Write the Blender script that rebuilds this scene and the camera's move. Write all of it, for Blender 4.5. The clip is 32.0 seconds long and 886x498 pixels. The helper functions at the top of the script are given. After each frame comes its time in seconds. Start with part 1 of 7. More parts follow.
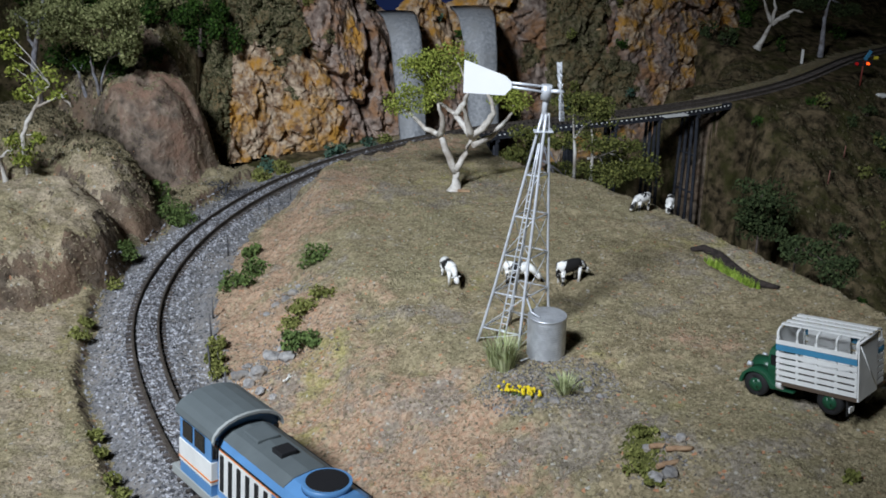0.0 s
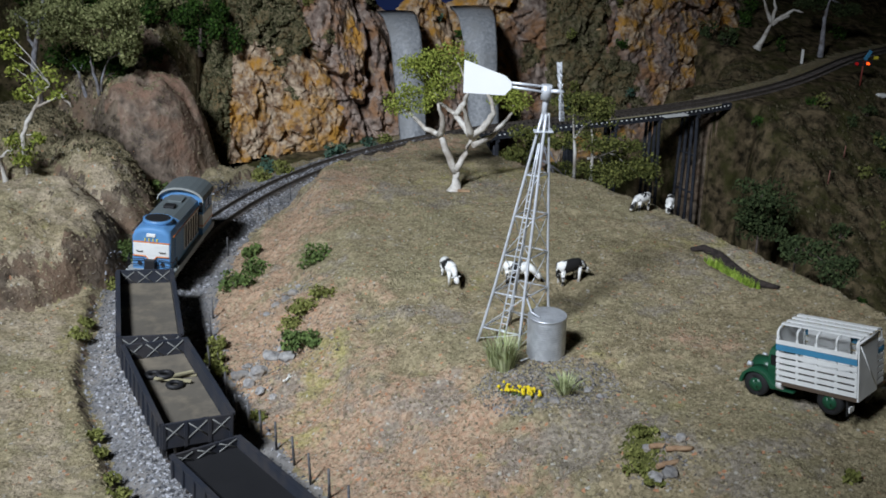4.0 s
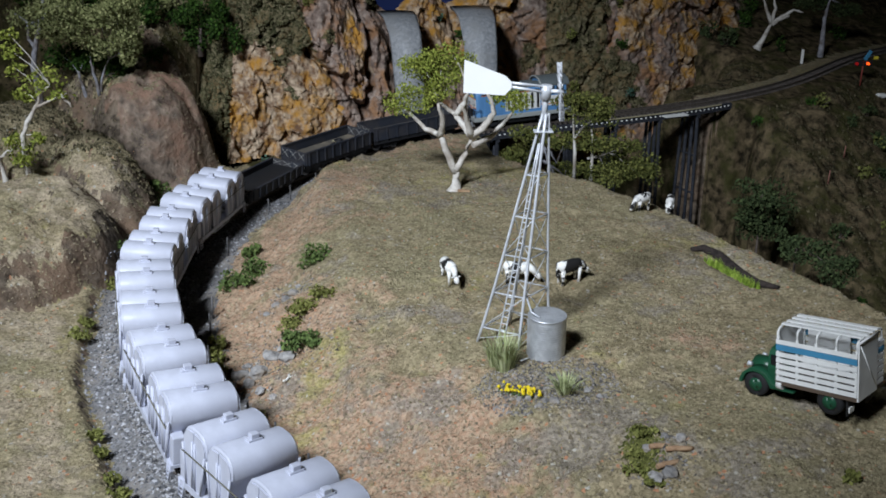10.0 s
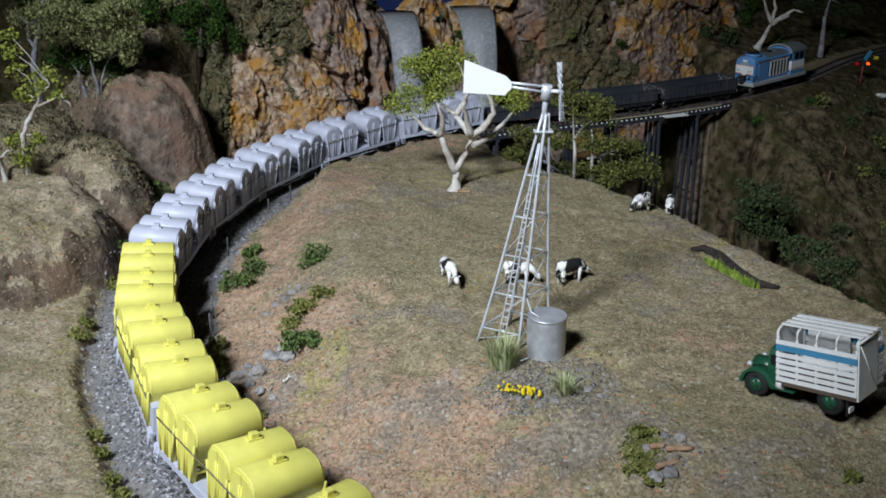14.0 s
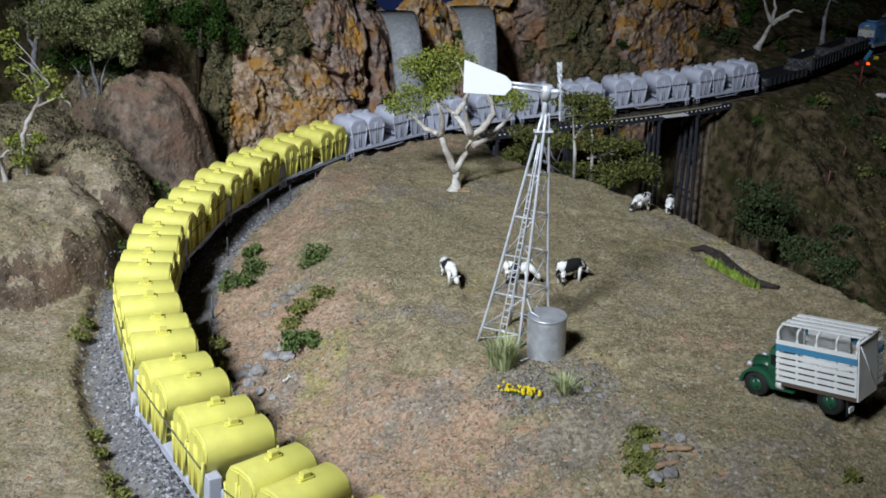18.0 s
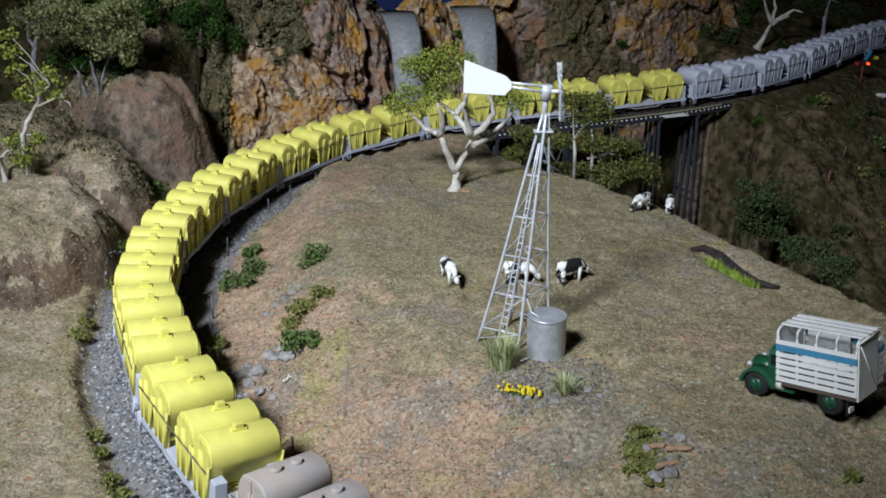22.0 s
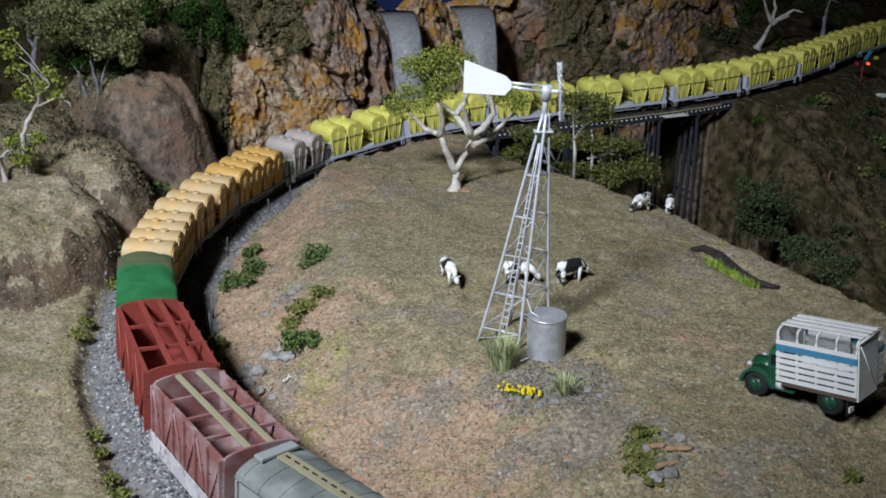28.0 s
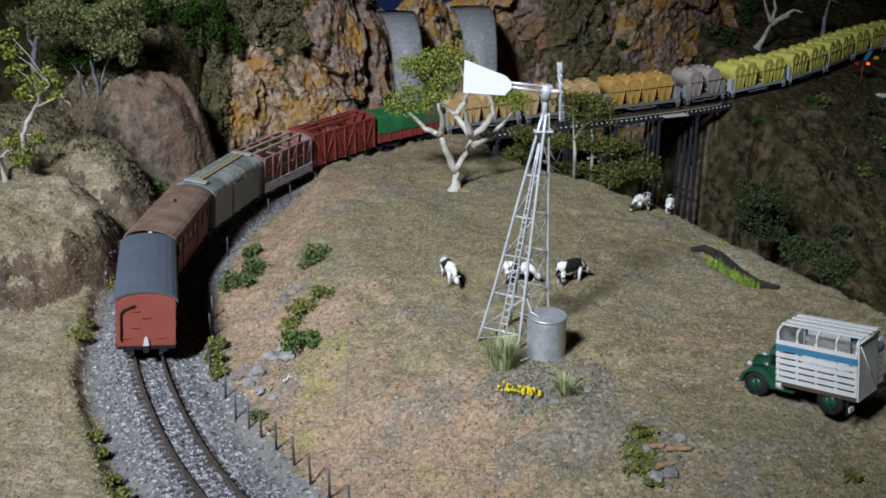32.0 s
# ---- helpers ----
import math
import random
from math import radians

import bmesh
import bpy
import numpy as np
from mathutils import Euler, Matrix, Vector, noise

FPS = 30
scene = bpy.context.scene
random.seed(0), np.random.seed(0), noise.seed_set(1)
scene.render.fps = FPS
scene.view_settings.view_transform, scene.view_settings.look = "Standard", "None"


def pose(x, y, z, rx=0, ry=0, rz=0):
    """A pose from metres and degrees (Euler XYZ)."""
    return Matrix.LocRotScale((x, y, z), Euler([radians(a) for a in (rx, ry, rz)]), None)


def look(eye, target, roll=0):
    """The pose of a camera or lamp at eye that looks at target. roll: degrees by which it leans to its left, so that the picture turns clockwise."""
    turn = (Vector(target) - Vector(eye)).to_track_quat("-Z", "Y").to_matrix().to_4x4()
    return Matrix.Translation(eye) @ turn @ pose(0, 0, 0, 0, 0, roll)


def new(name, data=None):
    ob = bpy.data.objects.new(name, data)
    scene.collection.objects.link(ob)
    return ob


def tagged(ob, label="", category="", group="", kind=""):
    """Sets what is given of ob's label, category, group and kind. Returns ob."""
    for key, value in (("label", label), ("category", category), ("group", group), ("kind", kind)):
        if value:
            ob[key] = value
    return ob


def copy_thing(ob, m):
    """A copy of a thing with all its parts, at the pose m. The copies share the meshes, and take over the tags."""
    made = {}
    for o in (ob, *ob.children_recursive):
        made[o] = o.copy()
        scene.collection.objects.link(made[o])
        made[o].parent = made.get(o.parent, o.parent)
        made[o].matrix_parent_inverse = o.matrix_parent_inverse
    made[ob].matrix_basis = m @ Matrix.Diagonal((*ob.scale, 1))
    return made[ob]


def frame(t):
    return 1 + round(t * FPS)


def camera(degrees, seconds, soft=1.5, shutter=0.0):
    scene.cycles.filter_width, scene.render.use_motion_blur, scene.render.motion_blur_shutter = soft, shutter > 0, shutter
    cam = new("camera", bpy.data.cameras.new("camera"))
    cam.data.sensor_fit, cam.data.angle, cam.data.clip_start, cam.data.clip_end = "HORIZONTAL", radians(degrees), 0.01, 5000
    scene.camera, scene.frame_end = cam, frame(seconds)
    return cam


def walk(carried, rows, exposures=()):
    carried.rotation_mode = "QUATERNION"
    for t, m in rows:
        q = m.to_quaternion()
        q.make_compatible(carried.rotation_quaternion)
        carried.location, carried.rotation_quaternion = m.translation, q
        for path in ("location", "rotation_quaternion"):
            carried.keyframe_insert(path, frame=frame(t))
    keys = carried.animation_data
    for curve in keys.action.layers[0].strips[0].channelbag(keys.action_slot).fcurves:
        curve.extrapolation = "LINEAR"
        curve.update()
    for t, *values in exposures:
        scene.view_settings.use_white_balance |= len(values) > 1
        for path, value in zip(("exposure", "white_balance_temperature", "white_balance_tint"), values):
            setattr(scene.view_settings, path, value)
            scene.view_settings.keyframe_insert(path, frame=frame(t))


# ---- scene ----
EYE = (0.0, 0.0, 0.283)
cam = camera(49.52, 32.0, soft=1.75)
_p = radians(21.0)
HERE = look(EYE, (0.0, math.cos(_p), 0.283 - math.sin(_p)))
walk(cam, [(0.0, HERE), (32.0, HERE)], exposures=[(0.0, 0.0), (32.0, 0.0)])

# ---- light: one lamp high on the left over a dark room ----
world = bpy.data.worlds.new("room_dark")
scene.world = world
world.use_nodes = True
world.node_tree.nodes["Background"].inputs[0].default_value = (0.55, 0.62, 0.8, 1)
world.node_tree.nodes["Background"].inputs[1].default_value = 0.025
lamp_data = bpy.data.lights.new("ceiling_lamp", "SPOT")
lamp_data.energy, lamp_data.shadow_soft_size, lamp_data.spot_size, lamp_data.spot_blend = 128.0, 0.12, radians(49), 1.0
lamp_data.color = (0.815, 0.895, 1.0)
lamp = new("ceiling_lamp", lamp_data)
lamp.matrix_world = look((-0.49, -0.26, 0.99), (-0.015, 0.81, 0.0))


# ---- materials ----
def mat(name, c1, c2=None, scale=120.0, rough=0.7, bump=0.25, c3=None, scale2=14.0, metal=0.0, spec=0.3, rnd=0.0, lo=0.38, hi=0.62, coat=0.0):
    """Noise at two scales between two or three colours, grain bump, per-piece variation."""
    c2 = c2 or tuple(min(1, v * 1.25 + 0.01) for v in c1)
    m = bpy.data.materials.new(name)
    m.use_nodes = True
    nt = m.node_tree
    b = nt.nodes["Principled BSDF"]
    tc = nt.nodes.new("ShaderNodeTexCoord")

    def noise_node(sc, detail=6.0, rg=0.6):
        n = nt.nodes.new("ShaderNodeTexNoise")
        n.inputs["Scale"].default_value, n.inputs["Detail"].default_value, n.inputs["Roughness"].default_value = sc, detail, rg
        nt.links.new(tc.outputs["Object"], n.inputs["Vector"])
        return n

    def ramp(src, a, z):
        r = nt.nodes.new("ShaderNodeMapRange")
        r.inputs[1].default_value, r.inputs[2].default_value = a, z
        nt.links.new(src, r.inputs[0])
        return r.outputs[0]

    def mix(fac, a, z):
        x = nt.nodes.new("ShaderNodeMix")
        x.data_type = "RGBA"
        nt.links.new(fac, x.inputs[0])
        for src, k in ((a, 6), (z, 7)):
            if isinstance(src, tuple):
                x.inputs[k].default_value = (*src, 1)
            else:
                nt.links.new(src, x.inputs[k])
        return x.outputs[2]

    n1 = noise_node(scale)
    col = mix(ramp(n1.outputs[0], lo, hi), c1, c2)
    if c3:
        col = mix(ramp(noise_node(scale2, 8.0, 0.65).outputs[0], 0.45, 0.62), col, c3)
    if rnd:
        oi = nt.nodes.new("ShaderNodeObjectInfo")
        h = nt.nodes.new("ShaderNodeHueSaturation")
        nt.links.new(col, h.inputs["Color"])
        r = nt.nodes.new("ShaderNodeMapRange")
        r.inputs[3].default_value, r.inputs[4].default_value = 1 - rnd, 1 + rnd
        nt.links.new(oi.outputs["Random"], r.inputs[0])
        nt.links.new(r.outputs[0], h.inputs["Value"])
        col = h.outputs[0]
    nt.links.new(col, b.inputs["Base Color"])
    b.inputs["Roughness"].default_value, b.inputs["Metallic"].default_value = rough, metal
    b.inputs["Specular IOR Level"].default_value = spec
    b.inputs["Coat Weight"].default_value = coat
    if bump:
        bp = nt.nodes.new("ShaderNodeBump")
        bp.inputs["Strength"].default_value, bp.inputs["Distance"].default_value = bump, 0.4 / scale
        nt.links.new(n1.outputs[0], bp.inputs["Height"])
        nt.links.new(bp.outputs[0], b.inputs["Normal"])
    return m


def island_mat(name, c1, c2, rough=0.8, c3=None):
    """For joined crumbs, stones and leaves: a colour for each piece."""
    m = bpy.data.materials.new(name)
    m.use_nodes = True
    nt = m.node_tree
    b = nt.nodes["Principled BSDF"]
    g = nt.nodes.new("ShaderNodeNewGeometry")
    r = nt.nodes.new("ShaderNodeValToRGB")
    r.color_ramp.elements[0].color, r.color_ramp.elements[1].color = (*c1, 1), (*c2, 1)
    if c3:
        e = r.color_ramp.elements.new(0.5)
        e.color = (*c3, 1)
    nt.links.new(g.outputs["Random Per Island"], r.inputs[0])
    nt.links.new(r.outputs[0], b.inputs["Base Color"])
    b.inputs["Roughness"].default_value, b.inputs["Specular IOR Level"].default_value = rough, 0.2
    return m


def glow(name, col, power):
    m = bpy.data.materials.new(name)
    m.use_nodes = True
    b = m.node_tree.nodes["Principled BSDF"]
    b.inputs["Base Color"].default_value = (*col, 1)
    b.inputs["Emission Color"].default_value = (*col, 1)
    b.inputs["Emission Strength"].default_value = power
    return m


# ---- mesh building ----
class Shape:
    """A list of vertices and faces that becomes one mesh."""

    def __init__(self):
        self.v, self.f, self.smooth = [], [], []

    def add(self, vs, fs, smooth=False, m=None):
        k = len(self.v)
        self.v += [tuple(m @ Vector(p)) if m else tuple(p) for p in vs]
        self.f += [tuple(i + k for i in f) for f in fs]
        self.smooth += [smooth] * len(fs)
        return self

    def box(self, x0, x1, y0, y1, z0, z1, c=0.0, m=None):
        """A box, its edges cut by c."""
        if c <= 0:
            vs = [(x, y, z) for x in (x0, x1) for y in (y0, y1) for z in (z0, z1)]
            return self.add(vs, [(0, 1, 3, 2), (4, 6, 7, 5), (0, 4, 5, 1), (2, 3, 7, 6), (0, 2, 6, 4), (1, 5, 7, 3)], False, m)
        bm = bmesh.new()
        bmesh.ops.create_cube(bm, size=1)
        for q in bm.verts:
            q.co = Vector(((x0 + x1) / 2 + q.co.x * (x1 - x0), (y0 + y1) / 2 + q.co.y * (y1 - y0), (z0 + z1) / 2 + q.co.z * (z1 - z0)))
        bmesh.ops.bevel(bm, geom=bm.edges[:], offset=c, segments=2, affect="EDGES", profile=0.6)
        vs = [tuple(q.co) for q in bm.verts]
        bm.verts.index_update()
        fs = [tuple(q.index for q in f.verts) for f in bm.faces]
        bm.free()
        return self.add(vs, fs, False, m)

    def tube(self, pts, rs, n=8, caps=True, m=None):
        """A round bar along points, with a radius at each."""
        if not isinstance(rs, (list, tuple)):
            rs = [rs] * len(pts)
        pts = [Vector(p) for p in pts]
        vs, fs = [], []
        ref = Vector((0.31, 0.17, 0.93))
        for i, p in enumerate(pts):
            t = (pts[min(i + 1, len(pts) - 1)] - pts[max(i - 1, 0)]).normalized()
            a = t.cross(ref)
            if a.length < 0.1:
                a = t.cross(Vector((1, 0, 0)))
            a.normalize()
            b = t.cross(a)
            vs += [p + rs[i] * (math.cos(k * math.tau / n) * a + math.sin(k * math.tau / n) * b) for k in range(n)]
        for i in range(len(pts) - 1):
            fs += [(i * n + k, i * n + (k + 1) % n, (i + 1) * n + (k + 1) % n, (i + 1) * n + k) for k in range(n)]
        self.add(vs, fs, True, m)
        if caps:
            k0 = len(self.v) - len(vs)
            self.f += [tuple(k0 + k for k in reversed(range(n))), tuple(k0 + (len(pts) - 1) * n + k for k in range(n))]
            self.smooth += [False, False]
        return self

    def prism(self, prof, y0, y1, m=None, smooth=False):
        """A profile of (x, z) points drawn out along y."""
        n = len(prof)
        vs = [(x, y0, z) for x, z in prof] + [(x, y1, z) for x, z in prof]
        fs = [(k, (k + 1) % n, n + (k + 1) % n, n + k) for k in range(n)]
        self.add(vs, fs, smooth, m)
        k0 = len(self.v) - 2 * n
        self.f += [tuple(k0 + k for k in reversed(range(n))), tuple(k0 + n + k for k in range(n))]
        self.smooth += [False, False]
        return self

    def sweep_x(self, prof, x0, x1, m=None, smooth=False):
        """A profile of (y, z) points drawn out along x."""
        return self.prism([(y, z) for y, z in prof], x0, x1, (m or Matrix()) @ Matrix(((0, 1, 0, 0), (1, 0, 0, 0), (0, 0, 1, 0), (0, 0, 0, 1))), smooth)

    def ball(self, c, r, seed=0, rough=0.0, n=1, sq=(1, 1, 1)):
        """A lump: an icosphere, its points pushed in and out."""
        rr = random.Random(seed)
        bm = bmesh.new()
        bmesh.ops.create_icosphere(bm, subdivisions=n, radius=1)
        vs = [(c[0] + q.co.x * r * sq[0] * (k := 1 + rough * (rr.random() - 0.5) * 2), c[1] + q.co.y * r * sq[1] * k, c[2] + q.co.z * r * sq[2] * k) for q in bm.verts]
        bm.verts.index_update()
        fs = [tuple(q.index for q in f.verts) for f in bm.faces]
        bm.free()
        return self.add(vs, fs, rough < 0.12)

    def mesh(self, name, material):
        me = bpy.data.meshes.new(name)
        me.from_pydata(self.v, [], self.f)
        me.polygons.foreach_set("use_smooth", self.smooth)
        me.materials.append(material)
        me.update()
        return me


def part(name, sh, material, parent=None, label="", m=None):
    ob = new(name, sh.mesh(name, material) if isinstance(sh, Shape) else sh)
    if parent is not None:
        ob.parent = parent
    if m is not None:
        ob.matrix_basis = m
    if label:
        ob["label"] = label
    return ob


def thing(name, label, category, group="", kind="", m=None):
    ob = new(name)
    ob.empty_display_size = 0.01
    if m is not None:
        ob.matrix_basis = m
    return tagged(ob, label, category, group, kind)


# ---- smooth random fields ----
def lattice(ix, iy, seed):
    h = (ix.astype(np.int64) * 374761393 + iy.astype(np.int64) * 668265263 + seed * 974634541) & 0xFFFFFFFF
    h = ((h ^ (h >> 13)) * 1274126177) & 0xFFFFFFFF
    return ((h ^ (h >> 16)) & 0xFFFF) / 65535.0


def vnoise(x, y, seed=0):
    ix, iy = np.floor(x), np.floor(y)
    fx, fy = x - ix, y - iy
    fx, fy = fx * fx * (3 - 2 * fx), fy * fy * (3 - 2 * fy)
    a, b = lattice(ix, iy, seed), lattice(ix + 1, iy, seed)
    c, d = lattice(ix, iy + 1, seed), lattice(ix + 1, iy + 1, seed)
    return (a * (1 - fx) + b * fx) * (1 - fy) + (c * (1 - fx) + d * fx) * fy - 0.5


def fbm(x, y, sc, seed=0, octaves=4):
    out, amp = 0.0, 1.0
    for k in range(octaves):
        out = out + amp * vnoise(np.asarray(x) * sc + 17.3 * k, np.asarray(y) * sc - 9.1 * k, seed + k)
        sc, amp = sc * 2.03, amp * 0.5
    return out


def step(a, b, x):
    t = np.clip((np.asarray(x, float) - a) / (b - a), 0, 1)
    return t * t * (3 - 2 * t)


# ---- the line: a long curve, the bridge, a far bend; s runs along it, z 0 is the rail top at the curve ----
BEND = [(-0.33, 0.0), (-0.29, -1.2), (0.235, -1.2), (0.365, -1.2), (0.455, -2.42), (0.545, -0.96), (0.685, -2.59), (0.835, -1.57), (0.985, -2.24), (1.135, -2.9), (1.285, -2.48), (1.435, 0.7), (1.585, 1.58), (1.785, 1.61), (1.925, 0.2), (1.985, -1.2), (2.085, -1.2), (2.285, 0.0), (2.685, 0.0)]
GRADE = [(0.5, 0.0), (0.78, -0.003), (0.985, -0.0068), (1.185, -0.001), (1.335, 0.0078), (1.485, 0.0141), (1.685, 0.0199), (1.885, 0.0234), (2.185, 0.0275), (2.585, 0.0328), (4.0, 0.046)]
TRACK_S = np.arange(-1.3, 6.0, 0.005)
_h = np.cumsum(np.interp(TRACK_S, [q[0] for q in BEND], [q[1] for q in BEND])) * 0.005
_i = int(round((0.385 + 1.3) / 0.005))
TRACK_H = _h - _h[_i] + 2.3163
_x, _y = np.cumsum(np.cos(TRACK_H)) * 0.005, np.cumsum(np.sin(TRACK_H)) * 0.005
TRACK_X, TRACK_Y = _x - _x[_i] + -0.0744, _y - _y[_i] + 0.3581
_z = np.interp(TRACK_S, [q[0] for q in GRADE], [q[1] for q in GRADE])
TRACK_Z = np.convolve(np.pad(_z, 20, mode="edge"), np.ones(41) / 41, "valid")


def rise(s):
    """Height of the rail top: almost level round the curve, then a climb over the bridge."""
    return np.interp(np.asarray(s, float), TRACK_S, TRACK_Z)


def cant(s):
    """Inward tilt of the track round the curve."""
    return radians(5.5) * float(step(1.25, 0.95, s))


def track(s):
    """Place and heading of the centre line at s."""
    s = float(s)
    return Vector([float(np.interp(s, TRACK_S, q)) for q in (TRACK_X, TRACK_Y, TRACK_Z)]), float(np.interp(s, TRACK_S, TRACK_H))


def beside(s, off, up=0.0):
    """A point off metres to the left of the line (outside of the curve) at s."""
    p, h = track(s)
    off = float(off)
    return p + Vector((-math.sin(h) * off, math.cos(h) * off, up + (off * math.sin(cant(s)) if abs(off) < 0.02 else 0.0)))


LINE = np.array([track(s)[0][:] for s in np.arange(-0.4, 4.0, 0.02)])


def off_line(x, y):
    """Signed distance to the line (outside of the curve positive) and s."""
    x, y = np.asarray(x, float), np.asarray(y, float)
    best, side, at = np.full(x.shape, 9.0), np.zeros(x.shape), np.zeros(x.shape)
    for i in range(len(LINE) - 1):
        ax, ay, bx, by = LINE[i, 0], LINE[i, 1], LINE[i + 1, 0], LINE[i + 1, 1]
        ux, uy = bx - ax, by - ay
        ll = ux * ux + uy * uy
        k = np.clip(((x - ax) * ux + (y - ay) * uy) / ll, 0, 1)
        qx, qy = x - ax - k * ux, y - ay - k * uy
        dd = np.hypot(qx, qy)
        near = dd < best
        best = np.where(near, dd, best)
        side = np.where(near, np.sign(ux * qy - uy * qx), side)
        at = np.where(near, -0.4 + 0.02 * (i + k), at)
    return best * side, at


EDGE = [(0.03, 1.16), (0.042, 0.99), (0.098, 0.885), (0.178, 0.785), (0.208, 0.69), (0.236, 0.615), (0.262, 0.555), (0.285, 0.49), (0.335, 0.36), (0.36, 0.1)]


def off_edge(x, y):
    """Signed distance to the rim of the paddock hill, positive over the gorge."""
    best, side = np.full(np.shape(x), 9.0), np.zeros(np.shape(x))
    for (ax, ay), (bx, by) in zip(EDGE, EDGE[1:]):
        ux, uy = bx - ax, by - ay
        k = np.clip(((x - ax) * ux + (y - ay) * uy) / (ux * ux + uy * uy), 0, 1)
        qx, qy = x - ax - k * ux, y - ay - k * uy
        dd = np.hypot(qx, qy)
        near = dd < best
        best = np.where(near, dd, best)
        side = np.where(near, np.sign(ux * qy - uy * qx), side)
    return best * side


# mounds outside the curve: x, y, radius x, radius y, height, turn, steepness
MOUNDS = [(-0.375, 0.70, 0.128, 0.125, 0.053, 10, 8), (-0.306, 0.975, 0.066, 0.080, 0.104, -15, 3.6), (-0.322, 0.850, 0.115, 0.058, 0.066, -57, 3.0), (-0.320, 1.070, 0.075, 0.085, 0.150, 10, 3.0), (-0.345, 1.03, 0.09, 0.10, 0.115, 0, 3), (-0.43, 0.90, 0.115, 0.13, 0.078, 20, 4), (-0.365, 0.835, 0.07, 0.06, 0.045, 0, 4),
          (-0.5, 1.25, 0.30, 0.24, 0.22, 0, 3), (-0.36, 1.14, 0.12, 0.10, 0.15, 0, 4), (-0.20, 1.30, 0.14, 0.16, 0.20, 0, 3), (-0.62, 0.75, 0.15, 0.3, 0.10, 0, 3)]


def ground_z(x, y, rough=True):
    x, y = np.asarray(x, float), np.asarray(y, float)
    d, s = off_line(x, y)
    zt = rise(s)
    e = np.abs(d)
    bed = zt - 0.0042 - 0.004 * step(0.014, 0.036, e) + 0.096 * np.clip(d, -0.013, 0.013) * step(1.25, 0.95, s)
    n1 = fbm(x, y, 9, 3)
    n2 = fbm(x, y, 45, 11)
    # paddock hill inside the curve
    top = 0.0225 + 0.0135 * step(0.85, 0.45, y) - 0.009 * step(0.84, 0.99, y) + 0.010 * n1
    wide = 0.062 + 0.098 * step(0.95, 0.65, y)
    hill = -0.007 + (top + 0.007) * step(0.041, wide + 0.004, e + 0.010 * n2) + 0.003 * n2 * step(0.04, 0.06, e)
    # the ground falls away under the truck's tail
    hill = hill - 0.005 * np.exp(-((x - 0.235) / 0.045) ** 2 - ((y - 0.395) / 0.05) ** 2)
    # a dip that holds a fallen log
    u, v = (x - 0.203) * 0.45 - (y - 0.618) * 0.89, (x - 0.203) * 0.89 + (y - 0.618) * 0.45
    hill = hill - 0.009 * np.exp(-(u / 0.036) ** 2 - (v / 0.010) ** 2)
    ge = off_edge(x, y) + 0.018 * n1
    floor = -0.32 + 0.05 * n1
    hill = hill - (hill - floor) * step(0.0, 0.13, ge)
    # far bank of the gorge, up to the line
    bank = zt - 0.006 - 0.55 * np.maximum(0, e - 0.045) + 0.02 * n1 * step(0.04, 0.1, e) + 0.014 * n2 * step(0.04, 0.08, e)
    bank = np.maximum(bank, floor)
    east = step(0.362, 0.414, x + 0.06 * n1 * step(0.04, 0.1, e))
    inside = np.where(ge > 0.13, floor + (bank - floor) * east, np.maximum(hill, floor + (bank - floor) * east))
    # outside: low slab in front, mounds behind, hill to the right of the bridge
    lip = 0.037 + 0.006 * n2
    out = -0.008 + 0.009 * step(lip, lip + 0.010, d) + 0.025 * step(0.05, 0.22, d) + 0.004 * n2 * step(0.03, 0.05, d)
    for mx, my, rx, ry, hh, turn, pw in MOUNDS:
        c, q = math.cos(radians(turn)), math.sin(radians(turn))
        u, v = (x - mx) * c + (y - my) * q, -(x - mx) * q + (y - my) * c
        r = np.hypot(u / rx, v / ry) + (0.18 * n1 + 0.12 * n2 if pw < 4.5 else 0.05 * n1 + 0.05 * n2)
        out = np.maximum(out, -0.03 + (hh + 0.03) * (1 - np.clip(r, 0, 1.2) ** pw) + 0.010 * n2)
    out = out - 0.013 * np.abs(fbm(x, y, 24, 131, 3)) * step(0.01, 0.04, out) + 0.004 * fbm(x, y, 90, 137, 3) * step(0.0, 0.03, out)
    out = out - 0.016 * np.abs(fbm(x, y, 34, 143, 4)) * step(1.15, 0.85, np.hypot((x + 0.306) / 0.08, (y - 0.975) / 0.09))
    back = np.maximum(0.0, d - 0.05)
    north = zt - 0.008 + 0.22 * back + 0.008 * n2 * step(0.04, 0.08, d) + 0.25 * step(0.35, 0.75, back)
    behind = -0.008 + 0.12 * step(0.10, 0.2, d) + 0.15 * step(0.25, 0.6, d)
    low = zt - 0.008 - 0.1 * step(0.09, 0.14, d)
    out = np.where(s > 1.25, low + (north - low) * step(0.38, 0.46, x + 0.08 * n1), np.where((s > 1.02) & (x > -0.27), low, out))
    chasm = step(1.24, 1.30, s) * (1 - step(1.60, 1.64, s)) * (1 - step(0.12, 0.16, d))
    out = out + (floor - out) * chasm * (d > 0)
    z = np.where(d < 0, inside, out)
    on_bed = (1 - step(0.030, 0.042, e)) * (1 - step(1.26, 1.29, s) * (1 - step(1.62, 1.645, s)))
    z = z * (1 - on_bed) + bed * on_bed
    z = np.where((s > 1.28) & (s < 1.608) & (e < 0.05), np.minimum(z, floor), z)
    z = np.where((s >= 1.608) & (s < 1.645) & (e < 0.05), np.minimum(z, zt - 0.014 - (zt - 0.014 - floor) * step(1.63, 1.60, s)), z)
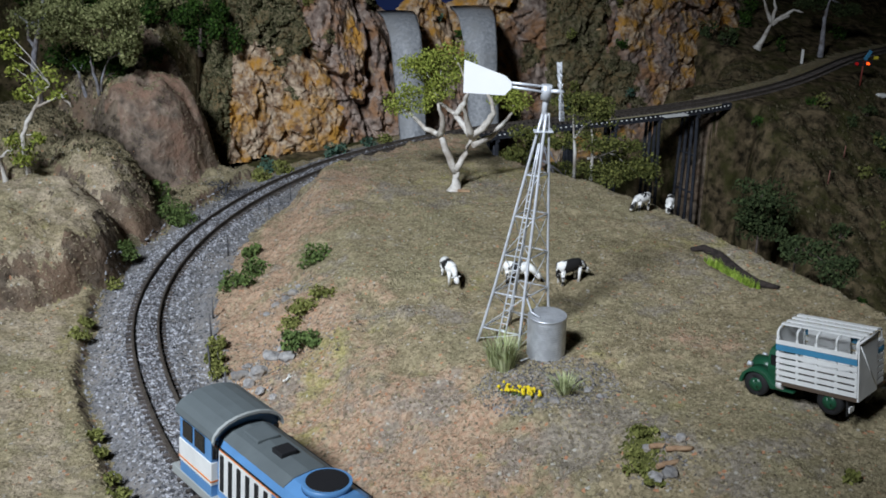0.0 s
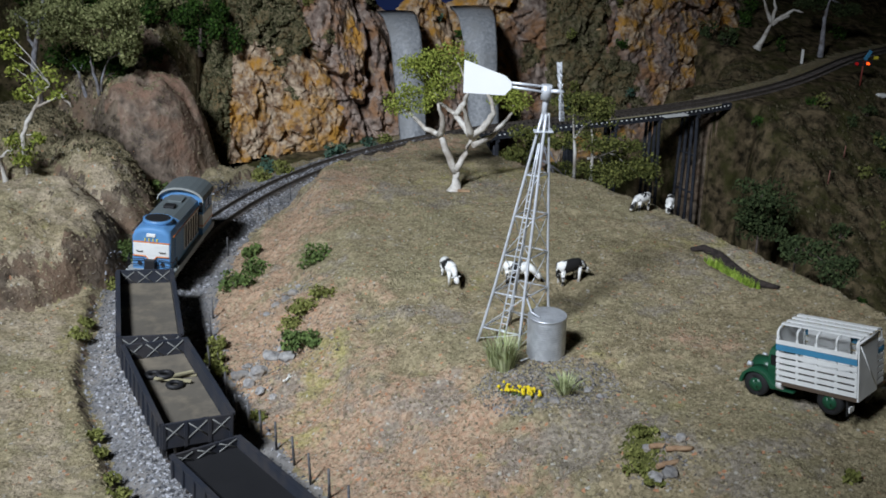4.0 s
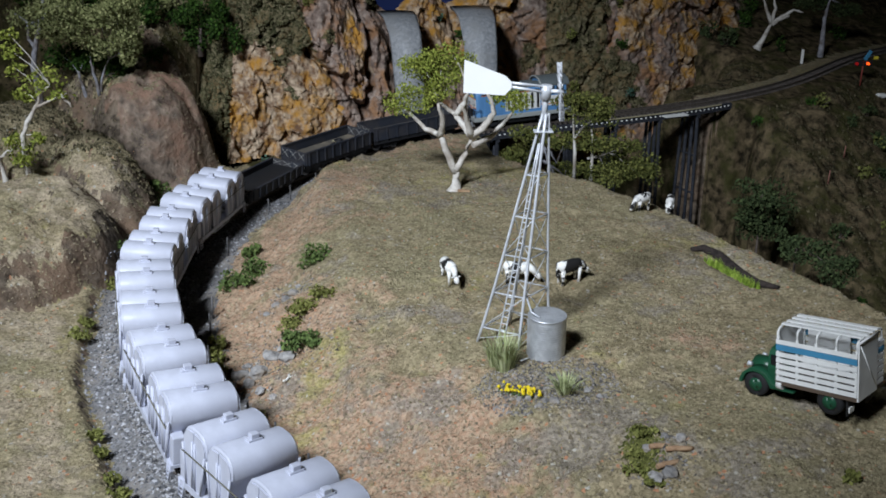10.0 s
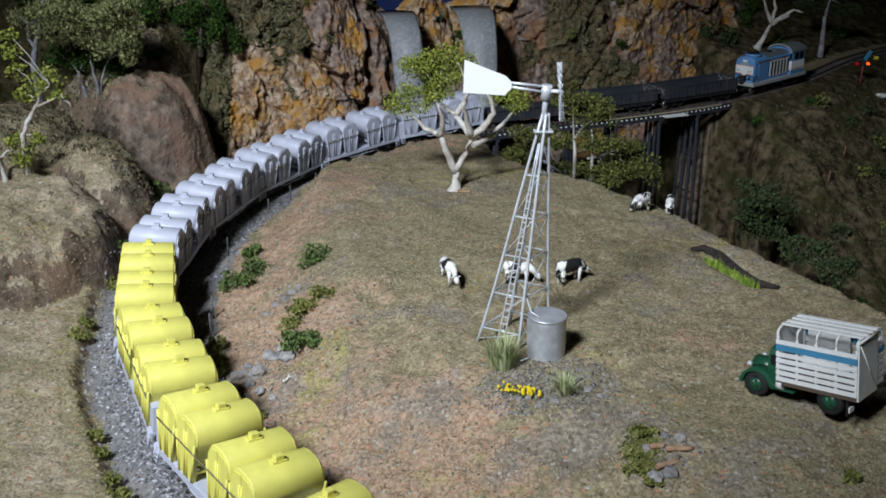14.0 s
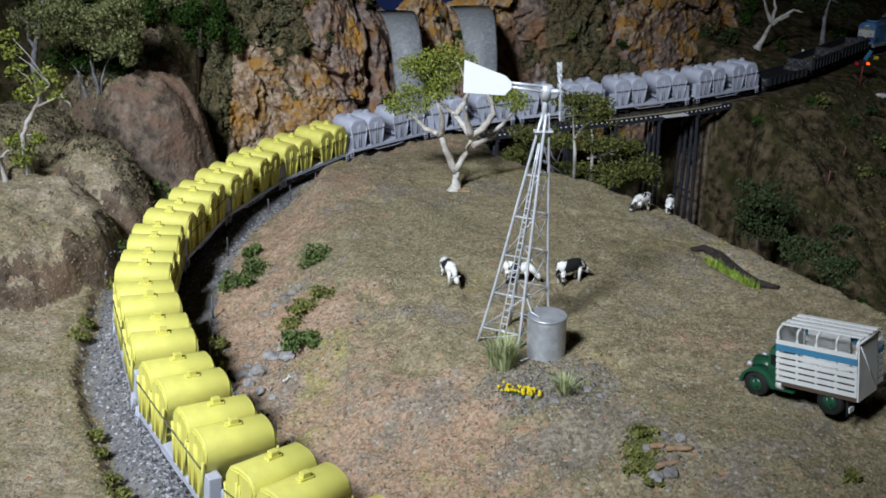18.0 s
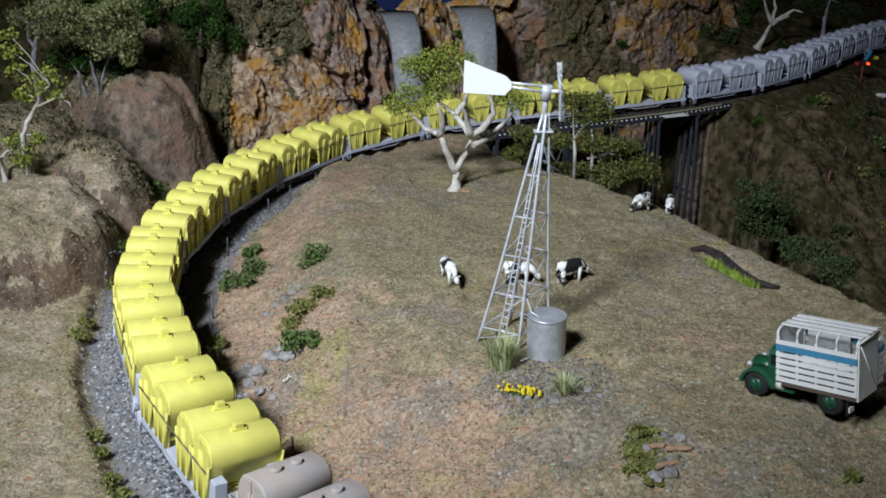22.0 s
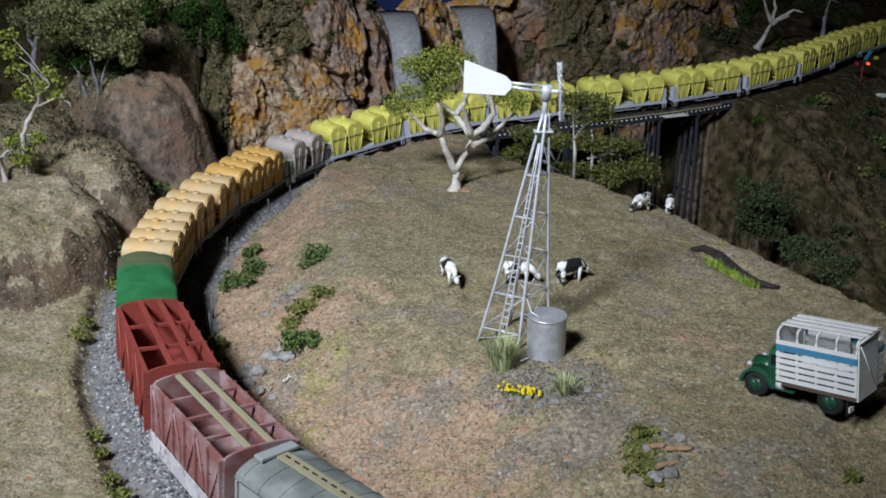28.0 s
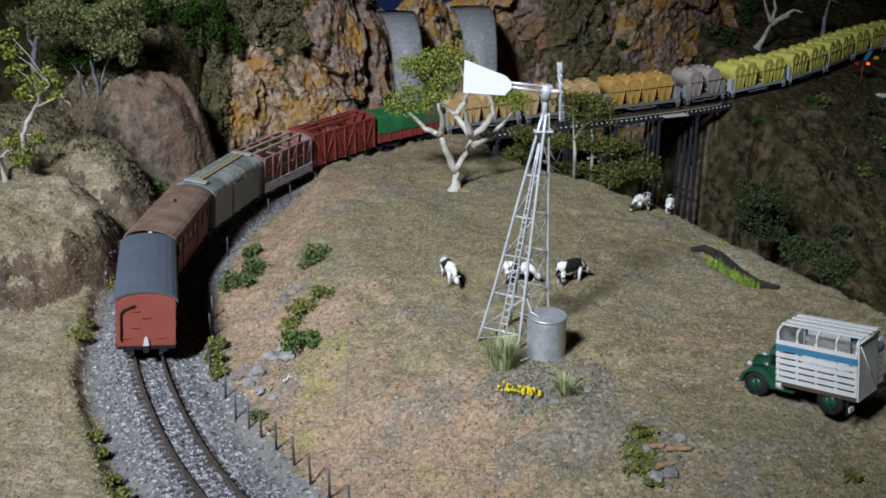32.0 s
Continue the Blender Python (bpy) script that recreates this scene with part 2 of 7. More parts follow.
    if rough:
        off = step(0.03, 0.045, e)
        z = z + off * (0.0013 * fbm(x, y, 160, 23, 3)) + (1 - off) * 0.0006 * fbm(x, y, 400, 29, 2)
    return z


def gz(x, y):
    return float(ground_z(np.array([x]), np.array([y]), False)[0])


# ---- the surfaces' materials ----
def turf_mat():
    """Dry turf: tan and olive flock, with red soil, grey soil and green patches where the sheet's masks say."""
    m = bpy.data.materials.new("dry_turf")
    m.use_nodes = True
    nt = m.node_tree
    b = nt.nodes["Principled BSDF"]
    tc = nt.nodes.new("ShaderNodeTexCoord")

    def tex(sc, detail=5.0):
        n = nt.nodes.new("ShaderNodeTexNoise")
        n.inputs["Scale"].default_value, n.inputs["Detail"].default_value, n.inputs["Roughness"].default_value = sc, detail, 0.65
        nt.links.new(tc.outputs["Object"], n.inputs["Vector"])
        return n.outputs[0]

    def span(src, a, z, lo=0.0, hi=1.0):
        r = nt.nodes.new("ShaderNodeMapRange")
        for k, v in ((1, a), (2, z), (3, lo), (4, hi)):
            r.inputs[k].default_value = v
        nt.links.new(src, r.inputs[0])
        return r.outputs[0]

    def calc(op, x, y):
        n = nt.nodes.new("ShaderNodeMath")
        n.operation = op
        for k, v in ((0, x), (1, y)):
            if isinstance(v, float):
                n.inputs[k].default_value = v
            else:
                nt.links.new(v, n.inputs[k])
        return n.outputs[0]

    def blend(fac, a, z, mode="MIX"):
        x = nt.nodes.new("ShaderNodeMix")
        x.data_type, x.blend_type = "RGBA", mode
        if isinstance(fac, float):
            x.inputs[0].default_value = fac
        else:
            nt.links.new(fac, x.inputs[0])
        for src, k in ((a, 6), (z, 7)):
            if isinstance(src, tuple):
                x.inputs[k].default_value = (*src, 1)
            else:
                nt.links.new(src, x.inputs[k])
        return x.outputs[2]

    fine, mid, broad = tex(420), tex(90), tex(16, 8.0)
    col = blend(span(mid, 0.36, 0.64), (0.20, 0.165, 0.095), (0.37, 0.305, 0.19))
    col = blend(span(broad, 0.42, 0.62), col, blend(span(fine, 0.3, 0.7), (0.20, 0.18, 0.10), (0.32, 0.275, 0.17)))
    for name, c1, c2, sc in (("red_soil", (0.42, 0.235, 0.15), (0.385, 0.295, 0.21), 60), ("grey_soil", (0.19, 0.165, 0.145), (0.31, 0.27, 0.22), 80), ("pale_soil", (0.34, 0.275, 0.20), (0.45, 0.375, 0.275), 50), ("moss", (0.27, 0.25, 0.07), (0.38, 0.33, 0.15), 70)):
        at = nt.nodes.new("ShaderNodeAttribute")
        at.attribute_name = name
        f = span(calc("ADD", at.outputs["Fac"], calc("MULTIPLY", calc("SUBTRACT", tex(sc, 7.0), 0.5), 1.6)), 0.42, 0.68)
        col = blend(calc("MULTIPLY", f, 0.82), col, blend(span(fine, 0.35, 0.65), c1, c2))
    vo = nt.nodes.new("ShaderNodeTexVoronoi")
    vo.inputs["Scale"].default_value = 620
    nt.links.new(tc.outputs["Object"], vo.inputs["Vector"])
    grain = nt.nodes.new("ShaderNodeSeparateColor")
    nt.links.new(vo.outputs["Color"], grain.inputs[0])
    col = blend(1.0, col, blend(grain.outputs[0], (0.70, 0.68, 0.64), (1.26, 1.24, 1.20)), "MULTIPLY")
    col = blend(span(grain.outputs[1], 0.965, 0.98), col, (0.15, 0.12, 0.08))
    col = blend(span(grain.outputs[1], 0.014, 0.010), col, (0.43, 0.20, 0.10))
    col = blend(span(grain.outputs[2], 0.985, 0.99), col, (0.42, 0.39, 0.33))
    calm = nt.nodes.new("ShaderNodeHueSaturation")
    calm.inputs["Saturation"].default_value = 0.93
    nt.links.new(col, calm.inputs["Color"])
    nt.links.new(calm.outputs[0], b.inputs["Base Color"])
    b.inputs["Roughness"].default_value, b.inputs["Specular IOR Level"].default_value = 0.95, 0.05
    bp = nt.nodes.new("ShaderNodeBump")
    bp.inputs["Strength"].default_value, bp.inputs["Distance"].default_value = 0.9, 0.0012
    nt.links.new(calc("ADD", fine, calc("MULTIPLY", grain.outputs[0], 0.5)), bp.inputs["Height"])
    nt.links.new(bp.outputs[0], b.inputs["Normal"])
    return m


TURF = turf_mat()
EARTH = mat("cut_earth", (0.060, 0.047, 0.036), (0.23, 0.185, 0.14), 120, 0.95, 1.0, (0.19, 0.13, 0.09), 20, spec=0.05)
PINKROCK = mat("pinkish_boulder", (0.075, 0.06, 0.05), (0.34, 0.265, 0.205), 60, 0.9, 1.0, (0.25, 0.155, 0.11), 22, spec=0.1)
# scrub tone, darkened in colour for the lamp's falloff across gorge and back hills
SCRUB_DIM = mat("scrub_floor_dimmed", (0.022, 0.018, 0.011), (0.16, 0.12, 0.07), 75, 0.95, 1.0, (0.050, 0.048, 0.018), 22, spec=0.05)
BEDSOIL = mat("ballast_dust", (0.12, 0.115, 0.115), (0.24, 0.235, 0.235), 420, 0.95, 0.9, (0.24, 0.22, 0.20), 24, spec=0.1)
ROCK = mat("cliff_rock", (0.15, 0.085, 0.05), (0.54, 0.42, 0.30), 110, 0.9, 1.0, (0.44, 0.225, 0.045), 42, spec=0.15)
GREYROCK = mat("grey_rock", (0.15, 0.105, 0.085), (0.38, 0.30, 0.25), 90, 0.8, 0.8, (0.29, 0.155, 0.08), 34, spec=0.25)
MOSSROCK = mat("mossy_rock", (0.065, 0.065, 0.03), (0.25, 0.21, 0.13), 130, 0.95, 1.0, (0.17, 0.12, 0.06), 34, spec=0.05)
STONES = island_mat("ballast_stone", (0.04, 0.04, 0.044), (0.52, 0.52, 0.55), 0.8, (0.15, 0.15, 0.16))
CRUMB = island_mat("turf_crumb", (0.11, 0.09, 0.055), (0.43, 0.365, 0.235), 0.95, (0.25, 0.21, 0.125))
RUST = mat("rail_rust", (0.045, 0.036, 0.03), (0.09, 0.075, 0.062), 300, 0.6, 0.2, spec=0.4)
SLEEPER = mat("weathered_sleeper", (0.045, 0.038, 0.034), (0.13, 0.11, 0.10), 400, 0.9, 0.5, rnd=0.35)
TIMBER = mat("bridge_timber", (0.012, 0.014, 0.019), (0.032, 0.034, 0.042), 300, 0.85, 0.5, rnd=0.2)
WATER = mat("painted_falls", (0.20, 0.21, 0.225), (0.33, 0.34, 0.355), 240, 0.5, 0.8, (0.25, 0.255, 0.26), 40, spec=0.5)

def soil_masks(me, vx, vy):
    """Where the turf shows red soil, grey soil and yellow moss."""
    vd, vs_ = off_line(vx, vy)
    g1, g2 = fbm(vx, vy, 12, 41), fbm(vx, vy, 22, 51)
    inner = (vd < 0) * step(-0.035, -0.05, vd)
    for key, val in (("red_soil", inner * (0.64 * step(-0.18, -0.06, vd) * step(1.10, 0.6, vy) + 0.12 + 0.75 * g1 + 0.08 * np.exp(-((vx - 0.01) / 0.05) ** 2 - ((vy - 0.43) / 0.035) ** 2))), ("grey_soil", (0.30 + 0.65 * g2 + 0.22 * np.exp(-((vx - 0.10) / 0.07) ** 2 - ((vy - 0.40) / 0.05) ** 2)) * np.where(vd > 0, 0.7, 1.0)), ("pale_soil", 0.62 * step(0.04, 0.06, vd) * step(0.95, 0.75, vy) + 0.5 * g1 * (vd > 0.04)), ("moss", 0.12 + 0.7 * fbm(vx, vy, 15, 55) + 0.16 * step(0.65, 0.85, vy) * inner)):
        at = me.attributes.new(key, "FLOAT", "POINT")
        at.data.foreach_set("value", np.clip(val, 0, 1).astype(np.float32))


# ---- the ground, one sheet ----
GY = [0.30]
while GY[-1] < 2.3:
    GY.append(GY[-1] + (0.0017 + 0.0022 * max(0, GY[-1] - 0.35) if GY[-1] < 1.5 else 0.012))
GX = np.concatenate([np.arange(-1.3, -0.62, 0.02), np.arange(-0.62, 0.62, 0.0026), np.arange(0.62, 1.0, 0.005), np.arange(1.0, 5.0, 0.06)])
GY = np.concatenate([np.arange(-0.5, 0.30, 0.04), np.array(GY), np.arange(2.32, 6.2, 0.08)])


def sheet(name, gx, gy):
    xx, yy = np.meshgrid(gx, gy)
    zz = ground_z(xx, yy)
    # in front of the view and far beyond it the board runs on flat
    flat = np.maximum(step(0.33, 0.30, yy), np.maximum(step(1.0, 1.2, xx), step(2.1, 2.3, yy)))
    zz = zz * (1 - flat) + flat * (-0.0075 + 0.006 * (yy > 0.9))
    n, m = len(gx), len(gy)
    me = bpy.data.meshes.new(name)
    co = np.stack([xx, yy, zz], -1).reshape(-1, 3)
    idx = np.arange(n * m).reshape(m, n)
    quads = np.stack([idx[:-1, :-1], idx[:-1, 1:], idx[1:, 1:], idx[1:, :-1]], -1).reshape(-1, 4)
    me.vertices.add(len(co))
    me.vertices.foreach_set("co", co.ravel())
    me.loops.add(quads.size)
    me.loops.foreach_set("vertex_index", quads.ravel().astype(np.int32))
    me.polygons.add(len(quads))
    me.polygons.foreach_set("loop_start", np.arange(0, quads.size, 4, dtype=np.int32))
    me.polygons.foreach_set("loop_total", np.full(len(quads), 4, dtype=np.int32))
    me.polygons.foreach_set("use_smooth", np.ones(len(quads), dtype=bool))
    c = co[quads].mean(1)
    x, y, z = c.T
    u, v = co[quads[:, 1]] - co[quads[:, 0]], co[quads[:, 3]] - co[quads[:, 0]]
    nrm = np.cross(u, v)
    steep = nrm[:, 2] / (np.linalg.norm(nrm, axis=1) + 1e-12)
    d, s = off_line(x, y)
    f1, f2, f3 = fbm(x, y, 14, 41), fbm(x, y, 30, 51), fbm(x, y, 260, 61, 2)
    ge = off_edge(x, y)
    k = np.zeros(len(c), dtype=np.int32)
    k[(steep < 0.60 + 0.12 * f3) & (d > -0.09)] = 1
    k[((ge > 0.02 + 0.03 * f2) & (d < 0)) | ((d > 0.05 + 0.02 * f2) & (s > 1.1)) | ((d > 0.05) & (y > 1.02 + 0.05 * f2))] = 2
    k[(np.hypot((x + 0.290) / 0.062, (y - 0.955) / 0.075) < 0.85 + 0.7 * f2 + 0.3 * f1) & (steep < 0.93)] = 4
    k[(np.abs(d) < np.where(d < 0, 0.045, 0.037) + 0.010 * f2) & (np.abs(d) < 0.06) & (steep > 0.75) & (s < 1.29)] = 3
    me.polygons.foreach_set("material_index", k)
    for q in (TURF, EARTH, SCRUB_DIM, BEDSOIL, PINKROCK):
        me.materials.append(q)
    soil_masks(me, co[:, 0], co[:, 1])
    me.update()
    me.validate()
    return new(name, me)


ground = tagged(sheet("ground", GX, GY), "dry grassy hills, red soil and a gravelled cutting of a railway layout", "ground", kind="structure")


def scatter(name, pts, size, material, label, seed, category="gravel", flat=0.6):
    """Many small four- or eight-sided pieces in one mesh."""
    rs = np.random.RandomState(seed)
    n = len(pts)
    base = np.array([(1, 0, -0.4), (-0.5, 0.87, -0.4), (-0.5, -0.87, -0.4), (0, 0, 0.9)])
    tri = np.array([(0, 1, 3), (1, 2, 3), (2, 0, 3)])
    a = rs.rand(n) * 6.283
    sz = size * (0.5 + rs.rand(n) ** 2)
    ca, sa = np.cos(a), np.sin(a)
    jit = base[None] * (0.7 + 0.6 * rs.rand(n, 4, 1)) + 0.25 * rs.randn(n, 4, 3)
    co = np.stack([jit[..., 0] * ca[:, None] - jit[..., 1] * sa[:, None], jit[..., 0] * sa[:, None] + jit[..., 1] * ca[:, None], jit[..., 2] * flat], -1) * sz[:, None, None] + pts[:, None, :]
    me = bpy.data.meshes.new(name)
    f = (tri[None] + 4 * np.arange(n)[:, None, None]).reshape(-1, 3)
    me.vertices.add(4 * n)
    me.vertices.foreach_set("co", co.ravel())
    me.loops.add(f.size)
    me.loops.foreach_set("vertex_index", f.ravel().astype(np.int32))
    me.polygons.add(len(f))
    me.polygons.foreach_set("loop_start", np.arange(0, f.size, 3, dtype=np.int32))
    me.polygons.foreach_set("loop_total", np.full(len(f), 3, dtype=np.int32))
    me.materials.append(material)
    me.update()
    return tagged(new(name, me), label, category, kind="stuff")


_r = np.random.RandomState(5)
# ballast: dense between and beside the rails, thinner on the shoulders
_s = np.concatenate([0.36 + 0.62 * _r.rand(26000), 0.98 + 0.29 * _r.rand(3500), 0.36 + 0.75 * _r.rand(11000)])
_o = np.clip(_r.randn(len(_s)) * 0.018, -0.047, 0.040)
_o[-11000:] = 0.0076 * (2 * _r.rand(11000) - 1)
_pq = np.array([beside(a, b)[:] for a, b in zip(_s, _o)])
_clear = np.abs(np.abs(_o) - 0.00825) > 0.0016
_pq = _pq[_clear]
_pq[:, 2] = ground_z(_pq[:, 0], _pq[:, 1]) + 0.0002 + 0.0012 * (np.abs(_o[_clear]) < 0.0077) * _r.rand(len(_pq))
scatter("ballast_stones", _pq, 0.0012, STONES, "loose grey and white ballast stones along the railway track", 6, "ballast")
# crumbs of turf over the hill and slab
_n = 190000
_x, _y = -0.45 + 0.95 * _r.rand(_n), 0.34 + 0.75 * _r.rand(_n) ** 1.7
_d, _ = off_line(_x, _y)
_ok = ((_d < -0.045) & (off_edge(_x, _y) < 0.03)) | ((_d > 0.045) & (_y < 1.0))
_x, _y = _x[_ok], _y[_ok]
_half = len(_x) * 2 // 3
soil_masks(scatter("turf_crumbs", np.stack([_x, _y, ground_z(_x, _y) + 0.0001], 1)[:_half], 0.0010, TURF, "fine crumbs of dry tan turf and leaf litter", 7, "turf").data, np.repeat(_x[:_half], 4), np.repeat(_y[:_half], 4))
scatter("dry_flock", np.stack([_x, _y, ground_z(_x, _y) + 0.0001], 1)[_half:], 0.0009, CRUMB, "scattered flecks of dry tan and brown flock", 8, "turf")

# ---- the track ----
track_line = tagged(thing("railway_track", "narrow railway track with rusty rails on weathered sleepers", "track"), kind="structure")
RAILPROF = [(-0.0011, -0.0030), (0.0011, -0.0030), (0.0011, -0.0025), (0.0004, -0.0022), (0.0004, -0.0009), (0.0006, -0.0007), (0.0006, 0.0), (-0.0006, 0.0), (-0.0006, -0.0007), (-0.0004, -0.0009), (-0.0004, -0.0022), (-0.0011, -0.0025)]
for side in (-1, 1):
    sh = Shape()
    ss = list(np.arange(-0.3, 2.5, 0.012)) + list(np.arange(2.5, 5.6, 0.2))
    vs, fs = [], []
    n = len(RAILPROF)
    for s in ss:
        vs += [beside(s, side * 0.00825 + o, z) for o, z in RAILPROF]
    for i in range(len(ss) - 1):
        fs += [(i * n + k, i * n + (k + 1) % n, (i + 1) * n + (k + 1) % n, (i + 1) * n + k) for k in range(n)]
    part("rail", sh.add(vs, fs), RUST, track_line, "rusty brown steel rail")

# ---- walls behind: painted blue backdrop, and the dark room ----
SKYBLUE = mat("backdrop_blue", (0.035, 0.06, 0.20), (0.05, 0.08, 0.25), 3, 0.9, 0.0, spec=0.05)
ROOM = mat("room_wall", (0.10, 0.10, 0.11), (0.13, 0.13, 0.14), 4, 0.95, 0.0, spec=0.05)
part("backdrop", Shape().box(-1.6, 5.2, 6.3, 6.32, -0.3, 1.2), SKYBLUE)
tagged(bpy.data.objects["backdrop"], "dark blue painted sky backdrop board", "backdrop", kind="structure")
tagged(part("wall_back", Shape().box(-1.5, 0.5, 1.72, 1.75, -0.3, 0.8), SKYBLUE), "dark blue painted sky board behind the cliffs", "backdrop", kind="structure")
tagged(part("floor", Shape().box(-4, 7, -3, 8, -1.05, -1.0), ROOM), "dark floor of the exhibition room", "floor", kind="structure")
tagged(part("ceiling", Shape().box(-4, 7, -3, 8, 2.4, 2.45), ROOM), "dark ceiling of the exhibition room", "ceiling", kind="structure")
for nm, b in (("wall_south", (-4, 7, -3.1, -3)), ("wall_north", (-4, 7, 8, 8.1)), ("wall_west", (-4.1, -4, -3, 8)), ("wall_east", (7, 7.1, -3, 8))):
    tagged(part(nm, Shape().box(*b, -1.0, 2.4), ROOM), "plain dark room wall", "wall", kind="structure")

# ---- cliffs ----
FOOT = [(-0.40, 1.10), (-0.30, 1.03), (-0.235, 1.015), (-0.18, 1.045), (-0.11, 1.085), (-0.06, 1.12), (0.0, 1.16), (0.06, 1.195), (0.14, 1.25), (0.26, 1.34), (0.36, 1.44), (0.46, 1.56), (0.56, 1.72)]
TOPZ = [0.26, 0.26, 0.26, 0.27, 0.27, 0.17, 0.15, 0.155, 0.24, 0.28, 0.26, 0.2, 0.15]
BASEZ = [0.0, 0.0, -0.012, -0.012, -0.012, -0.012, -0.012, -0.06, -0.2, -0.2, -0.1, 0.0, 0.02]


def facets(a, b, n, seed, step_out, tilt):
    """Broken slabs: each cell of a random mosaic is pushed out and tilted on its own."""
    rs = np.random.RandomState(seed)
    c = np.stack([rs.rand(n) * 1.15 - 0.05, rs.rand(n) * 0.5 - 0.22], 1)
    lift, tx, tz = rs.rand(n) - 0.5, rs.randn(n), rs.randn(n)
    near, who = np.full(np.shape(a), 9.0), np.zeros(np.shape(a), dtype=int)
    for k in range(n):
        dd = (a - c[k, 0]) ** 2 + (b - c[k, 1]) ** 2
        m = dd < near
        near, who = np.where(m, dd, near), np.where(m, k, who)
    return step_out * lift[who] + tilt * (tx[who] * (a - c[who, 0]) + tz[who] * (b - c[who, 1]))


CRACKS = [((-0.158, 0.094), (-0.128, 0.070)), ((-0.128, 0.070), (-0.094, 0.018)), ((-0.118, 0.160), (-0.098, 0.105)), ((-0.098, 0.105), (-0.092, 0.064)), ((-0.092, 0.064), (-0.096, 0.018))]


def slab(x, z):
    """1 on the wedge of grey slabs that stands proud of the cliff."""
    return step(-0.004, 0.004, (x + 0.094) * 0.80 + (z - 0.018) * 0.60) * step(-0.078, -0.086, x + 0.10 * (z - 0.02))


def cliff_at(u, v, rough=True):
    """The cliff's face: u along its foot (0 to 1), v up it (0 to 1)."""
    n = len(FOOT) - 1
    t = np.arange(n + 1) / n
    fx, fy = np.interp(u, t, [p[0] for p in FOOT]), np.interp(u, t, [p[1] for p in FOOT])
    zb, zt = np.interp(u, t, BASEZ), np.interp(u, t, TOPZ)
    # two notches in the rim let the falls through
    zt = zt - 0.034 * (np.exp(-((fx + 0.020) / 0.026) ** 2) + np.exp(-((fx - 0.072) / 0.030) ** 2))
    z = zb + (zt - zb) * v
    lean = 0.03 + 0.13 * v ** 1.3
    w = u * 1.05
    wx, wz = w + 0.03 * fbm(w, z, 22, 71, 3), z + 0.03 * fbm(w, z, 22, 75, 3)
    out = 0.014 * fbm(w + 0.35 * z, z * 0.8, 9, 77, 3) + facets(wx, wz * 0.75, 150, 3, 0.0055, 0.15) + facets(wx, wz, 900, 5, 0.0035, 0.16)
    out = out - 0.006 * np.exp(-((np.abs(fbm(w - 0.5 * z, z * 0.6, 10, 81, 3))) / 0.03) ** 2)
    # a wedge of bare slabs between two long cracks
    qx, qz = fx - 0.35 * lean + 0.006 * fbm(z, w, 40, 88, 3), z
    for (ax, az), (bx, bz) in CRACKS:
        ll = (bx - ax) ** 2 + (bz - az) ** 2
        k = np.clip(((qx - ax) * (bx - ax) + (qz - az) * (bz - az)) / ll, 0, 1)
        out = out - 0.028 * np.exp(-(np.hypot(qx - ax - k * (bx - ax), qz - az - k * (bz - az)) / 0.0030) ** 2)
    out = out + 0.010 * slab(qx, qz)
    out = out + (0.006 * fbm(w, z, 90, 95, 4) + 0.0035 * fbm(w, z, 260, 97, 3) if rough else 0)
    ridge = fbm(w, z, 17, 83, 2)
    back = lean - out - 0.01
    return fx + back * (-0.35), fy + back * 0.93, z + 0.012 * ridge * np.sin(np.pi * v)


def cliff_mesh(name, nu, nv):
    uu, vv = np.meshgrid(np.linspace(0, 1, nu), np.linspace(0, 1, nv))
    x, y, z = cliff_at(uu, vv)
    vs = np.stack([x, y, z], -1).reshape(-1, 3)
    idx = np.arange(nu * nv).reshape(nv, nu)
    quads = np.stack([idx[:-1, :-1], idx[:-1, 1:], idx[1:, 1:], idx[1:, :-1]], -1).reshape(-1, 4)
    me = bpy.data.meshes.new(name)
    me.from_pydata(vs.tolist(), [], quads.tolist())
    uc, zc = uu.ravel()[quads].mean(1), z.ravel()[quads].mean(1)
    xc = x.ravel()[quads].mean(1)
    f = fbm(uc, zc * 0.8, 16, 101, 4)
    g = fbm(uc, zc, 60, 105, 3)
    k = np.zeros(len(quads), dtype=np.int32)
    k[(xc > -0.135 - 0.35 * (zc - 0.06) + 0.02 * g) & (f + 0.3 * g > -0.22)] = 1
    k[(xc > 0.145) & (f + 0.3 * g > np.where(xc < 0.24, -0.30, 0.10))] = 2
    k[(xc < -0.135 - 0.35 * (zc - 0.06)) & (f * 0.6 + 0.25 * g + 9.0 * (zc - 0.098) > 0.10)] = 2
    k[(xc < -0.238) & (f + 0.25 * g > -0.35)] = 2
    k[(f + 0.5 * g > 0.5)] = 2
    me.polygons.foreach_set("material_index", k)
    me.polygons.foreach_set("use_smooth", np.ones(len(quads), dtype=bool))
    for q in (ROCK, GREYROCK, MOSSROCK):
        me.materials.append(q)
    me.update()
    return new(name, me)


tagged(cliff_mesh("cliff", 640, 250), "tall craggy cliff of orange and grey rock with mossy ledges", "cliff", kind="structure")

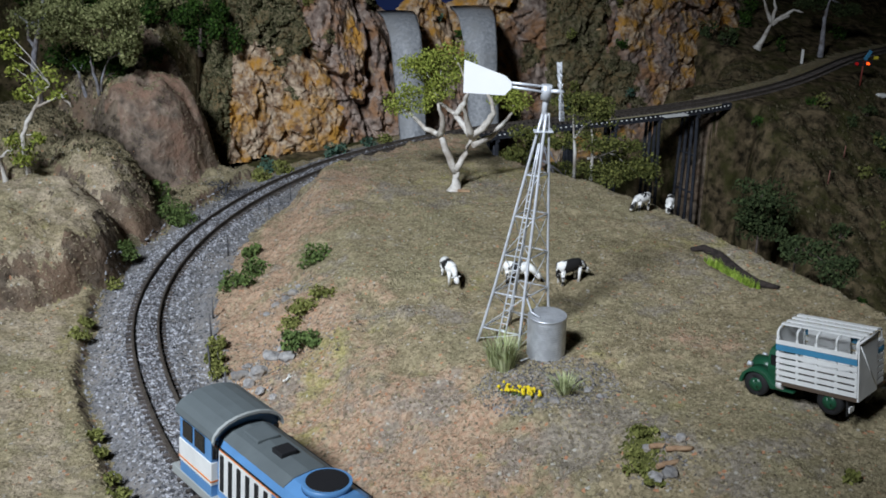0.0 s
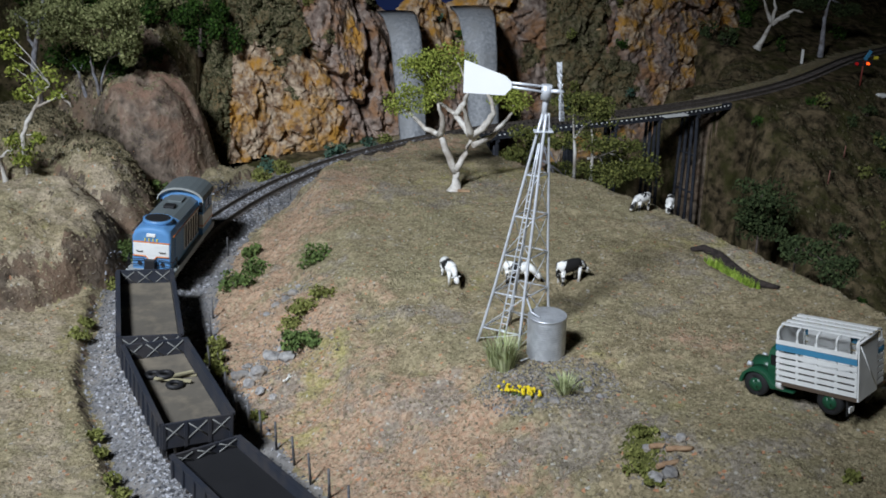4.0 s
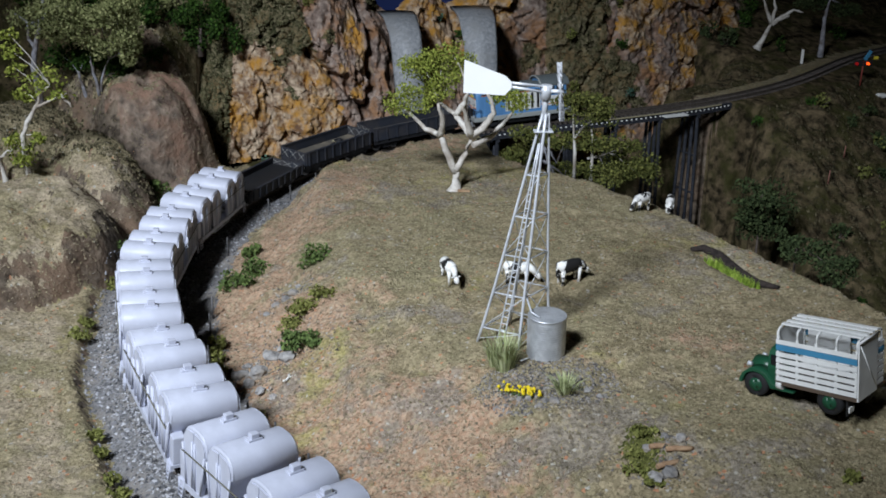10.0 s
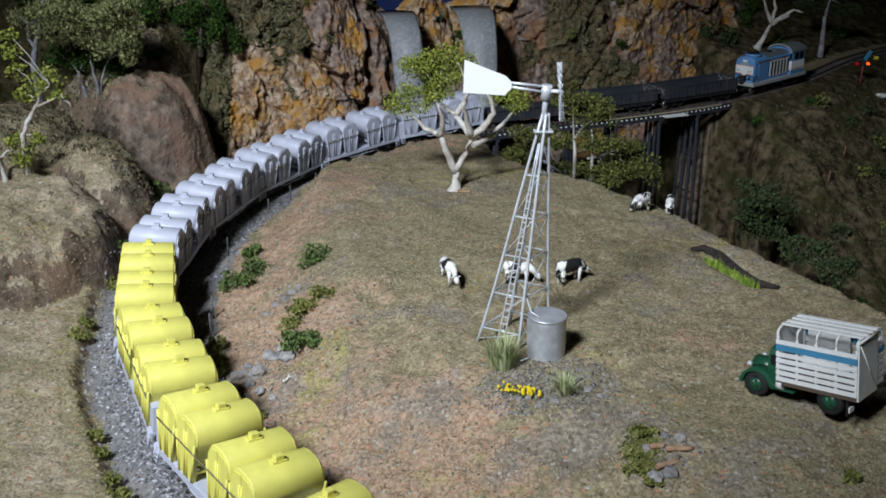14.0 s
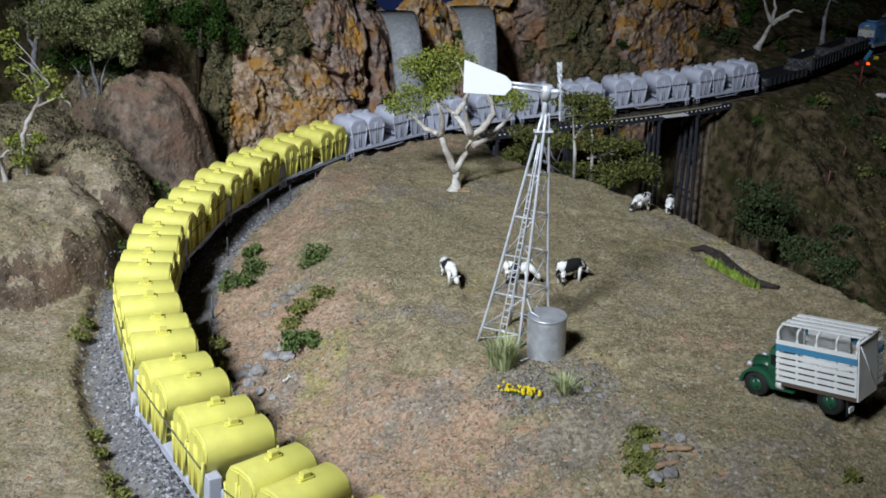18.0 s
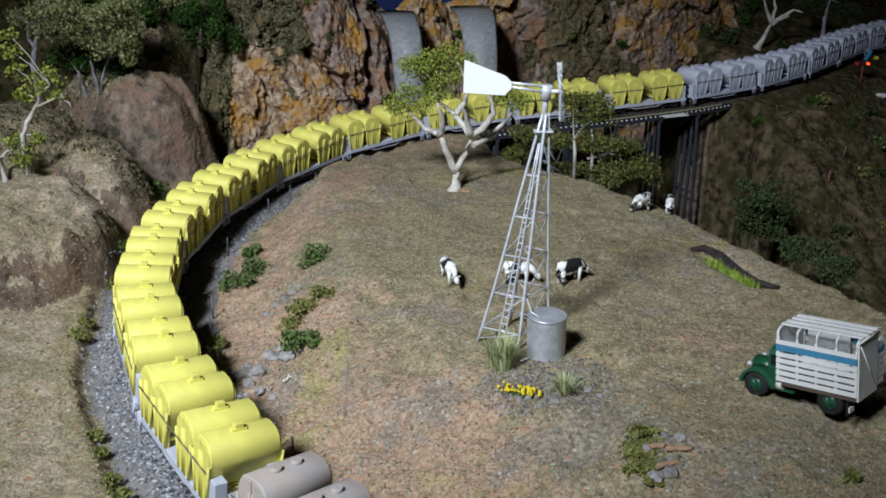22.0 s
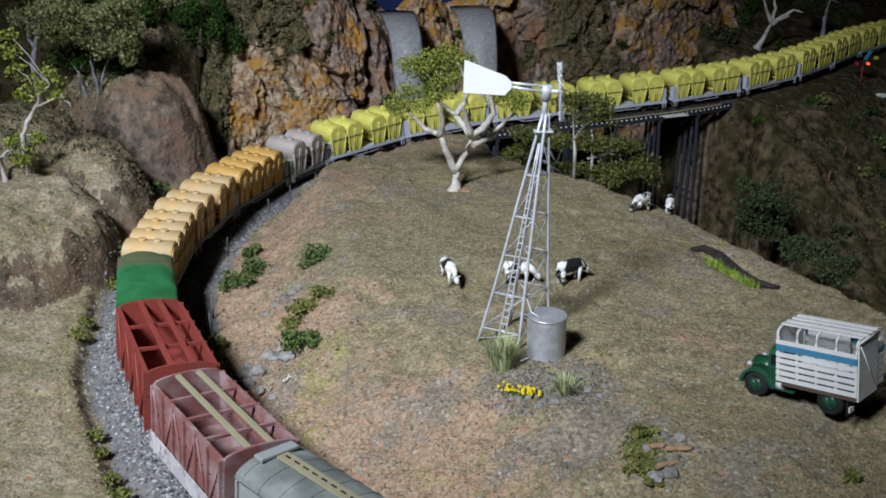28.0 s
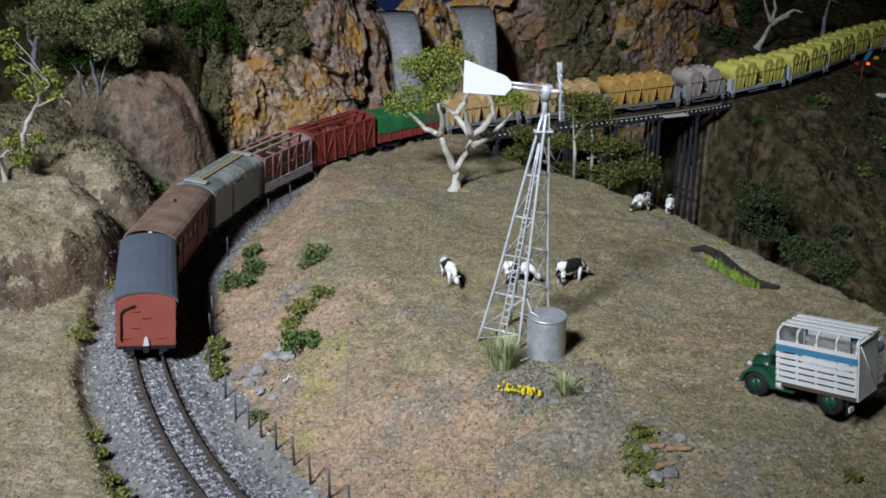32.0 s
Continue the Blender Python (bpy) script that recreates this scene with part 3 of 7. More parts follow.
_r2 = np.random.RandomState(15)
_u, _v = _r2.rand(60000), _r2.rand(60000)
_fx, _fy, _fz = cliff_at(_u, _v)
_f, _g = fbm(_u, _fz * 0.8, 16, 101, 4), fbm(_u, _fz, 60, 105, 3)
_on = ((_fx > 0.145) & (_f + 0.3 * _g > np.where(_fx < 0.24, -0.32, 0.08))) | ((_fx < -0.135 - 0.35 * (_fz - 0.06)) & (_f * 0.6 + 0.25 * _g + 9.0 * (_fz - 0.098) > 0.08)) | ((_fx < -0.238) & (_f > -0.35)) | (_f + 0.5 * _g > 0.45)
FLOCK = island_mat("grey_green_flock", (0.04, 0.043, 0.018), (0.22, 0.195, 0.11), 0.95, (0.105, 0.098, 0.048))
scatter("cliff_moss", np.stack([_fx, _fy - 0.001, _fz], 1)[_on], 0.0017, FLOCK, "grey-green moss and dry flock clinging to the cliff", 16, "moss", 1.0)
_x, _y = np.concatenate([-0.55 + 0.33 * _r2.rand(22000), 0.3 + 0.5 * _r2.rand(22000)]), np.concatenate([0.70 + 0.5 * _r2.rand(22000), 0.75 + 0.7 * _r2.rand(22000)])
_d, _s = off_line(_x, _y)
_on = (np.abs(_d) > 0.05) & (np.hypot((_x + 0.285) / 0.07, (_y - 0.955) / 0.075) > 0.75 + 0.5 * _r2.rand(len(_x))) & (np.hypot((_x + 0.375) / 0.14, (_y - 0.70) / 0.13) > 1.0) & ((_x < 0) & (_d > 0) | (off_edge(_x, _y) > 0.02) & (_x > 0))
DRYFLOCK = island_mat("brown_flock", (0.030, 0.028, 0.014), (0.16, 0.135, 0.08), 0.95, (0.07, 0.06, 0.032))
scatter("hill_flock", np.stack([_x, _y, ground_z(_x, _y)], 1)[_on], 0.0016, DRYFLOCK, "dry grey-green flock over the back hills", 17, "turf", 1.0)


def waterfall(x0, x1, b0, b1, seed):
    """A grey painted strip of water that curls over the lip and drops to the foot."""
    sh = Shape()
    rr = random.Random(seed)
    prof = [(1.35, 0.126), (1.31, 0.125), (1.285, 0.120), (1.268, 0.110), (1.258, 0.095), (1.250, 0.06), (1.240, 0.02), (1.225, -0.02), (1.20, -0.05)]
    nx = 14
    vs, fs = [], []
    for j, (y, z) in enumerate(prof):
        for i in range(nx + 1):
            a, q = i / nx, (j / 8) ** 0.65
            bow = 0.006 * math.sin(math.pi * a)
            vs.append((x0 + (b0 - x0) * q + (x1 - x0 + (b1 - b0 - x1 + x0) * q) * a + 0.0015 * rr.random(), y - bow - 0.09 - 0.0015 * rr.random() + 0.55 * (x0 + 0.048), z + 0.3 * bow))
    for j in range(len(prof) - 1):
        for i in range(nx):
            k = j * (nx + 1) + i
            fs.append((k, k + 1, k + nx + 2, k + nx + 1))
    sh.add(vs, fs, True)
    ob = part("waterfall", sh, WATER)
    mod = ob.modifiers.new("thick", "SOLIDIFY")
    mod.thickness = 0.003
    return tagged(ob, "grey painted strip of falling water over the cliff's lip", "waterfall", "waterfalls on the cliff", kind="structure")


waterfall(-0.083, -0.038, -0.047, -0.020, 1)
waterfall(0.008, 0.060, 0.036, 0.068, 2)


# ---- the train: x runs forward along a vehicle, y to its left, z up from the rail top ----
def plastic(name, c, rough=0.45, rnd=0.0, grime=None):
    return mat(name, c, tuple(v * 0.86 for v in c), 70, rough, 0.06, grime or tuple(v * 0.9 for v in c), 45, spec=0.4, rnd=rnd)


BLACK = plastic("black_underframe", (0.016, 0.016, 0.018), 0.6)
GREYP = plastic("pale_grey_paint", (0.55, 0.57, 0.67), 0.45)
YELLOWP = plastic("yellow_paint", (0.80, 0.745, 0.17), 0.55)
ORANGEP = plastic("ochre_paint", (0.66, 0.39, 0.11), 0.5)
TANP = plastic("faded_tan_paint", (0.64, 0.42, 0.18), 0.6, 0, (0.56, 0.44, 0.28))
DUSTP = plastic("dusty_paint", (0.50, 0.42, 0.37), 0.6, 0, (0.44, 0.42, 0.42))
DECKG = plastic("weathered_deck", (0.22, 0.22, 0.21), 0.7)
BLUEP = plastic("railway_blue", (0.11, 0.27, 0.52), 0.4)
WHITEP = plastic("white_paint", (0.78, 0.78, 0.76), 0.45)
ROOFG = plastic("grey_green_roof", (0.12, 0.14, 0.145), 0.55)
REDP = plastic("oxide_red", (0.30, 0.055, 0.04), 0.6, 0, (0.24, 0.05, 0.04))
PINKP = plastic("chalky_red", (0.28, 0.11, 0.10), 0.7, 0, (0.36, 0.26, 0.26))
CHALK = mat("chalk_wash", (0.62, 0.60, 0.62), (0.30, 0.19, 0.19), 230, 0.85, 0.3, (0.50, 0.47, 0.49), 60, lo=0.5, hi=0.6)
GREENT = plastic("green_tarp", (0.022, 0.155, 0.05), 0.65, 0, (0.03, 0.20, 0.07))
OLIVET = plastic("faded_olive_tarp", (0.11, 0.13, 0.06), 0.75, 0, (0.07, 0.11, 0.06))
VANG = plastic("grey_van_paint", (0.36, 0.38, 0.37), 0.55)
VANROOF = mat("dirty_van_roof", (0.17, 0.185, 0.17), (0.30, 0.32, 0.30), 40, 0.7, 0.15, (0.13, 0.14, 0.13), 26)
PLANKY = plastic("walkway_planks", (0.36, 0.32, 0.20), 0.8)
BROWNR = plastic("brown_roof", (0.19, 0.115, 0.085), 0.7, 0, (0.26, 0.18, 0.14))
MAROON = plastic("maroon_side", (0.22, 0.055, 0.035), 0.55)
VANRED = plastic("brick_red", (0.34, 0.085, 0.06), 0.6)
SLATE = plastic("slate_roof", (0.10, 0.115, 0.15), 0.75)
GONDOLA = plastic("dark_blue_grey_steel", (0.026, 0.030, 0.042), 0.6, 0, (0.045, 0.042, 0.045))
GONFLOOR = plastic("dusty_wagon_floor", (0.12, 0.105, 0.085), 0.85, 0, (0.19, 0.16, 0.12))
ORANGES = plastic("orange_stripe", (0.75, 0.22, 0.04), 0.5)
GLASSD = plastic("dark_window", (0.012, 0.013, 0.015), 0.15)
LAMPW = plastic("lamp_glass", (0.8, 0.8, 0.78), 0.15)
YELLOWN = plastic("yellow_number", (0.75, 0.6, 0.05), 0.5)
PIPE = plastic("dull_pipe", (0.16, 0.15, 0.11), 0.6)
STEEL = mat("bright_wheel_steel", (0.25, 0.24, 0.23), (0.33, 0.32, 0.31), 90, 0.4, 0.1, metal=0.8)


def bogie(parent, x, half=0.011, r=0.0048):
    """Two wheelsets in side frames."""
    sh = Shape()
    for side in (-1, 1):
        y = side * 0.0115
        sh.box(x - half - 0.005, x + half + 0.005, y - 0.0012, y + 0.0012, 0.0045, 0.0068, 0.0004)
        for k in (-1, 1):
            sh.box(x + k * half - 0.002, x + k * half + 0.002, y - 0.0016, y + 0.0016, 0.003, 0.0072, 0.0004)
        sh.box(x - 0.004, x + 0.004, y - 0.0016, y + 0.0016, 0.003, 0.0085, 0.0004)
    sh.box(x - 0.003, x + 0.003, -0.012, 0.012, 0.0055, 0.0095)
    b = part("bogie", sh, BLACK, parent, "black bogie frame")
    for k in (-1, 1):
        w = Shape()
        for side in (-1, 1):
            w.tube([(x + k * half, side * 0.0072, r), (x + k * half, side * 0.0094, r)], r, 14)
        w.tube([(x + k * half, -0.0094, r), (x + k * half, 0.0094, r)], 0.001, 6)
        part("wheelset", w, STEEL, b, "steel wheels on an axle")


def couplers(parent, half):
    for k in (-1, 1):
        sh = Shape().box(k * half - 0.0035, k * half + 0.0035, -0.0016, 0.0016, 0.0075, 0.0100, 0.0005)
        part("coupler", sh, BLACK, parent, "black coupler")


def arch(w, z0, z1, n=10):
    """Roof profile across y: a low arc from z0 at the eaves to z1."""
    pts = []
    for k in range(n + 1):
        a = math.pi * k / n
        pts.append((-w * math.cos(a), z0 + (z1 - z0) * math.sin(a)))
    return pts


def roof(w, z0, z1, x0, x1, thick=0.0012):
    top = arch(w, z0, z1)
    low = [(y * 0.97, z - thick) for y, z in reversed(top)]
    return Shape().sweep_x(top + low, x0, x1)


TANKS = {}


def tank_wagon(name, tank_mats, deck_mat, at, length, label, steel, twin=False):
    """A flat wagon with saddle-shaped hopper tanks set across it."""
    w = thing(name, label, "wagon", "tank wagons of the train")
    hl = length / 2 - 0.003
    sh = Shape().box(-hl, hl, -0.0165, 0.0165, 0.0105, 0.0125, 0.0004)
    part("deck", sh, deck_mat, w)
    for side in (-1, 1):
        part("side_sill", Shape().box(-hl, hl, side * 0.0167 - 0.0006, side * 0.0167 + 0.0006, 0.0090, 0.0122), deck_mat, w)
    fr = Shape().box(-hl + 0.004, hl - 0.004, -0.005, 0.005, 0.0065, 0.0105)
    for side in (-1, 1):
        y = side * 0.0155
        fr.tube([(-0.026, y, 0.0095), (-0.016, y, 0.0055), (0.016, y, 0.0055), (0.026, y, 0.0095)], 0.0005, 5)
        for x in (-0.016, 0.0, 0.016):
            fr.tube([(x, y, 0.0095), (x, y, 0.0055)], 0.0005, 5)
    part("underframe", fr, steel, w)
    for x in (-hl + 0.018, hl - 0.018):
        bogie(w, x, 0.0085, 0.0042)
    couplers(w, hl + 0.001)
    # a thin pipe along each side, across the tanks' fins
    for side in (-1, 1):
        part("side_pipe", Shape().tube([(-hl + 0.006, side * 0.0180, 0.0300), (0.0, side * 0.0180, 0.0296), (hl - 0.006, side * 0.0180, 0.0300)], 0.00035, 5), PIPE, w, "thin dark pipe along the tanks")
    # equipment cabinets and wire steps at both ends
    for side in (-1, 1):
        for x in (-hl + 0.0038, hl - 0.0038):
            cab = Shape().box(x - 0.0036, x + 0.0036, side * 0.0132 - 0.003, side * 0.0132 + 0.003, 0.0125, 0.0270, 0.0006)
            part("end_cabinet", cab, steel, w, "small equipment cabinet on the deck")
            st = Shape()
            for k in (-0.0022, 0.0022):
                st.tube([(x + k, side * 0.0172, 0.0125), (x + k, side * 0.0178, 0.0035)], 0.00045, 5)
            for z in (0.004, 0.0065, 0.009):
                st.tube([(x - 0.0022, side * 0.0178, z), (x + 0.0022, side * 0.0178, z)], 0.0004, 5)
            part("step_frame", st, steel, w, "wire footstep")
    for x, tm in zip(at, tank_mats):
        r, zc = 0.0108, 0.0335
        prof = [(r * math.copysign(abs(math.cos(a)) ** 0.74, math.cos(a)), zc + 0.97 * r * math.sin(a) ** 0.74) for a in np.linspace(0, 3.14159, 15).tolist()]
        prof += [(-r * 0.97, 0.0325), (-0.0066, 0.0205), (0.0066, 0.0205), (r * 0.97, 0.0325)]
        key = tm.name
        if key not in TANKS:
            t = Shape()
            n = len(prof)
            rings = [(-0.0163, 0.90), (-0.0161, 0.96), (-0.0154, 1.0), (0.0154, 1.0), (0.0161, 0.96), (0.0163, 0.90)]
            vs = [(q * g, y, zc + (z - zc) * g) for y, g in rings for q, z in prof]
            t.add(vs, [(i * n + k, i * n + (k + 1) % n, (i + 1) * n + (k + 1) % n, (i + 1) * n + k) for i in range(5) for k in range(n)], True)
            t.add(vs[:n], [tuple(reversed(range(n)))])
            t.add(vs[-n:], [tuple(range(n))])
            rim = [Shape().tube([(q * 0.99, side * 0.0154, zc + (z - zc) * 0.99) for q, z in prof[:15]], 0.0002, 5) for side in (-1, 1)]
            # each end: two tapered fins from the crown down to the deck, a slot between them
            legs = []
            for side in (-1, 1):
                for k in (-1, 1):
                    out = [(k * r * q, zc + r * g) for q, g in ((0.93, 0.0), (0.92, 0.30), (0.80, 0.56), (0.60, 0.72), (0.04, 0.78))]
                    poly = out + [(k * 0.0004, 0.0390), (k * 0.0008, 0.0126), (k * 0.0074, 0.0126)]
                    if k < 0:
                        poly.reverse()
                    y0, y1 = (0.0152, 0.0168) if side > 0 else (-0.0168, -0.0152)
                    m = len(poly)
                    lg = Shape().add([(q, y0, z) for q, z in poly] + [(q, y1, z) for q, z in poly], [tuple(range(m)), tuple(reversed(range(m, 2 * m)))] + [(i, i + m, (i + 1) % m + m, (i + 1) % m) for i in range(m)])
                    yy = side * 0.0171
                    lg.tube([(k * r * 0.96, yy, zc), (k * 0.0070, yy, 0.0128)], 0.0007, 5)
                    lg.tube([(k * 0.0012, yy, 0.0370), (k * 0.0014, yy, 0.0128)], 0.0005, 5)
                    legs.append(lg)
            stay = [Shape().box(k * 0.0066 - 0.0006, k * 0.0066 + 0.0006, -0.0155, 0.0155, 0.0162, 0.0176) for k in (-1, 1)]
            hop = Shape().prism([(-0.006, 0.0190), (0.006, 0.0190), (0.0025, 0.0135), (-0.0025, 0.0135)], -0.009, 0.009)
            lid = Shape().box(-0.0017, 0.0017, -0.0020, 0.0020, 0.0435, 0.0474, 0.0004)
            lid.box(-0.0020, 0.0020, -0.0035, 0.0035, 0.0432, 0.0450, 0.0004)
            if twin:
                lid = Shape().tube([(0, 0.005, 0.0430), (0, 0.005, 0.0457)], [0.0026, 0.0024], 12).tube([(0, -0.005, 0.0430), (0, -0.005, 0.0457)], [0.0026, 0.0024], 12)
            TANKS[key] = [g.mesh("tank_piece", tm) for g in (t, *rim, *stay, hop, lid, *legs)]
        t, r1, r2, s1, s2, hop, lid, *legs = TANKS[key]
        tk = part("tank", t, tm, w, m=pose(x, 0, 0))
        for nm, g in (("rim", r1), ("rim", r2), ("stay", s1), ("stay", s2), ("hopper", hop), ("hatch", lid)):
            part(nm, g, tm, tk)
        for g in legs:
            part("leg", g, tm, tk)
    return w


def open_wagon(name, length, zf, zt, label, load=False, floor_mat=None):
    """A steel open wagon with braced sides."""
    w = thing(name, label, "wagon", "open steel wagons of the train")
    floor_mat = floor_mat or GONFLOOR
    hl, hw = length / 2 - 0.003, 0.0170
    part("floor", Shape().box(-hl, hl, -hw + 0.001, hw - 0.001, zf - 0.002, zf), floor_mat, w, "black floor" if floor_mat is BLACK else "dusty brown floor")
    for side in (-1, 1):
        sh = Shape().box(-hl, hl, side * hw - 0.0007, side * hw + 0.0007, zf - 0.004, zt, 0.0003)
        sh.box(-hl, hl, side * hw - 0.0012, side * hw + 0.0012, zt - 0.0012, zt + 0.0004)
        for k in range(9):
            x = -hl + 0.004 + k * (2 * hl - 0.008) / 8
            sh.box(x - 0.0008, x + 0.0008, side * (hw + 0.0007), side * (hw + 0.0017), zf - 0.004, zt)
        part("side_panel", sh, GONDOLA, w)
        sh = Shape().box(side * hl - 0.0007, side * hl + 0.0007, -hw, hw, zf - 0.004, zt, 0.0003)
        for k in (-1, 1):
            for y in (-0.0113, 0.0, 0.0113):
                for e in (-0.0008, 0.0008):
                    part("brace", Shape().tube([(side * (hl + e), y - k * 0.0045, zf + 0.0005), (side * (hl + e), y + k * 0.0045, zt - 0.001)], 0.0004, 5), DECKG, w, "diagonal steel brace")
        for y in (-hw + 0.001, -0.0057, 0.0057, hw - 0.001):
            sh.box(side * (hl + 0.0006) - 0.0006, side * (hl + 0.0006) + 0.0006, y - 0.0008, y + 0.0008, zf - 0.004, zt)
        part("end_panel", sh, GONDOLA, w)
    part("underframe", Shape().box(-hl + 0.003, hl - 0.003, -0.006, 0.006, 0.0065, zf - 0.002).box(-hl, hl, -0.0165, -0.015, 0.009, zf - 0.002).box(-hl, hl, 0.015, 0.0165, 0.009, zf - 0.002), BLACK, w)
    for x in (-hl + 0.018, hl - 0.018):
        bogie(w, x)
    couplers(w, hl + 0.001)
    if load:
        for x, y, z, rz in ((0.024, 0.006, 0, 0), (0.018, 0.001, 0.0022, 20), (0.008, -0.002, 0, 0), (-0.040, -0.007, 0, 10)):
            t = Shape()
            ring = [(x + 0.0036 * math.cos(a), y + 0.0036 * math.sin(a), zf + 0.0013 + z) for a in np.linspace(0, math.tau, 15).tolist()]
            t.tube(ring, 0.0014, 7, False)
            part("tyre", t, BLACK, w, "old black rubber tyre lying in the wagon")
        for k, (x, y, a) in enumerate(((0.020, -0.006, 75), (0.013, -0.002, 60), (0.016, -0.004, 100))):
            t = Shape().box(-0.010, 0.010, -0.0011, 0.0011, zf + 0.0003 + 0.0012 * k, zf + 0.0013 + 0.0012 * k, 0, pose(x, y, 0, 0, 0, a))
            part("plank", t, PLANKY, w, "loose pale plank")
    return w


def locomotive():
    w = thing("diesel_locomotive", "blue and white model diesel locomotive with orange stripes and grey roof", "locomotive")
    part("footplate", Shape().box(-0.062, 0.062, -0.0172, 0.0172, 0.0105, 0.0150, 0.0006), VANG, w, "grey footplate")
    part("fuel_tank", Shape().box(-0.018, 0.018, -0.013, 0.013, 0.0045, 0.0115, 0.002), BLACK, w)
    for x in (-0.038, 0.038):
        bogie(w, x, 0.012, 0.0055)
    couplers(w, 0.064)
    # long hood, rounded over, from the trailing nose to the cab
    prof = [(-0.0138, 0.0150), (-0.0138, 0.0385), (-0.0120, 0.0425), (-0.0075, 0.0448), (0.0, 0.0456), (0.0075, 0.0448), (0.0120, 0.0425), (0.0138, 0.0385), (0.0138, 0.0150)]
    hood = part("hood", Shape().sweep_x(prof, -0.0535, 0.024), BLUEP, w, "blue engine hood with rounded shoulders")
    nose = Shape()
    for k in range(4):
        f0, f1 = 1 - 0.10 * (k / 4) ** 2, 1 - 0.10 * ((k + 1) / 4) ** 2
        x0, x1 = -0.0535 - 0.0045 * math.sin(k / 4 * 1.57), -0.0535 - 0.0045 * math.sin((k + 1) / 4 * 1.57)
        n = len(prof)
        vs = [(x0, y * f0, 0.015 + (z - 0.015) * f0) for y, z in prof] + [(x1, y * f1, 0.015 + (z - 0.015) * f1) for y, z in prof]
        nose.add(vs, [(i, i + 1, n + i + 1, n + i) for i in range(n - 1)], True)
    nose.add([(-0.0580, y * 0.90, 0.015 + (z - 0.015) * 0.90) for y, z in prof], [tuple(range(len(prof)))])
    part("nose", nose, BLUEP, w, "rounded blue nose")
    band = Shape().box(-0.0584, -0.0560, -0.0127, 0.0127, 0.0248, 0.0345, 0.0009)
    band.add([(-0.0585, -0.004, 0.0252), (-0.0585, 0.004, 0.0252), (-0.0585, 0.0, 0.0212)], [(0, 2, 1)])
    part("white_band", band, WHITEP, w, "white band across the nose with a pointed drop")
    part("stripe", Shape().box(-0.0586, -0.0562, -0.0128, 0.0128, 0.0345, 0.0352, 0.0002).tube([(-0.0587, -0.0127, 0.0248), (-0.0587, -0.004, 0.0248), (-0.0587, 0.0, 0.0208), (-0.0587, 0.004, 0.0248), (-0.0587, 0.0127, 0.0248)], 0.0004, 5), ORANGES, w, "orange lining")
    part("headlight", Shape().box(-0.0590, -0.0565, -0.0032, 0.0032, 0.0388, 0.0414, 0.0006), LAMPW, w, "twin headlight")
    for y in (-0.0042, -0.0014, 0.0014, 0.0042):
        part("number_bar", Shape().box(-0.0588, -0.0575, y - 0.0004, y + 0.0004, 0.0360, 0.0377), YELLOWN, w, "yellow number bar")
    for y in (-0.008, 0.008):
        part("marker_lamp", Shape().tube([(-0.0575, y, 0.0195), (-0.0590, y, 0.0195)], 0.0015, 10), BLACK, w, "small round marker lamp")
        part("grab_rail", Shape().tube([(-0.0580, y - 0.002, 0.0287), (-0.0594, y - 0.002, 0.0283), (-0.0594, y + 0.002, 0.0283), (-0.0580, y + 0.002, 0.0287)], 0.0003, 5), BLACK, w)
    part("gangway", Shape().box(-0.0635, -0.0600, -0.0036, 0.0036, 0.0125, 0.0235, 0.0005).box(-0.0640, -0.0630, -0.0045, 0.0045, 0.0150, 0.0160), BLACK, w, "black end gangway with chains")
    for side in (-1, 1):
        rail = Shape().tube([(-0.0605, side * 0.0042, 0.0150), (-0.0605, side * 0.0042, 0.0235), (-0.0605, side * 0.0155, 0.0225), (-0.0605, side * 0.0160, 0.0150)], 0.0004, 6)
        rail.tube([(-0.0605, side * 0.0042, 0.0195), (-0.0605, side * 0.0160, 0.0188)], 0.0003, 5)
        rail.tube([(-0.0535, side * 0.0168, 0.0150), (-0.0535, side * 0.0168, 0.0240), (-0.0605, side * 0.0160, 0.0225)], 0.0004, 6)
        part("end_handrail", rail, BLACK, w, "black end handrail")
        side_rail = Shape().tube([(-0.052, side * 0.0150, 0.0400), (0.020, side * 0.0150, 0.0400)], 0.0004, 6)
        part("roof_handrail", side_rail, BLACK, w, "thin black handrail along the hood")
        pan = Shape().box(-0.022, 0.022, side * 0.0139 - 0.0003, side * 0.0139 + 0.0003, 0.0185, 0.0375)
        part("white_side", pan, WHITEP, w, "white side panel with a rounded end")
        for k in range(6):
            x = -0.018 + k * 0.0074
            part("louvre", Shape().box(x - 0.0014, x + 0.0014, side * 0.0142 - 0.0005, side * 0.0142 + 0.0005, 0.0195, 0.0365), BLACK, w, "tall black louvred opening")
        part("side_stripe", Shape().box(-0.052, 0.022, side * 0.0140 - 0.0003, side * 0.0140 + 0.0003, 0.0380, 0.0386), ORANGES, w)
        part("hood_door", Shape().box(-0.048, -0.026, side * 0.0140 - 0.0003, side * 0.0140 + 0.0003, 0.0165, 0.0375, 0.0002), BLUEP, w)
    part("hood_roof", Shape().sweep_x([(-0.0125, 0.0424), (-0.0077, 0.0452), (0.0, 0.0461), (0.0077, 0.0452), (0.0125, 0.0424), (0.0070, 0.0430), (-0.0070, 0.0430)], -0.028, 0.026), ROOFG, w, "grey-green hood top")
    part("fan_collar", Shape().tube([(-0.041, 0, 0.0445), (-0.041, 0, 0.0475)], 0.0102, 24), BLUEP, w, "raised round fan collar")
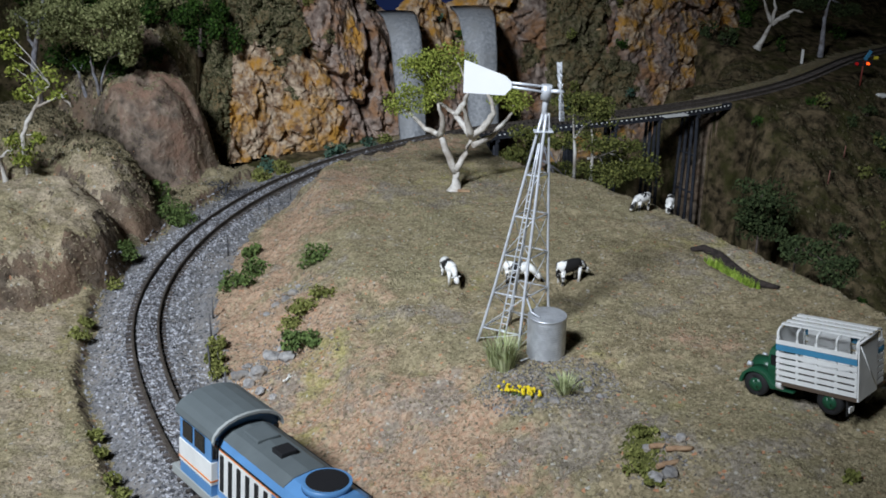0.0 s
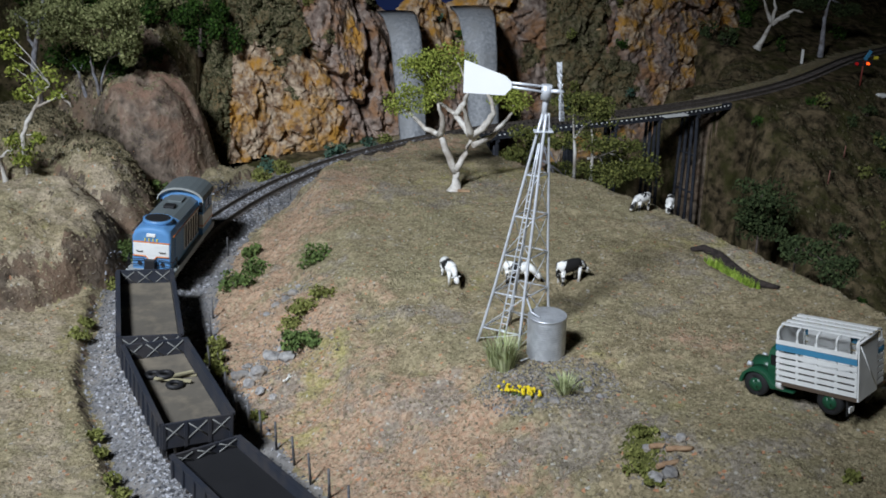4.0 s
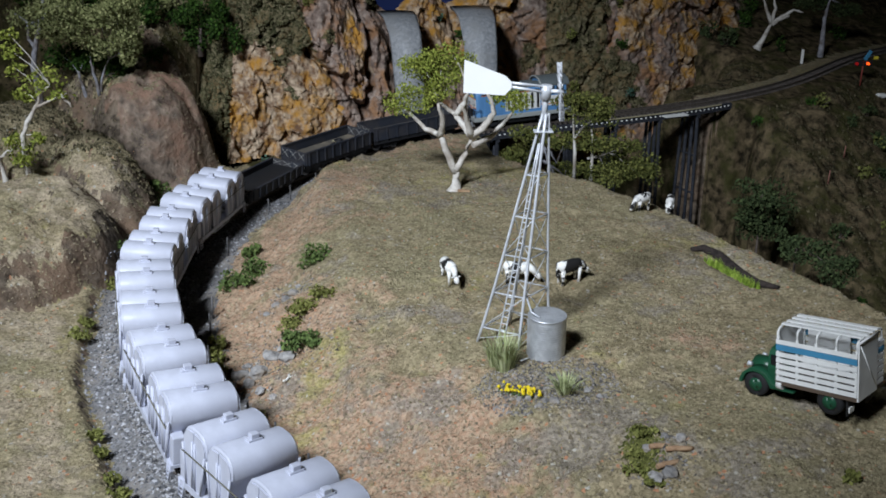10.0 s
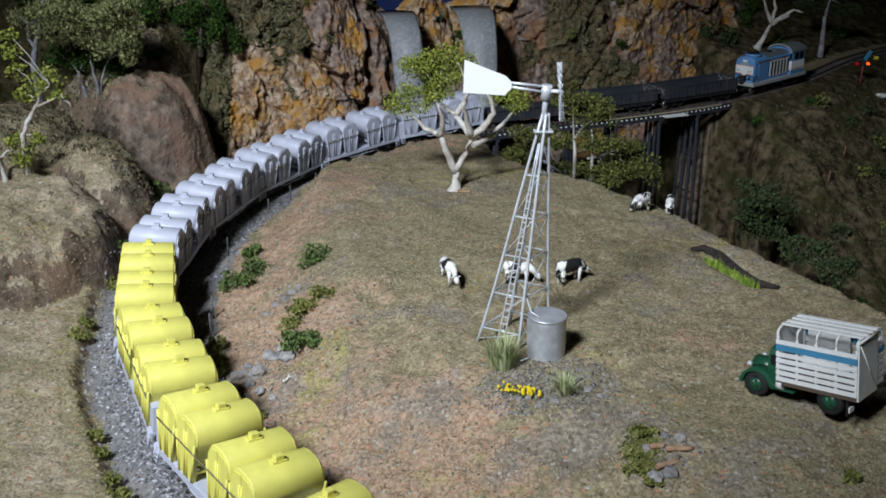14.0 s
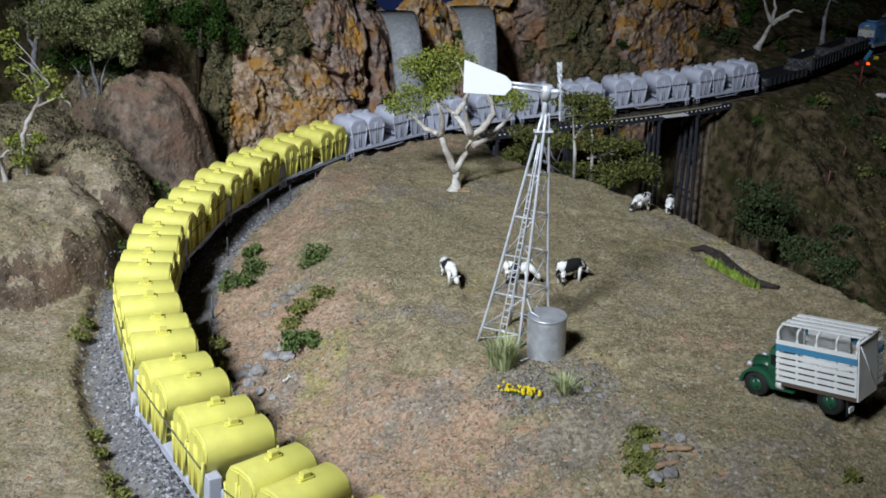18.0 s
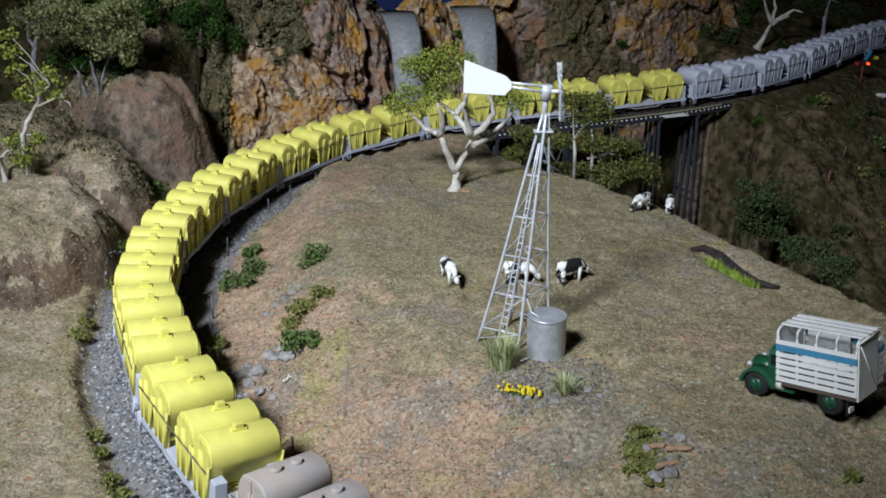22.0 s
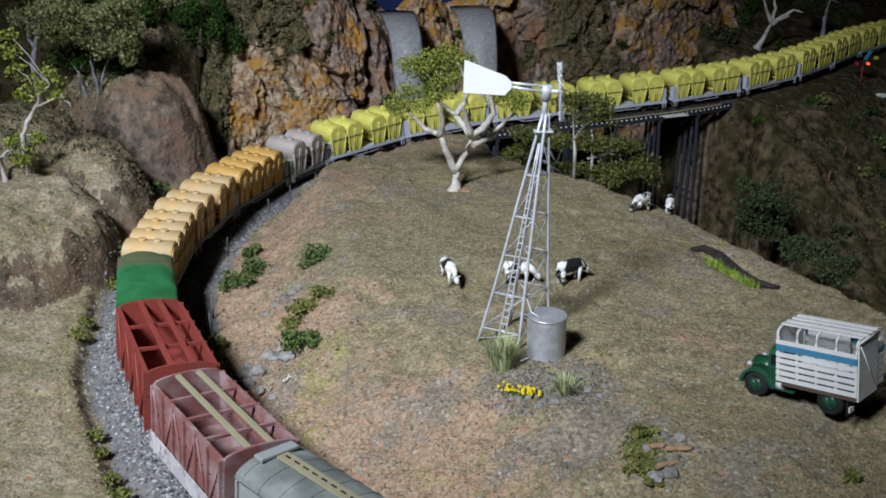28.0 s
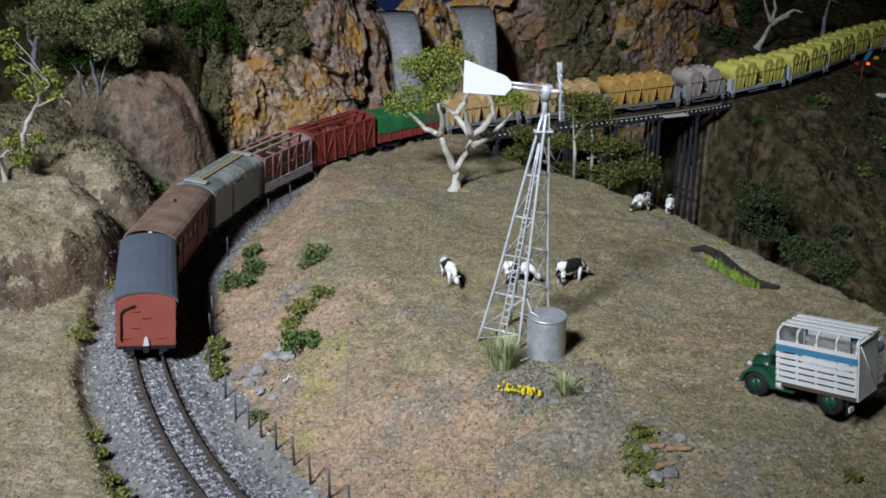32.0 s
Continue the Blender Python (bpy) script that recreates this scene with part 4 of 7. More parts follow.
    part("fan_grille", Shape().tube([(-0.041, 0, 0.0470), (-0.041, 0, 0.0478)], 0.0088, 24), BLACK, w, "dark round radiator fan grille")
    part("exhaust", Shape().box(-0.013, -0.005, -0.004, 0.004, 0.0455, 0.0478, 0.0005), BLACK, w, "black exhaust stack")
    part("roof_hatch", Shape().box(0.004, 0.017, -0.0055, 0.0055, 0.0452, 0.0470, 0.0006), ROOFG, w)
    # cab
    walls = arch(0.0168, 0.0425, 0.0500)
    cabp = [(-0.0168, 0.0150)] + walls + [(0.0168, 0.0150)]
    cab = part("cab", Shape().sweep_x(cabp, 0.024, 0.054), BLUEP, w, "blue cab")
    part("cab_roof", roof(0.0176, 0.0432, 0.0514, 0.021, 0.0575), ROOFG, w, "curved grey-green cab roof")
    part("cab_ring", roof(0.0179, 0.0425, 0.0520, 0.0205, 0.0222), VANG, w, "pale edge of the cab roof")
    part("cab_band", Shape().box(0.0235, 0.0545, -0.0172, 0.0172, 0.0205, 0.0315, 0.0004), WHITEP, w, "white band round the cab")
    part("cab_stripe", Shape().box(0.0233, 0.0547, -0.0174, 0.0174, 0.0222, 0.0229), ORANGES, w)
    for side in (-1, 1):
        for x in (0.030, 0.0415):
            part("window", Shape().box(x, x + 0.009, side * 0.0169 - 0.0004, side * 0.0169 + 0.0004, 0.0335, 0.0415), GLASSD, cab, "dark cab window")
        part("window", Shape().box(0.0228, 0.0238, side * 0.0153 - 0.0012, side * 0.0153 + 0.0012, 0.0335, 0.0415), GLASSD, cab, "dark cab window")
        part("window", Shape().box(0.0535, 0.0546, side * 0.008 - 0.005, side * 0.008 + 0.005, 0.0345, 0.0420), GLASSD, cab, "dark cab window")
        part("tail_lamp", Shape().box(0.052, 0.0560, side * 0.0150 - 0.0010, side * 0.0150 + 0.0010, 0.0158, 0.0178), REDP, w, "small red lamp")
    return w


def cattle_wagon(name, length, m1, label, chalk=False):
    """An open-topped slatted stock wagon with cross bars and two roof planks."""
    w = thing(name, label, "wagon", "red stock wagons of the train")
    hl, hw, zf, zt = length / 2 - 0.003, 0.0168, 0.0125, 0.0435
    part("floor", Shape().box(-hl, hl, -hw, hw, zf - 0.003, zf), m1, w)
    for side in (-1, 1):
        for k in range(7):
            z = zf + 0.0005 + k * 0.0043
            part("slat", Shape().box(-hl, hl, side * hw - 0.0005, side * hw + 0.0005, z, z + 0.0037 if k != 3 else z + 0.0030), m1, w)
        part("top_rail", Shape().box(-hl, hl, side * hw - 0.0009, side * hw + 0.0009, zt - 0.0016, zt), m1, w)
        n = 6
        for k in range(n + 1):
            x = -hl + 0.0012 + k * (2 * hl - 0.0024) / n
            part("post", Shape().box(x - 0.0009, x + 0.0009, side * (hw + 0.0005), side * (hw + 0.0018), zf - 0.003, zt), m1, w)
        for k in range(n):
            x = -hl + 0.0012 + k * (2 * hl - 0.0024) / n
            x2 = x + (2 * hl - 0.0024) / n
            part("brace", Shape().tube([(x + 0.001, side * (hw + 0.001), zf if k % 2 else zt - 0.002), (x2 - 0.001, side * (hw + 0.001), zt - 0.002 if k % 2 else zf)], 0.0006, 5), m1, w)
        if chalk:
            part("white_skirt", Shape().box(-hl, hl, side * (hw + 0.0021) - 0.0003, side * (hw + 0.0021) + 0.0003, zf - 0.003, zf + 0.0062), CHALK, w, "chalky white lower side")
        ends = [(-hw, zf - 0.003)] + arch(hw, zt, zt + 0.0035, 8) + [(hw, zf - 0.003)]
        part("end", Shape().sweep_x(ends, side * hl - 0.0007, side * hl + 0.0007), m1, w)
    bars = 4 if chalk else 3
    for k in range(1, bars):
        x = -hl + k * 2 * hl / bars
        part("cross_bar", Shape().box(x - 0.0010, x + 0.0010, -hw, hw, zt - 0.0012, zt + 0.0004), m1, w)
    for y in (-0.0052, 0.0052):
        part("roof_plank", Shape().box(-hl, hl, y - 0.0014, y + 0.0014, zt + 0.0016, zt + 0.0030, 0.0003), PLANKY if chalk else m1, w)
    part("underframe", Shape().box(-hl + 0.002, hl - 0.002, -0.006, 0.006, 0.006, zf - 0.003), BLACK, w)
    for x in (-hl + 0.017, hl - 0.017):
        bogie(w, x)
    couplers(w, hl + 0.001)
    return w


def tarp_wagon(length):
    w = thing("tarpaulin_wagon", "red open wagon under a green and faded olive tarpaulin", "wagon")
    hl, hw = length / 2 - 0.003, 0.0166
    part("body", Shape().box(-hl, hl, -hw, hw, 0.0105, 0.0240, 0.0005), REDP, w, "low red wagon body")
    for side in (-1, 1):
        for k in range(7):
            x = -hl + 0.002 + k * (2 * hl - 0.004) / 6
            part("post", Shape().box(x - 0.0008, x + 0.0008, side * hw - 0.0002 if side > 0 else side * hw - 0.0010, side * hw + 0.0010 if side > 0 else side * hw + 0.0002, 0.0105, 0.0235), REDP, w)

    def cover(x0, x1, nm, mt, seed, grow):
        sh = Shape()
        nx, ny = 16, 14
        prof = [(-hw - 0.0008, 0.0205)] + [(y, z) for y, z in arch(hw + 0.0006, 0.0385, 0.0428, ny - 2)] + [(hw + 0.0008, 0.0205)]
        vs = []
        for i in range(nx + 1):
            x = x0 + (x1 - x0) * i / nx
            for j, (y, z) in enumerate(prof):
                q = noise.noise(Vector((x * 160, j * 0.7, seed))) * 0.0010 + noise.noise(Vector((x * 60, j * 0.3, seed + 5))) * 0.0014
                vs.append((x, y * (1 + q * 14) * grow, z + q * (1 if 0 < j < len(prof) - 1 else 2)))
        m2 = len(prof)
        sh.add(vs, [(i * m2 + j, i * m2 + j + 1, (i + 1) * m2 + j + 1, (i + 1) * m2 + j) for i in range(nx) for j in range(m2 - 1)], True)
        sh.add(vs[:m2], [tuple(range(m2))])
        sh.add(vs[-m2:], [tuple(reversed(range(m2)))])
        part(nm, sh, mt, w, "sagging tarpaulin with folds")

    cover(-hl + 0.001, hl * 0.42, "green_tarpaulin", GREENT, 1, 1.012)
    cover(hl * 0.30, hl - 0.0005, "olive_tarpaulin", OLIVET, 7, 1.0)
    part("underframe", Shape().box(-hl + 0.002, hl - 0.002, -0.006, 0.006, 0.006, 0.0105), BLACK, w)
    for x in (-hl + 0.017, hl - 0.017):
        bogie(w, x)
    couplers(w, hl + 0.001)
    return w


def grey_van(length):
    w = thing("grey_box_van", "pale grey box van with a dirty ribbed roof and plank walkway", "wagon")
    hl, hw = length / 2 - 0.003, 0.0168
    part("body", Shape().sweep_x([(-hw, 0.0095)] + arch(hw, 0.0405, 0.0462) + [(hw, 0.0095)], -hl, hl), VANG, w)
    part("roof", roof(hw + 0.0008, 0.0405, 0.0478, -hl - 0.0008, hl + 0.0008), VANROOF, w, "streaked grey-green roof")
    for k in range(9):
        x = -hl + 0.004 + k * (2 * hl - 0.008) / 8
        part("roof_rib", roof(hw + 0.0010, 0.0407, 0.0482, x - 0.0005, x + 0.0005), VANROOF, w)
    wk = part("walkway", Shape().box(-hl + 0.008, hl - 0.008, -0.0030, 0.0030, 0.0484, 0.0494, 0.0003), PLANKY, w, "yellowed plank walkway along the roof")
    for k in range(14):
        x = -hl + 0.012 + k * (2 * hl - 0.024) / 13
        part("slot", Shape().box(x - 0.0016, x + 0.0016, -0.0004, 0.0004, 0.0493, 0.0497), BLACK, wk)
    for side in (-1, 1):
        part("end_board", Shape().box(side * (hl - 0.004) - 0.003, side * (hl - 0.004) + 0.003, -0.0095, 0.0095, 0.0478, 0.0496, 0.0005), VANG, w, "pale cross board on the roof end")
        part("door", Shape().box(-0.012, 0.012, side * hw - 0.0009, side * hw + 0.0009, 0.0120, 0.0385, 0.0004), VANG, w)
        for x in (-0.012, 0.012, -hl + 0.001, hl - 0.001):
            part("door_post", Shape().box(x - 0.0007, x + 0.0007, side * hw - 0.0013, side * hw + 0.0013, 0.0100, 0.0400), VANG, w)
        part("latch", Shape().box(0.0125, 0.0140, side * hw - 0.0016, side * hw + 0.0016, 0.0220, 0.0240), WHITEP, w)
        part("brake_pipe", Shape().tube([(side * (hl + 0.0010), 0.0135, 0.014), (side * (hl + 0.0010), 0.0135, 0.034), (side * (hl + 0.0010), 0.0105, 0.0395), (side * (hl + 0.0010), -0.001, 0.0430), (side * (hl + 0.0010), -0.005, 0.0415)], 0.0006, 6), BLACK, w, "curved black pipe on the end")
    part("underframe", Shape().box(-hl + 0.002, hl - 0.002, -0.006, 0.006, 0.006, 0.0095), BLACK, w)
    for x in (-hl + 0.019, hl - 0.019):
        bogie(w, x)
    couplers(w, hl + 0.001)
    return w


def carriage(name, length, body, roofm, label, overhang, zr, end_detail):
    """A wooden coach with arched roof, windows and panelled doors."""
    w = thing(name, label, "carriage", "passenger vehicles of the train")
    hl, hw, ze = length / 2 - 0.003, 0.0166, 0.0405
    part("body", Shape().sweep_x([(-hw, 0.0105)] + arch(hw, ze, zr - 0.0016) + [(hw, 0.0105)], -hl + overhang, hl - (overhang if not end_detail else 0)), body, w)
    part("roof", roof(hw + 0.0016, ze + 0.0002, zr, -hl - 0.0005, hl + 0.0005), roofm, w, "low arched roof")
    for side in (-1, 1):
        y = side * hw
        n = 7
        for k in range(n):
            x = -hl + 0.012 + k * (2 * hl - 0.024) / (n - 1)
            if k % 3 == 1:
                part("door", Shape().box(x - 0.0040, x + 0.0040, y - 0.0007, y + 0.0007, 0.0115, 0.0385, 0.0003), body, w)
                part("window", Shape().box(x - 0.0016, x + 0.0016, y - 0.0010, y + 0.0010, 0.0275, 0.0360), GLASSD, w, "dark droplight")
            else:
                part("window", Shape().box(x - 0.0026, x + 0.0026, y - 0.0007, y + 0.0007, 0.0275, 0.0355), GLASSD, w, "dark window")
        for z in (0.0125, 0.0258, 0.0375):
            part("waist_moulding", Shape().box(-hl + overhang, hl - overhang, y - 0.0006, y + 0.0006, z - 0.0003, z + 0.0003), body, w)
        part("footboard", Shape().box(-hl + 0.006, hl - 0.006, y - 0.0012, y + 0.0012, 0.0078, 0.0086), BLACK, w)
        part("lettering_bar", Shape().box(-0.004, 0.004, y - 0.0008, y + 0.0008, 0.0205, 0.0216), YELLOWN, w, "small cream lettering bar")
    if end_detail:
        part("hand_rail", Shape().tube([(-hl - 0.0009, 0.0140, 0.0150), (-hl - 0.0009, 0.0140, 0.0330), (-hl - 0.0009, 0.0120, 0.0362), (-hl - 0.0009, 0.0060, 0.0385)], 0.0005, 6), BLACK, w, "curved black pipe on the red end")
        for yy, z in ((0.006, 0.0345), (0.0, 0.0300), (0.006, 0.0235), (0.0115, 0.0165), (-0.0085, 0.0165)):
            part("end_step", Shape().box(-hl - 0.0007, -hl, yy - 0.0023, yy + 0.0023, z - 0.0003, z + 0.0003), body, w)
        part("tail_disc", Shape().prism([(-0.0017, 0.0), (0.0017, 0.0), (0.0012, 0.004), (0.0006, 0.0058), (-0.0006, 0.0058), (-0.0012, 0.004)], -0.0004, 0.0004, Matrix.Translation((-hl - 0.0012, 0.0, 0.0112)) @ pose(0, 0, 0, 0, 0, 90)), WHITEP, w, "white tail marker")
    else:
        for k in (-1, 1):
            part("platform", Shape().box(k * (hl - overhang / 2) - overhang / 2, k * (hl - overhang / 2) + overhang / 2, -0.015, 0.015, 0.0105, 0.0125), BLACK, w)
            part("end_rail", Shape().tube([(k * (hl - 0.001), -0.0145, 0.0125), (k * (hl - 0.001), -0.0145, 0.0225), (k * (hl - 0.001), 0.0145, 0.0225), (k * (hl - 0.001), 0.0145, 0.0125)], 0.0005, 6), body, w)
            part("end_post", Shape().box(k * (hl - 0.0012) - 0.0008, k * (hl - 0.0012) + 0.0008, -0.0155, -0.0140, 0.0125, ze).box(k * (hl - 0.0012) - 0.0008, k * (hl - 0.0012) + 0.0008, 0.0140, 0.0155, 0.0125, ze), body, w)
        part("vent", Shape().tube([(0.010, 0, zr - 0.0002), (0.010, 0, zr + 0.0018)], 0.0012, 8), BLACK, w, "small roof ventilator")
        part("end_lamp", Shape().tube([(-hl + 0.001, 0, zr - 0.0035), (-hl - 0.0012, 0, zr - 0.0035)], 0.0016, 10), LAMPW, w, "round white lamp under the roof end")
    part("underframe", Shape().box(-hl + 0.002, hl - 0.002, -0.006, 0.006, 0.0065, 0.0105).box(-hl, -hl + 0.002, -0.0165, 0.0165, 0.0085, 0.0108).box(hl - 0.002, hl, -0.0165, 0.0165, 0.0085, 0.0108), BLACK, w)
    for k in (-1, 1):
        for y in (-0.0095, 0.0095):
            part("buffer", Shape().tube([(k * hl, y, 0.0090), (k * (hl + 0.0022), y, 0.0090)], [0.0012, 0.0022], 10), BLACK, w)
    for x in (-hl + 0.020, hl - 0.020):
        bogie(w, x)
    couplers(w, hl + 0.001)
    return w


# each vehicle with the distance of its middle from the train's mark, and its wheelbase
TRAIN = []


def put(ob, front, rear, size=(1.0, 1.07, 1.0)):
    ob.scale = size
    TRAIN.append((ob, (front + rear) / 2, 0.62 * (front - rear)))


put(locomotive(), 0.468, 0.342, (1.0, 1.05, 1.07))
put(open_wagon("open_wagon", 0.119, 0.0175, 0.0275, "dark blue-grey steel open wagon, empty and dusty inside"), 0.320, 0.201)
put(open_wagon("open_wagon", 0.107, 0.0175, 0.0275, "dark blue-grey steel open wagon with old tyres and planks", True), 0.197, 0.090)
put(open_wagon("low_wagon", 0.104, 0.0125, 0.0185, "low black open wagon behind the steel wagons", False, BLACK), 0.084, -0.020)
TL = 0.1168
PAIRED = (0.0400, 0.0170, -0.0170, -0.0400)
first = tank_wagon("tank_wagon", [GREYP] * 4, GREYP, PAIRED, TL, "pale grey flat wagon carrying four grey hopper tanks", GREYP)
f = -0.030
put(first, f, f - TL)
for k in range(1, 5):
    f -= TL
    put(copy_thing(first, Matrix()), f, f - TL)
f -= TL
first = tank_wagon("tank_wagon", [YELLOWP] * 4, GREYP, PAIRED, TL, "pale grey flat wagon carrying four bright yellow hopper tanks", GREYP)
put(first, f, f - TL)
for k in range(1, 10):
    f -= TL
    put(copy_thing(first, Matrix()), f, f - TL)
f -= TL
put(tank_wagon("tank_wagon", [DUSTP] * 2, DECKG, (0.012, -0.017), 0.070, "short flat wagon carrying two dusty brown tanks", VANG, True), f, f - 0.070)
f -= 0.070
put(tank_wagon("tank_wagon", [ORANGEP] * 4, DECKG, (0.030, 0.008, -0.014, -0.036), 0.112, "grey flat wagon carrying four ochre tanks", VANG, True), f, f - 0.112)
f -= 0.112
put(tank_wagon("tank_wagon", [TANP] * 4, DECKG, (0.038, 0.015, -0.017, -0.040), 0.100, "grey flat wagon carrying four faded tan tanks", VANG, True), f, f - 0.100)
f -= 0.100
put(tank_wagon("tank_wagon", [TANP] * 4, DECKG, (0.030, 0.008, -0.014, -0.036), 0.102, "grey flat wagon carrying four faded tan tanks", VANG, True), f, f - 0.102)
put(tarp_wagon(0.094), -2.168, -2.262)
put(cattle_wagon("stock_wagon", 0.099, REDP, "oxide red slatted stock wagon with an open top"), -2.267, -2.366)
put(cattle_wagon("stock_wagon", 0.091, PINKP, "chalky faded red stock wagon with a whitened skirt", True), -2.371, -2.462)
put(grey_van(0.110), -2.465, -2.575)
put(carriage("brown_carriage", 0.120, MAROON, BROWNR, "maroon wooden carriage with a rusty brown roof", 0.010, 0.0490, False), -2.579, -2.699)
put(carriage("guard_van", 0.117, VANRED, SLATE, "brick-red wooden guard van with a slate grey roof", 0.0, 0.0480, True), -2.700, -2.817)


# ---- trees, shrubs and grass ----
BARK_WHITE = mat("white_gum_bark", (0.55, 0.51, 0.46), (0.70, 0.67, 0.62), 160, 0.8, 0.4, (0.36, 0.31, 0.26), 60)
BARK_GREY = mat("grey_bark", (0.22, 0.22, 0.25), (0.40, 0.40, 0.43), 160, 0.85, 0.5, (0.14, 0.12, 0.11), 60)
BARK_DARK = mat("dark_bark", (0.07, 0.055, 0.045), (0.15, 0.12, 0.10), 160, 0.9, 0.5)
LEAF_LIME = island_mat("lime_leaf", (0.13, 0.16, 0.025), (0.36, 0.38, 0.08), 0.8, (0.22, 0.26, 0.045))
LEAF_OLIVE = island_mat("olive_leaf", (0.10, 0.115, 0.04), (0.33, 0.33, 0.15), 0.85, (0.20, 0.215, 0.085))
# deep green leaf, its colour darkened further for the gully's shade
LEAF_DEEP_SHADE = island_mat("deep_green_shade_leaf", (0.012, 0.032, 0.006), (0.055, 0.12, 0.018), 0.85, (0.03, 0.065, 0.010))
LEAF_BUSH = island_mat("bush_green_leaf", (0.055, 0.08, 0.024), (0.15, 0.205, 0.06), 0.8, (0.085, 0.13, 0.038))
# bush green with shade put into its colour, for the gorge and far hills
LEAF_SHADED = island_mat("shaded_bush_leaf", (0.028, 0.045, 0.017), (0.075, 0.10, 0.037), 0.85, (0.045, 0.065, 0.025))
LEAF_TEAL = island_mat("teal_shrub_leaf", (0.04, 0.085, 0.06), (0.12, 0.20, 0.14), 0.85, (0.07, 0.13, 0.09))
LEAF_GORGE = island_mat("dusky_olive_leaf", (0.05, 0.062, 0.016), (0.22, 0.22, 0.06), 0.85, (0.115, 0.125, 0.032))
LEAF_MOSS = island_mat("moss_leaf", (0.11, 0.12, 0.03), (0.26, 0.26, 0.08), 0.9, (0.17, 0.18, 0.05))


def foliage(c, rx, rz, n, size, seed, leaf, flat=1.0):
    """A ragged clump of small leaves round a centre."""
    rs = np.random.RandomState(seed)
    sub = rs.randn(11, 3)
    sub /= np.linalg.norm(sub, axis=1)[:, None]
    sub *= (0.35 + 0.5 * rs.rand(11, 1))
    who = rs.randint(0, 11, n)
    d = rs.randn(n, 3)
    d /= np.linalg.norm(d, axis=1)[:, None]
    p = sub[who] + d * (0.12 + 0.36 * rs.rand(n, 1) ** 0.5)
    p = p * np.array([rx, rx, rz * flat]) + np.array(c)
    a = rs.randn(n, 3)
    a /= np.linalg.norm(a, axis=1)[:, None]
    b = np.cross(a, rs.randn(n, 3))
    b /= np.linalg.norm(b, axis=1)[:, None]
    s = size * (0.6 + 0.8 * rs.rand(n, 1))
    q = np.stack([p - a * s, p + b * s * 0.6, p + a * s, p - b * s * 0.6 + np.cross(a, b) * s * 0.4], 1)
    me = bpy.data.meshes.new("foliage")
    me.vertices.add(4 * n)
    me.vertices.foreach_set("co", q.ravel())
    me.loops.add(4 * n)
    me.loops.foreach_set("vertex_index", np.arange(4 * n, dtype=np.int32))
    me.polygons.add(n)
    me.polygons.foreach_set("loop_start", np.arange(0, 4 * n, 4, dtype=np.int32))
    me.polygons.foreach_set("loop_total", np.full(n, 4, dtype=np.int32))
    me.materials.append(leaf)
    me.update()
    return me


def tree(name, label, limbs, clumps, bark, leaf, r0, seed, leaf2=None, clumps2=(), size=0.0016, dense=1.0, category="tree", group=""):
    """Tapered limbs from the ground up, with ragged leaf clumps."""
    t = thing(name, label, category, group)
    rr = random.Random(seed)
    for i, pl in enumerate(limbs):
        pts = [Vector(p) for p in pl]
        if i == 0:
            g = gz(pts[0].x, pts[0].y)
            if pts[0].z > g - 0.002:
                pts.insert(0, Vector((pts[0].x + 0.001, pts[0].y, g - 0.004)))
        fine = []
        for a, b in zip(pts, pts[1:]):
            for k in range(3):
                fine.append(a.lerp(b, k / 3) + Vector((rr.uniform(-1, 1), rr.uniform(-1, 1), 0)) * 0.0008)
        fine.append(pts[-1])
        n = len(fine)
        ra = r0 if i == 0 else r0 * 0.62
        rs = [ra * (1 - 0.65 * k / (n - 1)) * (1 + 0.12 * rr.uniform(-1, 1)) for k in range(n)]
        if i == 0:
            rs[0] *= 1.5
            rs[1] *= 1.15
        part("trunk" if i == 0 else "limb", Shape().tube(fine, rs, 8), bark, t)
    k = 0
    for lf, cl in ((leaf, clumps), (leaf2, clumps2)):
        for x, y, z, rx, rz in cl:
            k += 1
            n = int(dense * min(4500, max(200, 9.0 * rx * rz / size ** 2)))
            part("foliage", foliage((x, y, z), rx * 1.15, rz * 1.15, n, size, seed * 31 + k, lf), lf, t, "ragged clump of small leaves")
            # twigs that carry the clump
            if limbs:
                near = min((Vector(p) for pl in limbs for p in pl), key=lambda q: (q - Vector((x, y, z))).length)
                part("twig", Shape().tube([near, near.lerp(Vector((x, y, z)), 0.55) + Vector((0.001, 0, 0.002)), (x, y, z)], [r0 * 0.22, r0 * 0.16, r0 * 0.08], 5), bark, t)
    return t


def shrub(x, y, rx, rz, leaf, seed, label, size=0.0015, dense=1.0, sink=0.3, z=None):
    t = thing("shrub", label, "shrub", "shrubs beside the line")
    z0 = gz(x, y) if z is None else z
    st = Shape()
    rr = random.Random(seed)
    for k in range(4):
        st.tube([(x, y, z0 - 0.002), (x + rx * rr.uniform(-0.6, 0.6), y + rx * rr.uniform(-0.6, 0.6), z0 + rz * 0.7)], [0.0006, 0.0003], 5)
    part("stem", st, BARK_DARK, t)
    n = int(dense * min(2600, max(200, 8.0 * rx * rz / size ** 2)))
    part("foliage", foliage((x, y, z0 + rz * (1 - sink)), rx, rz, n, size, seed, leaf), leaf, t)
    return t


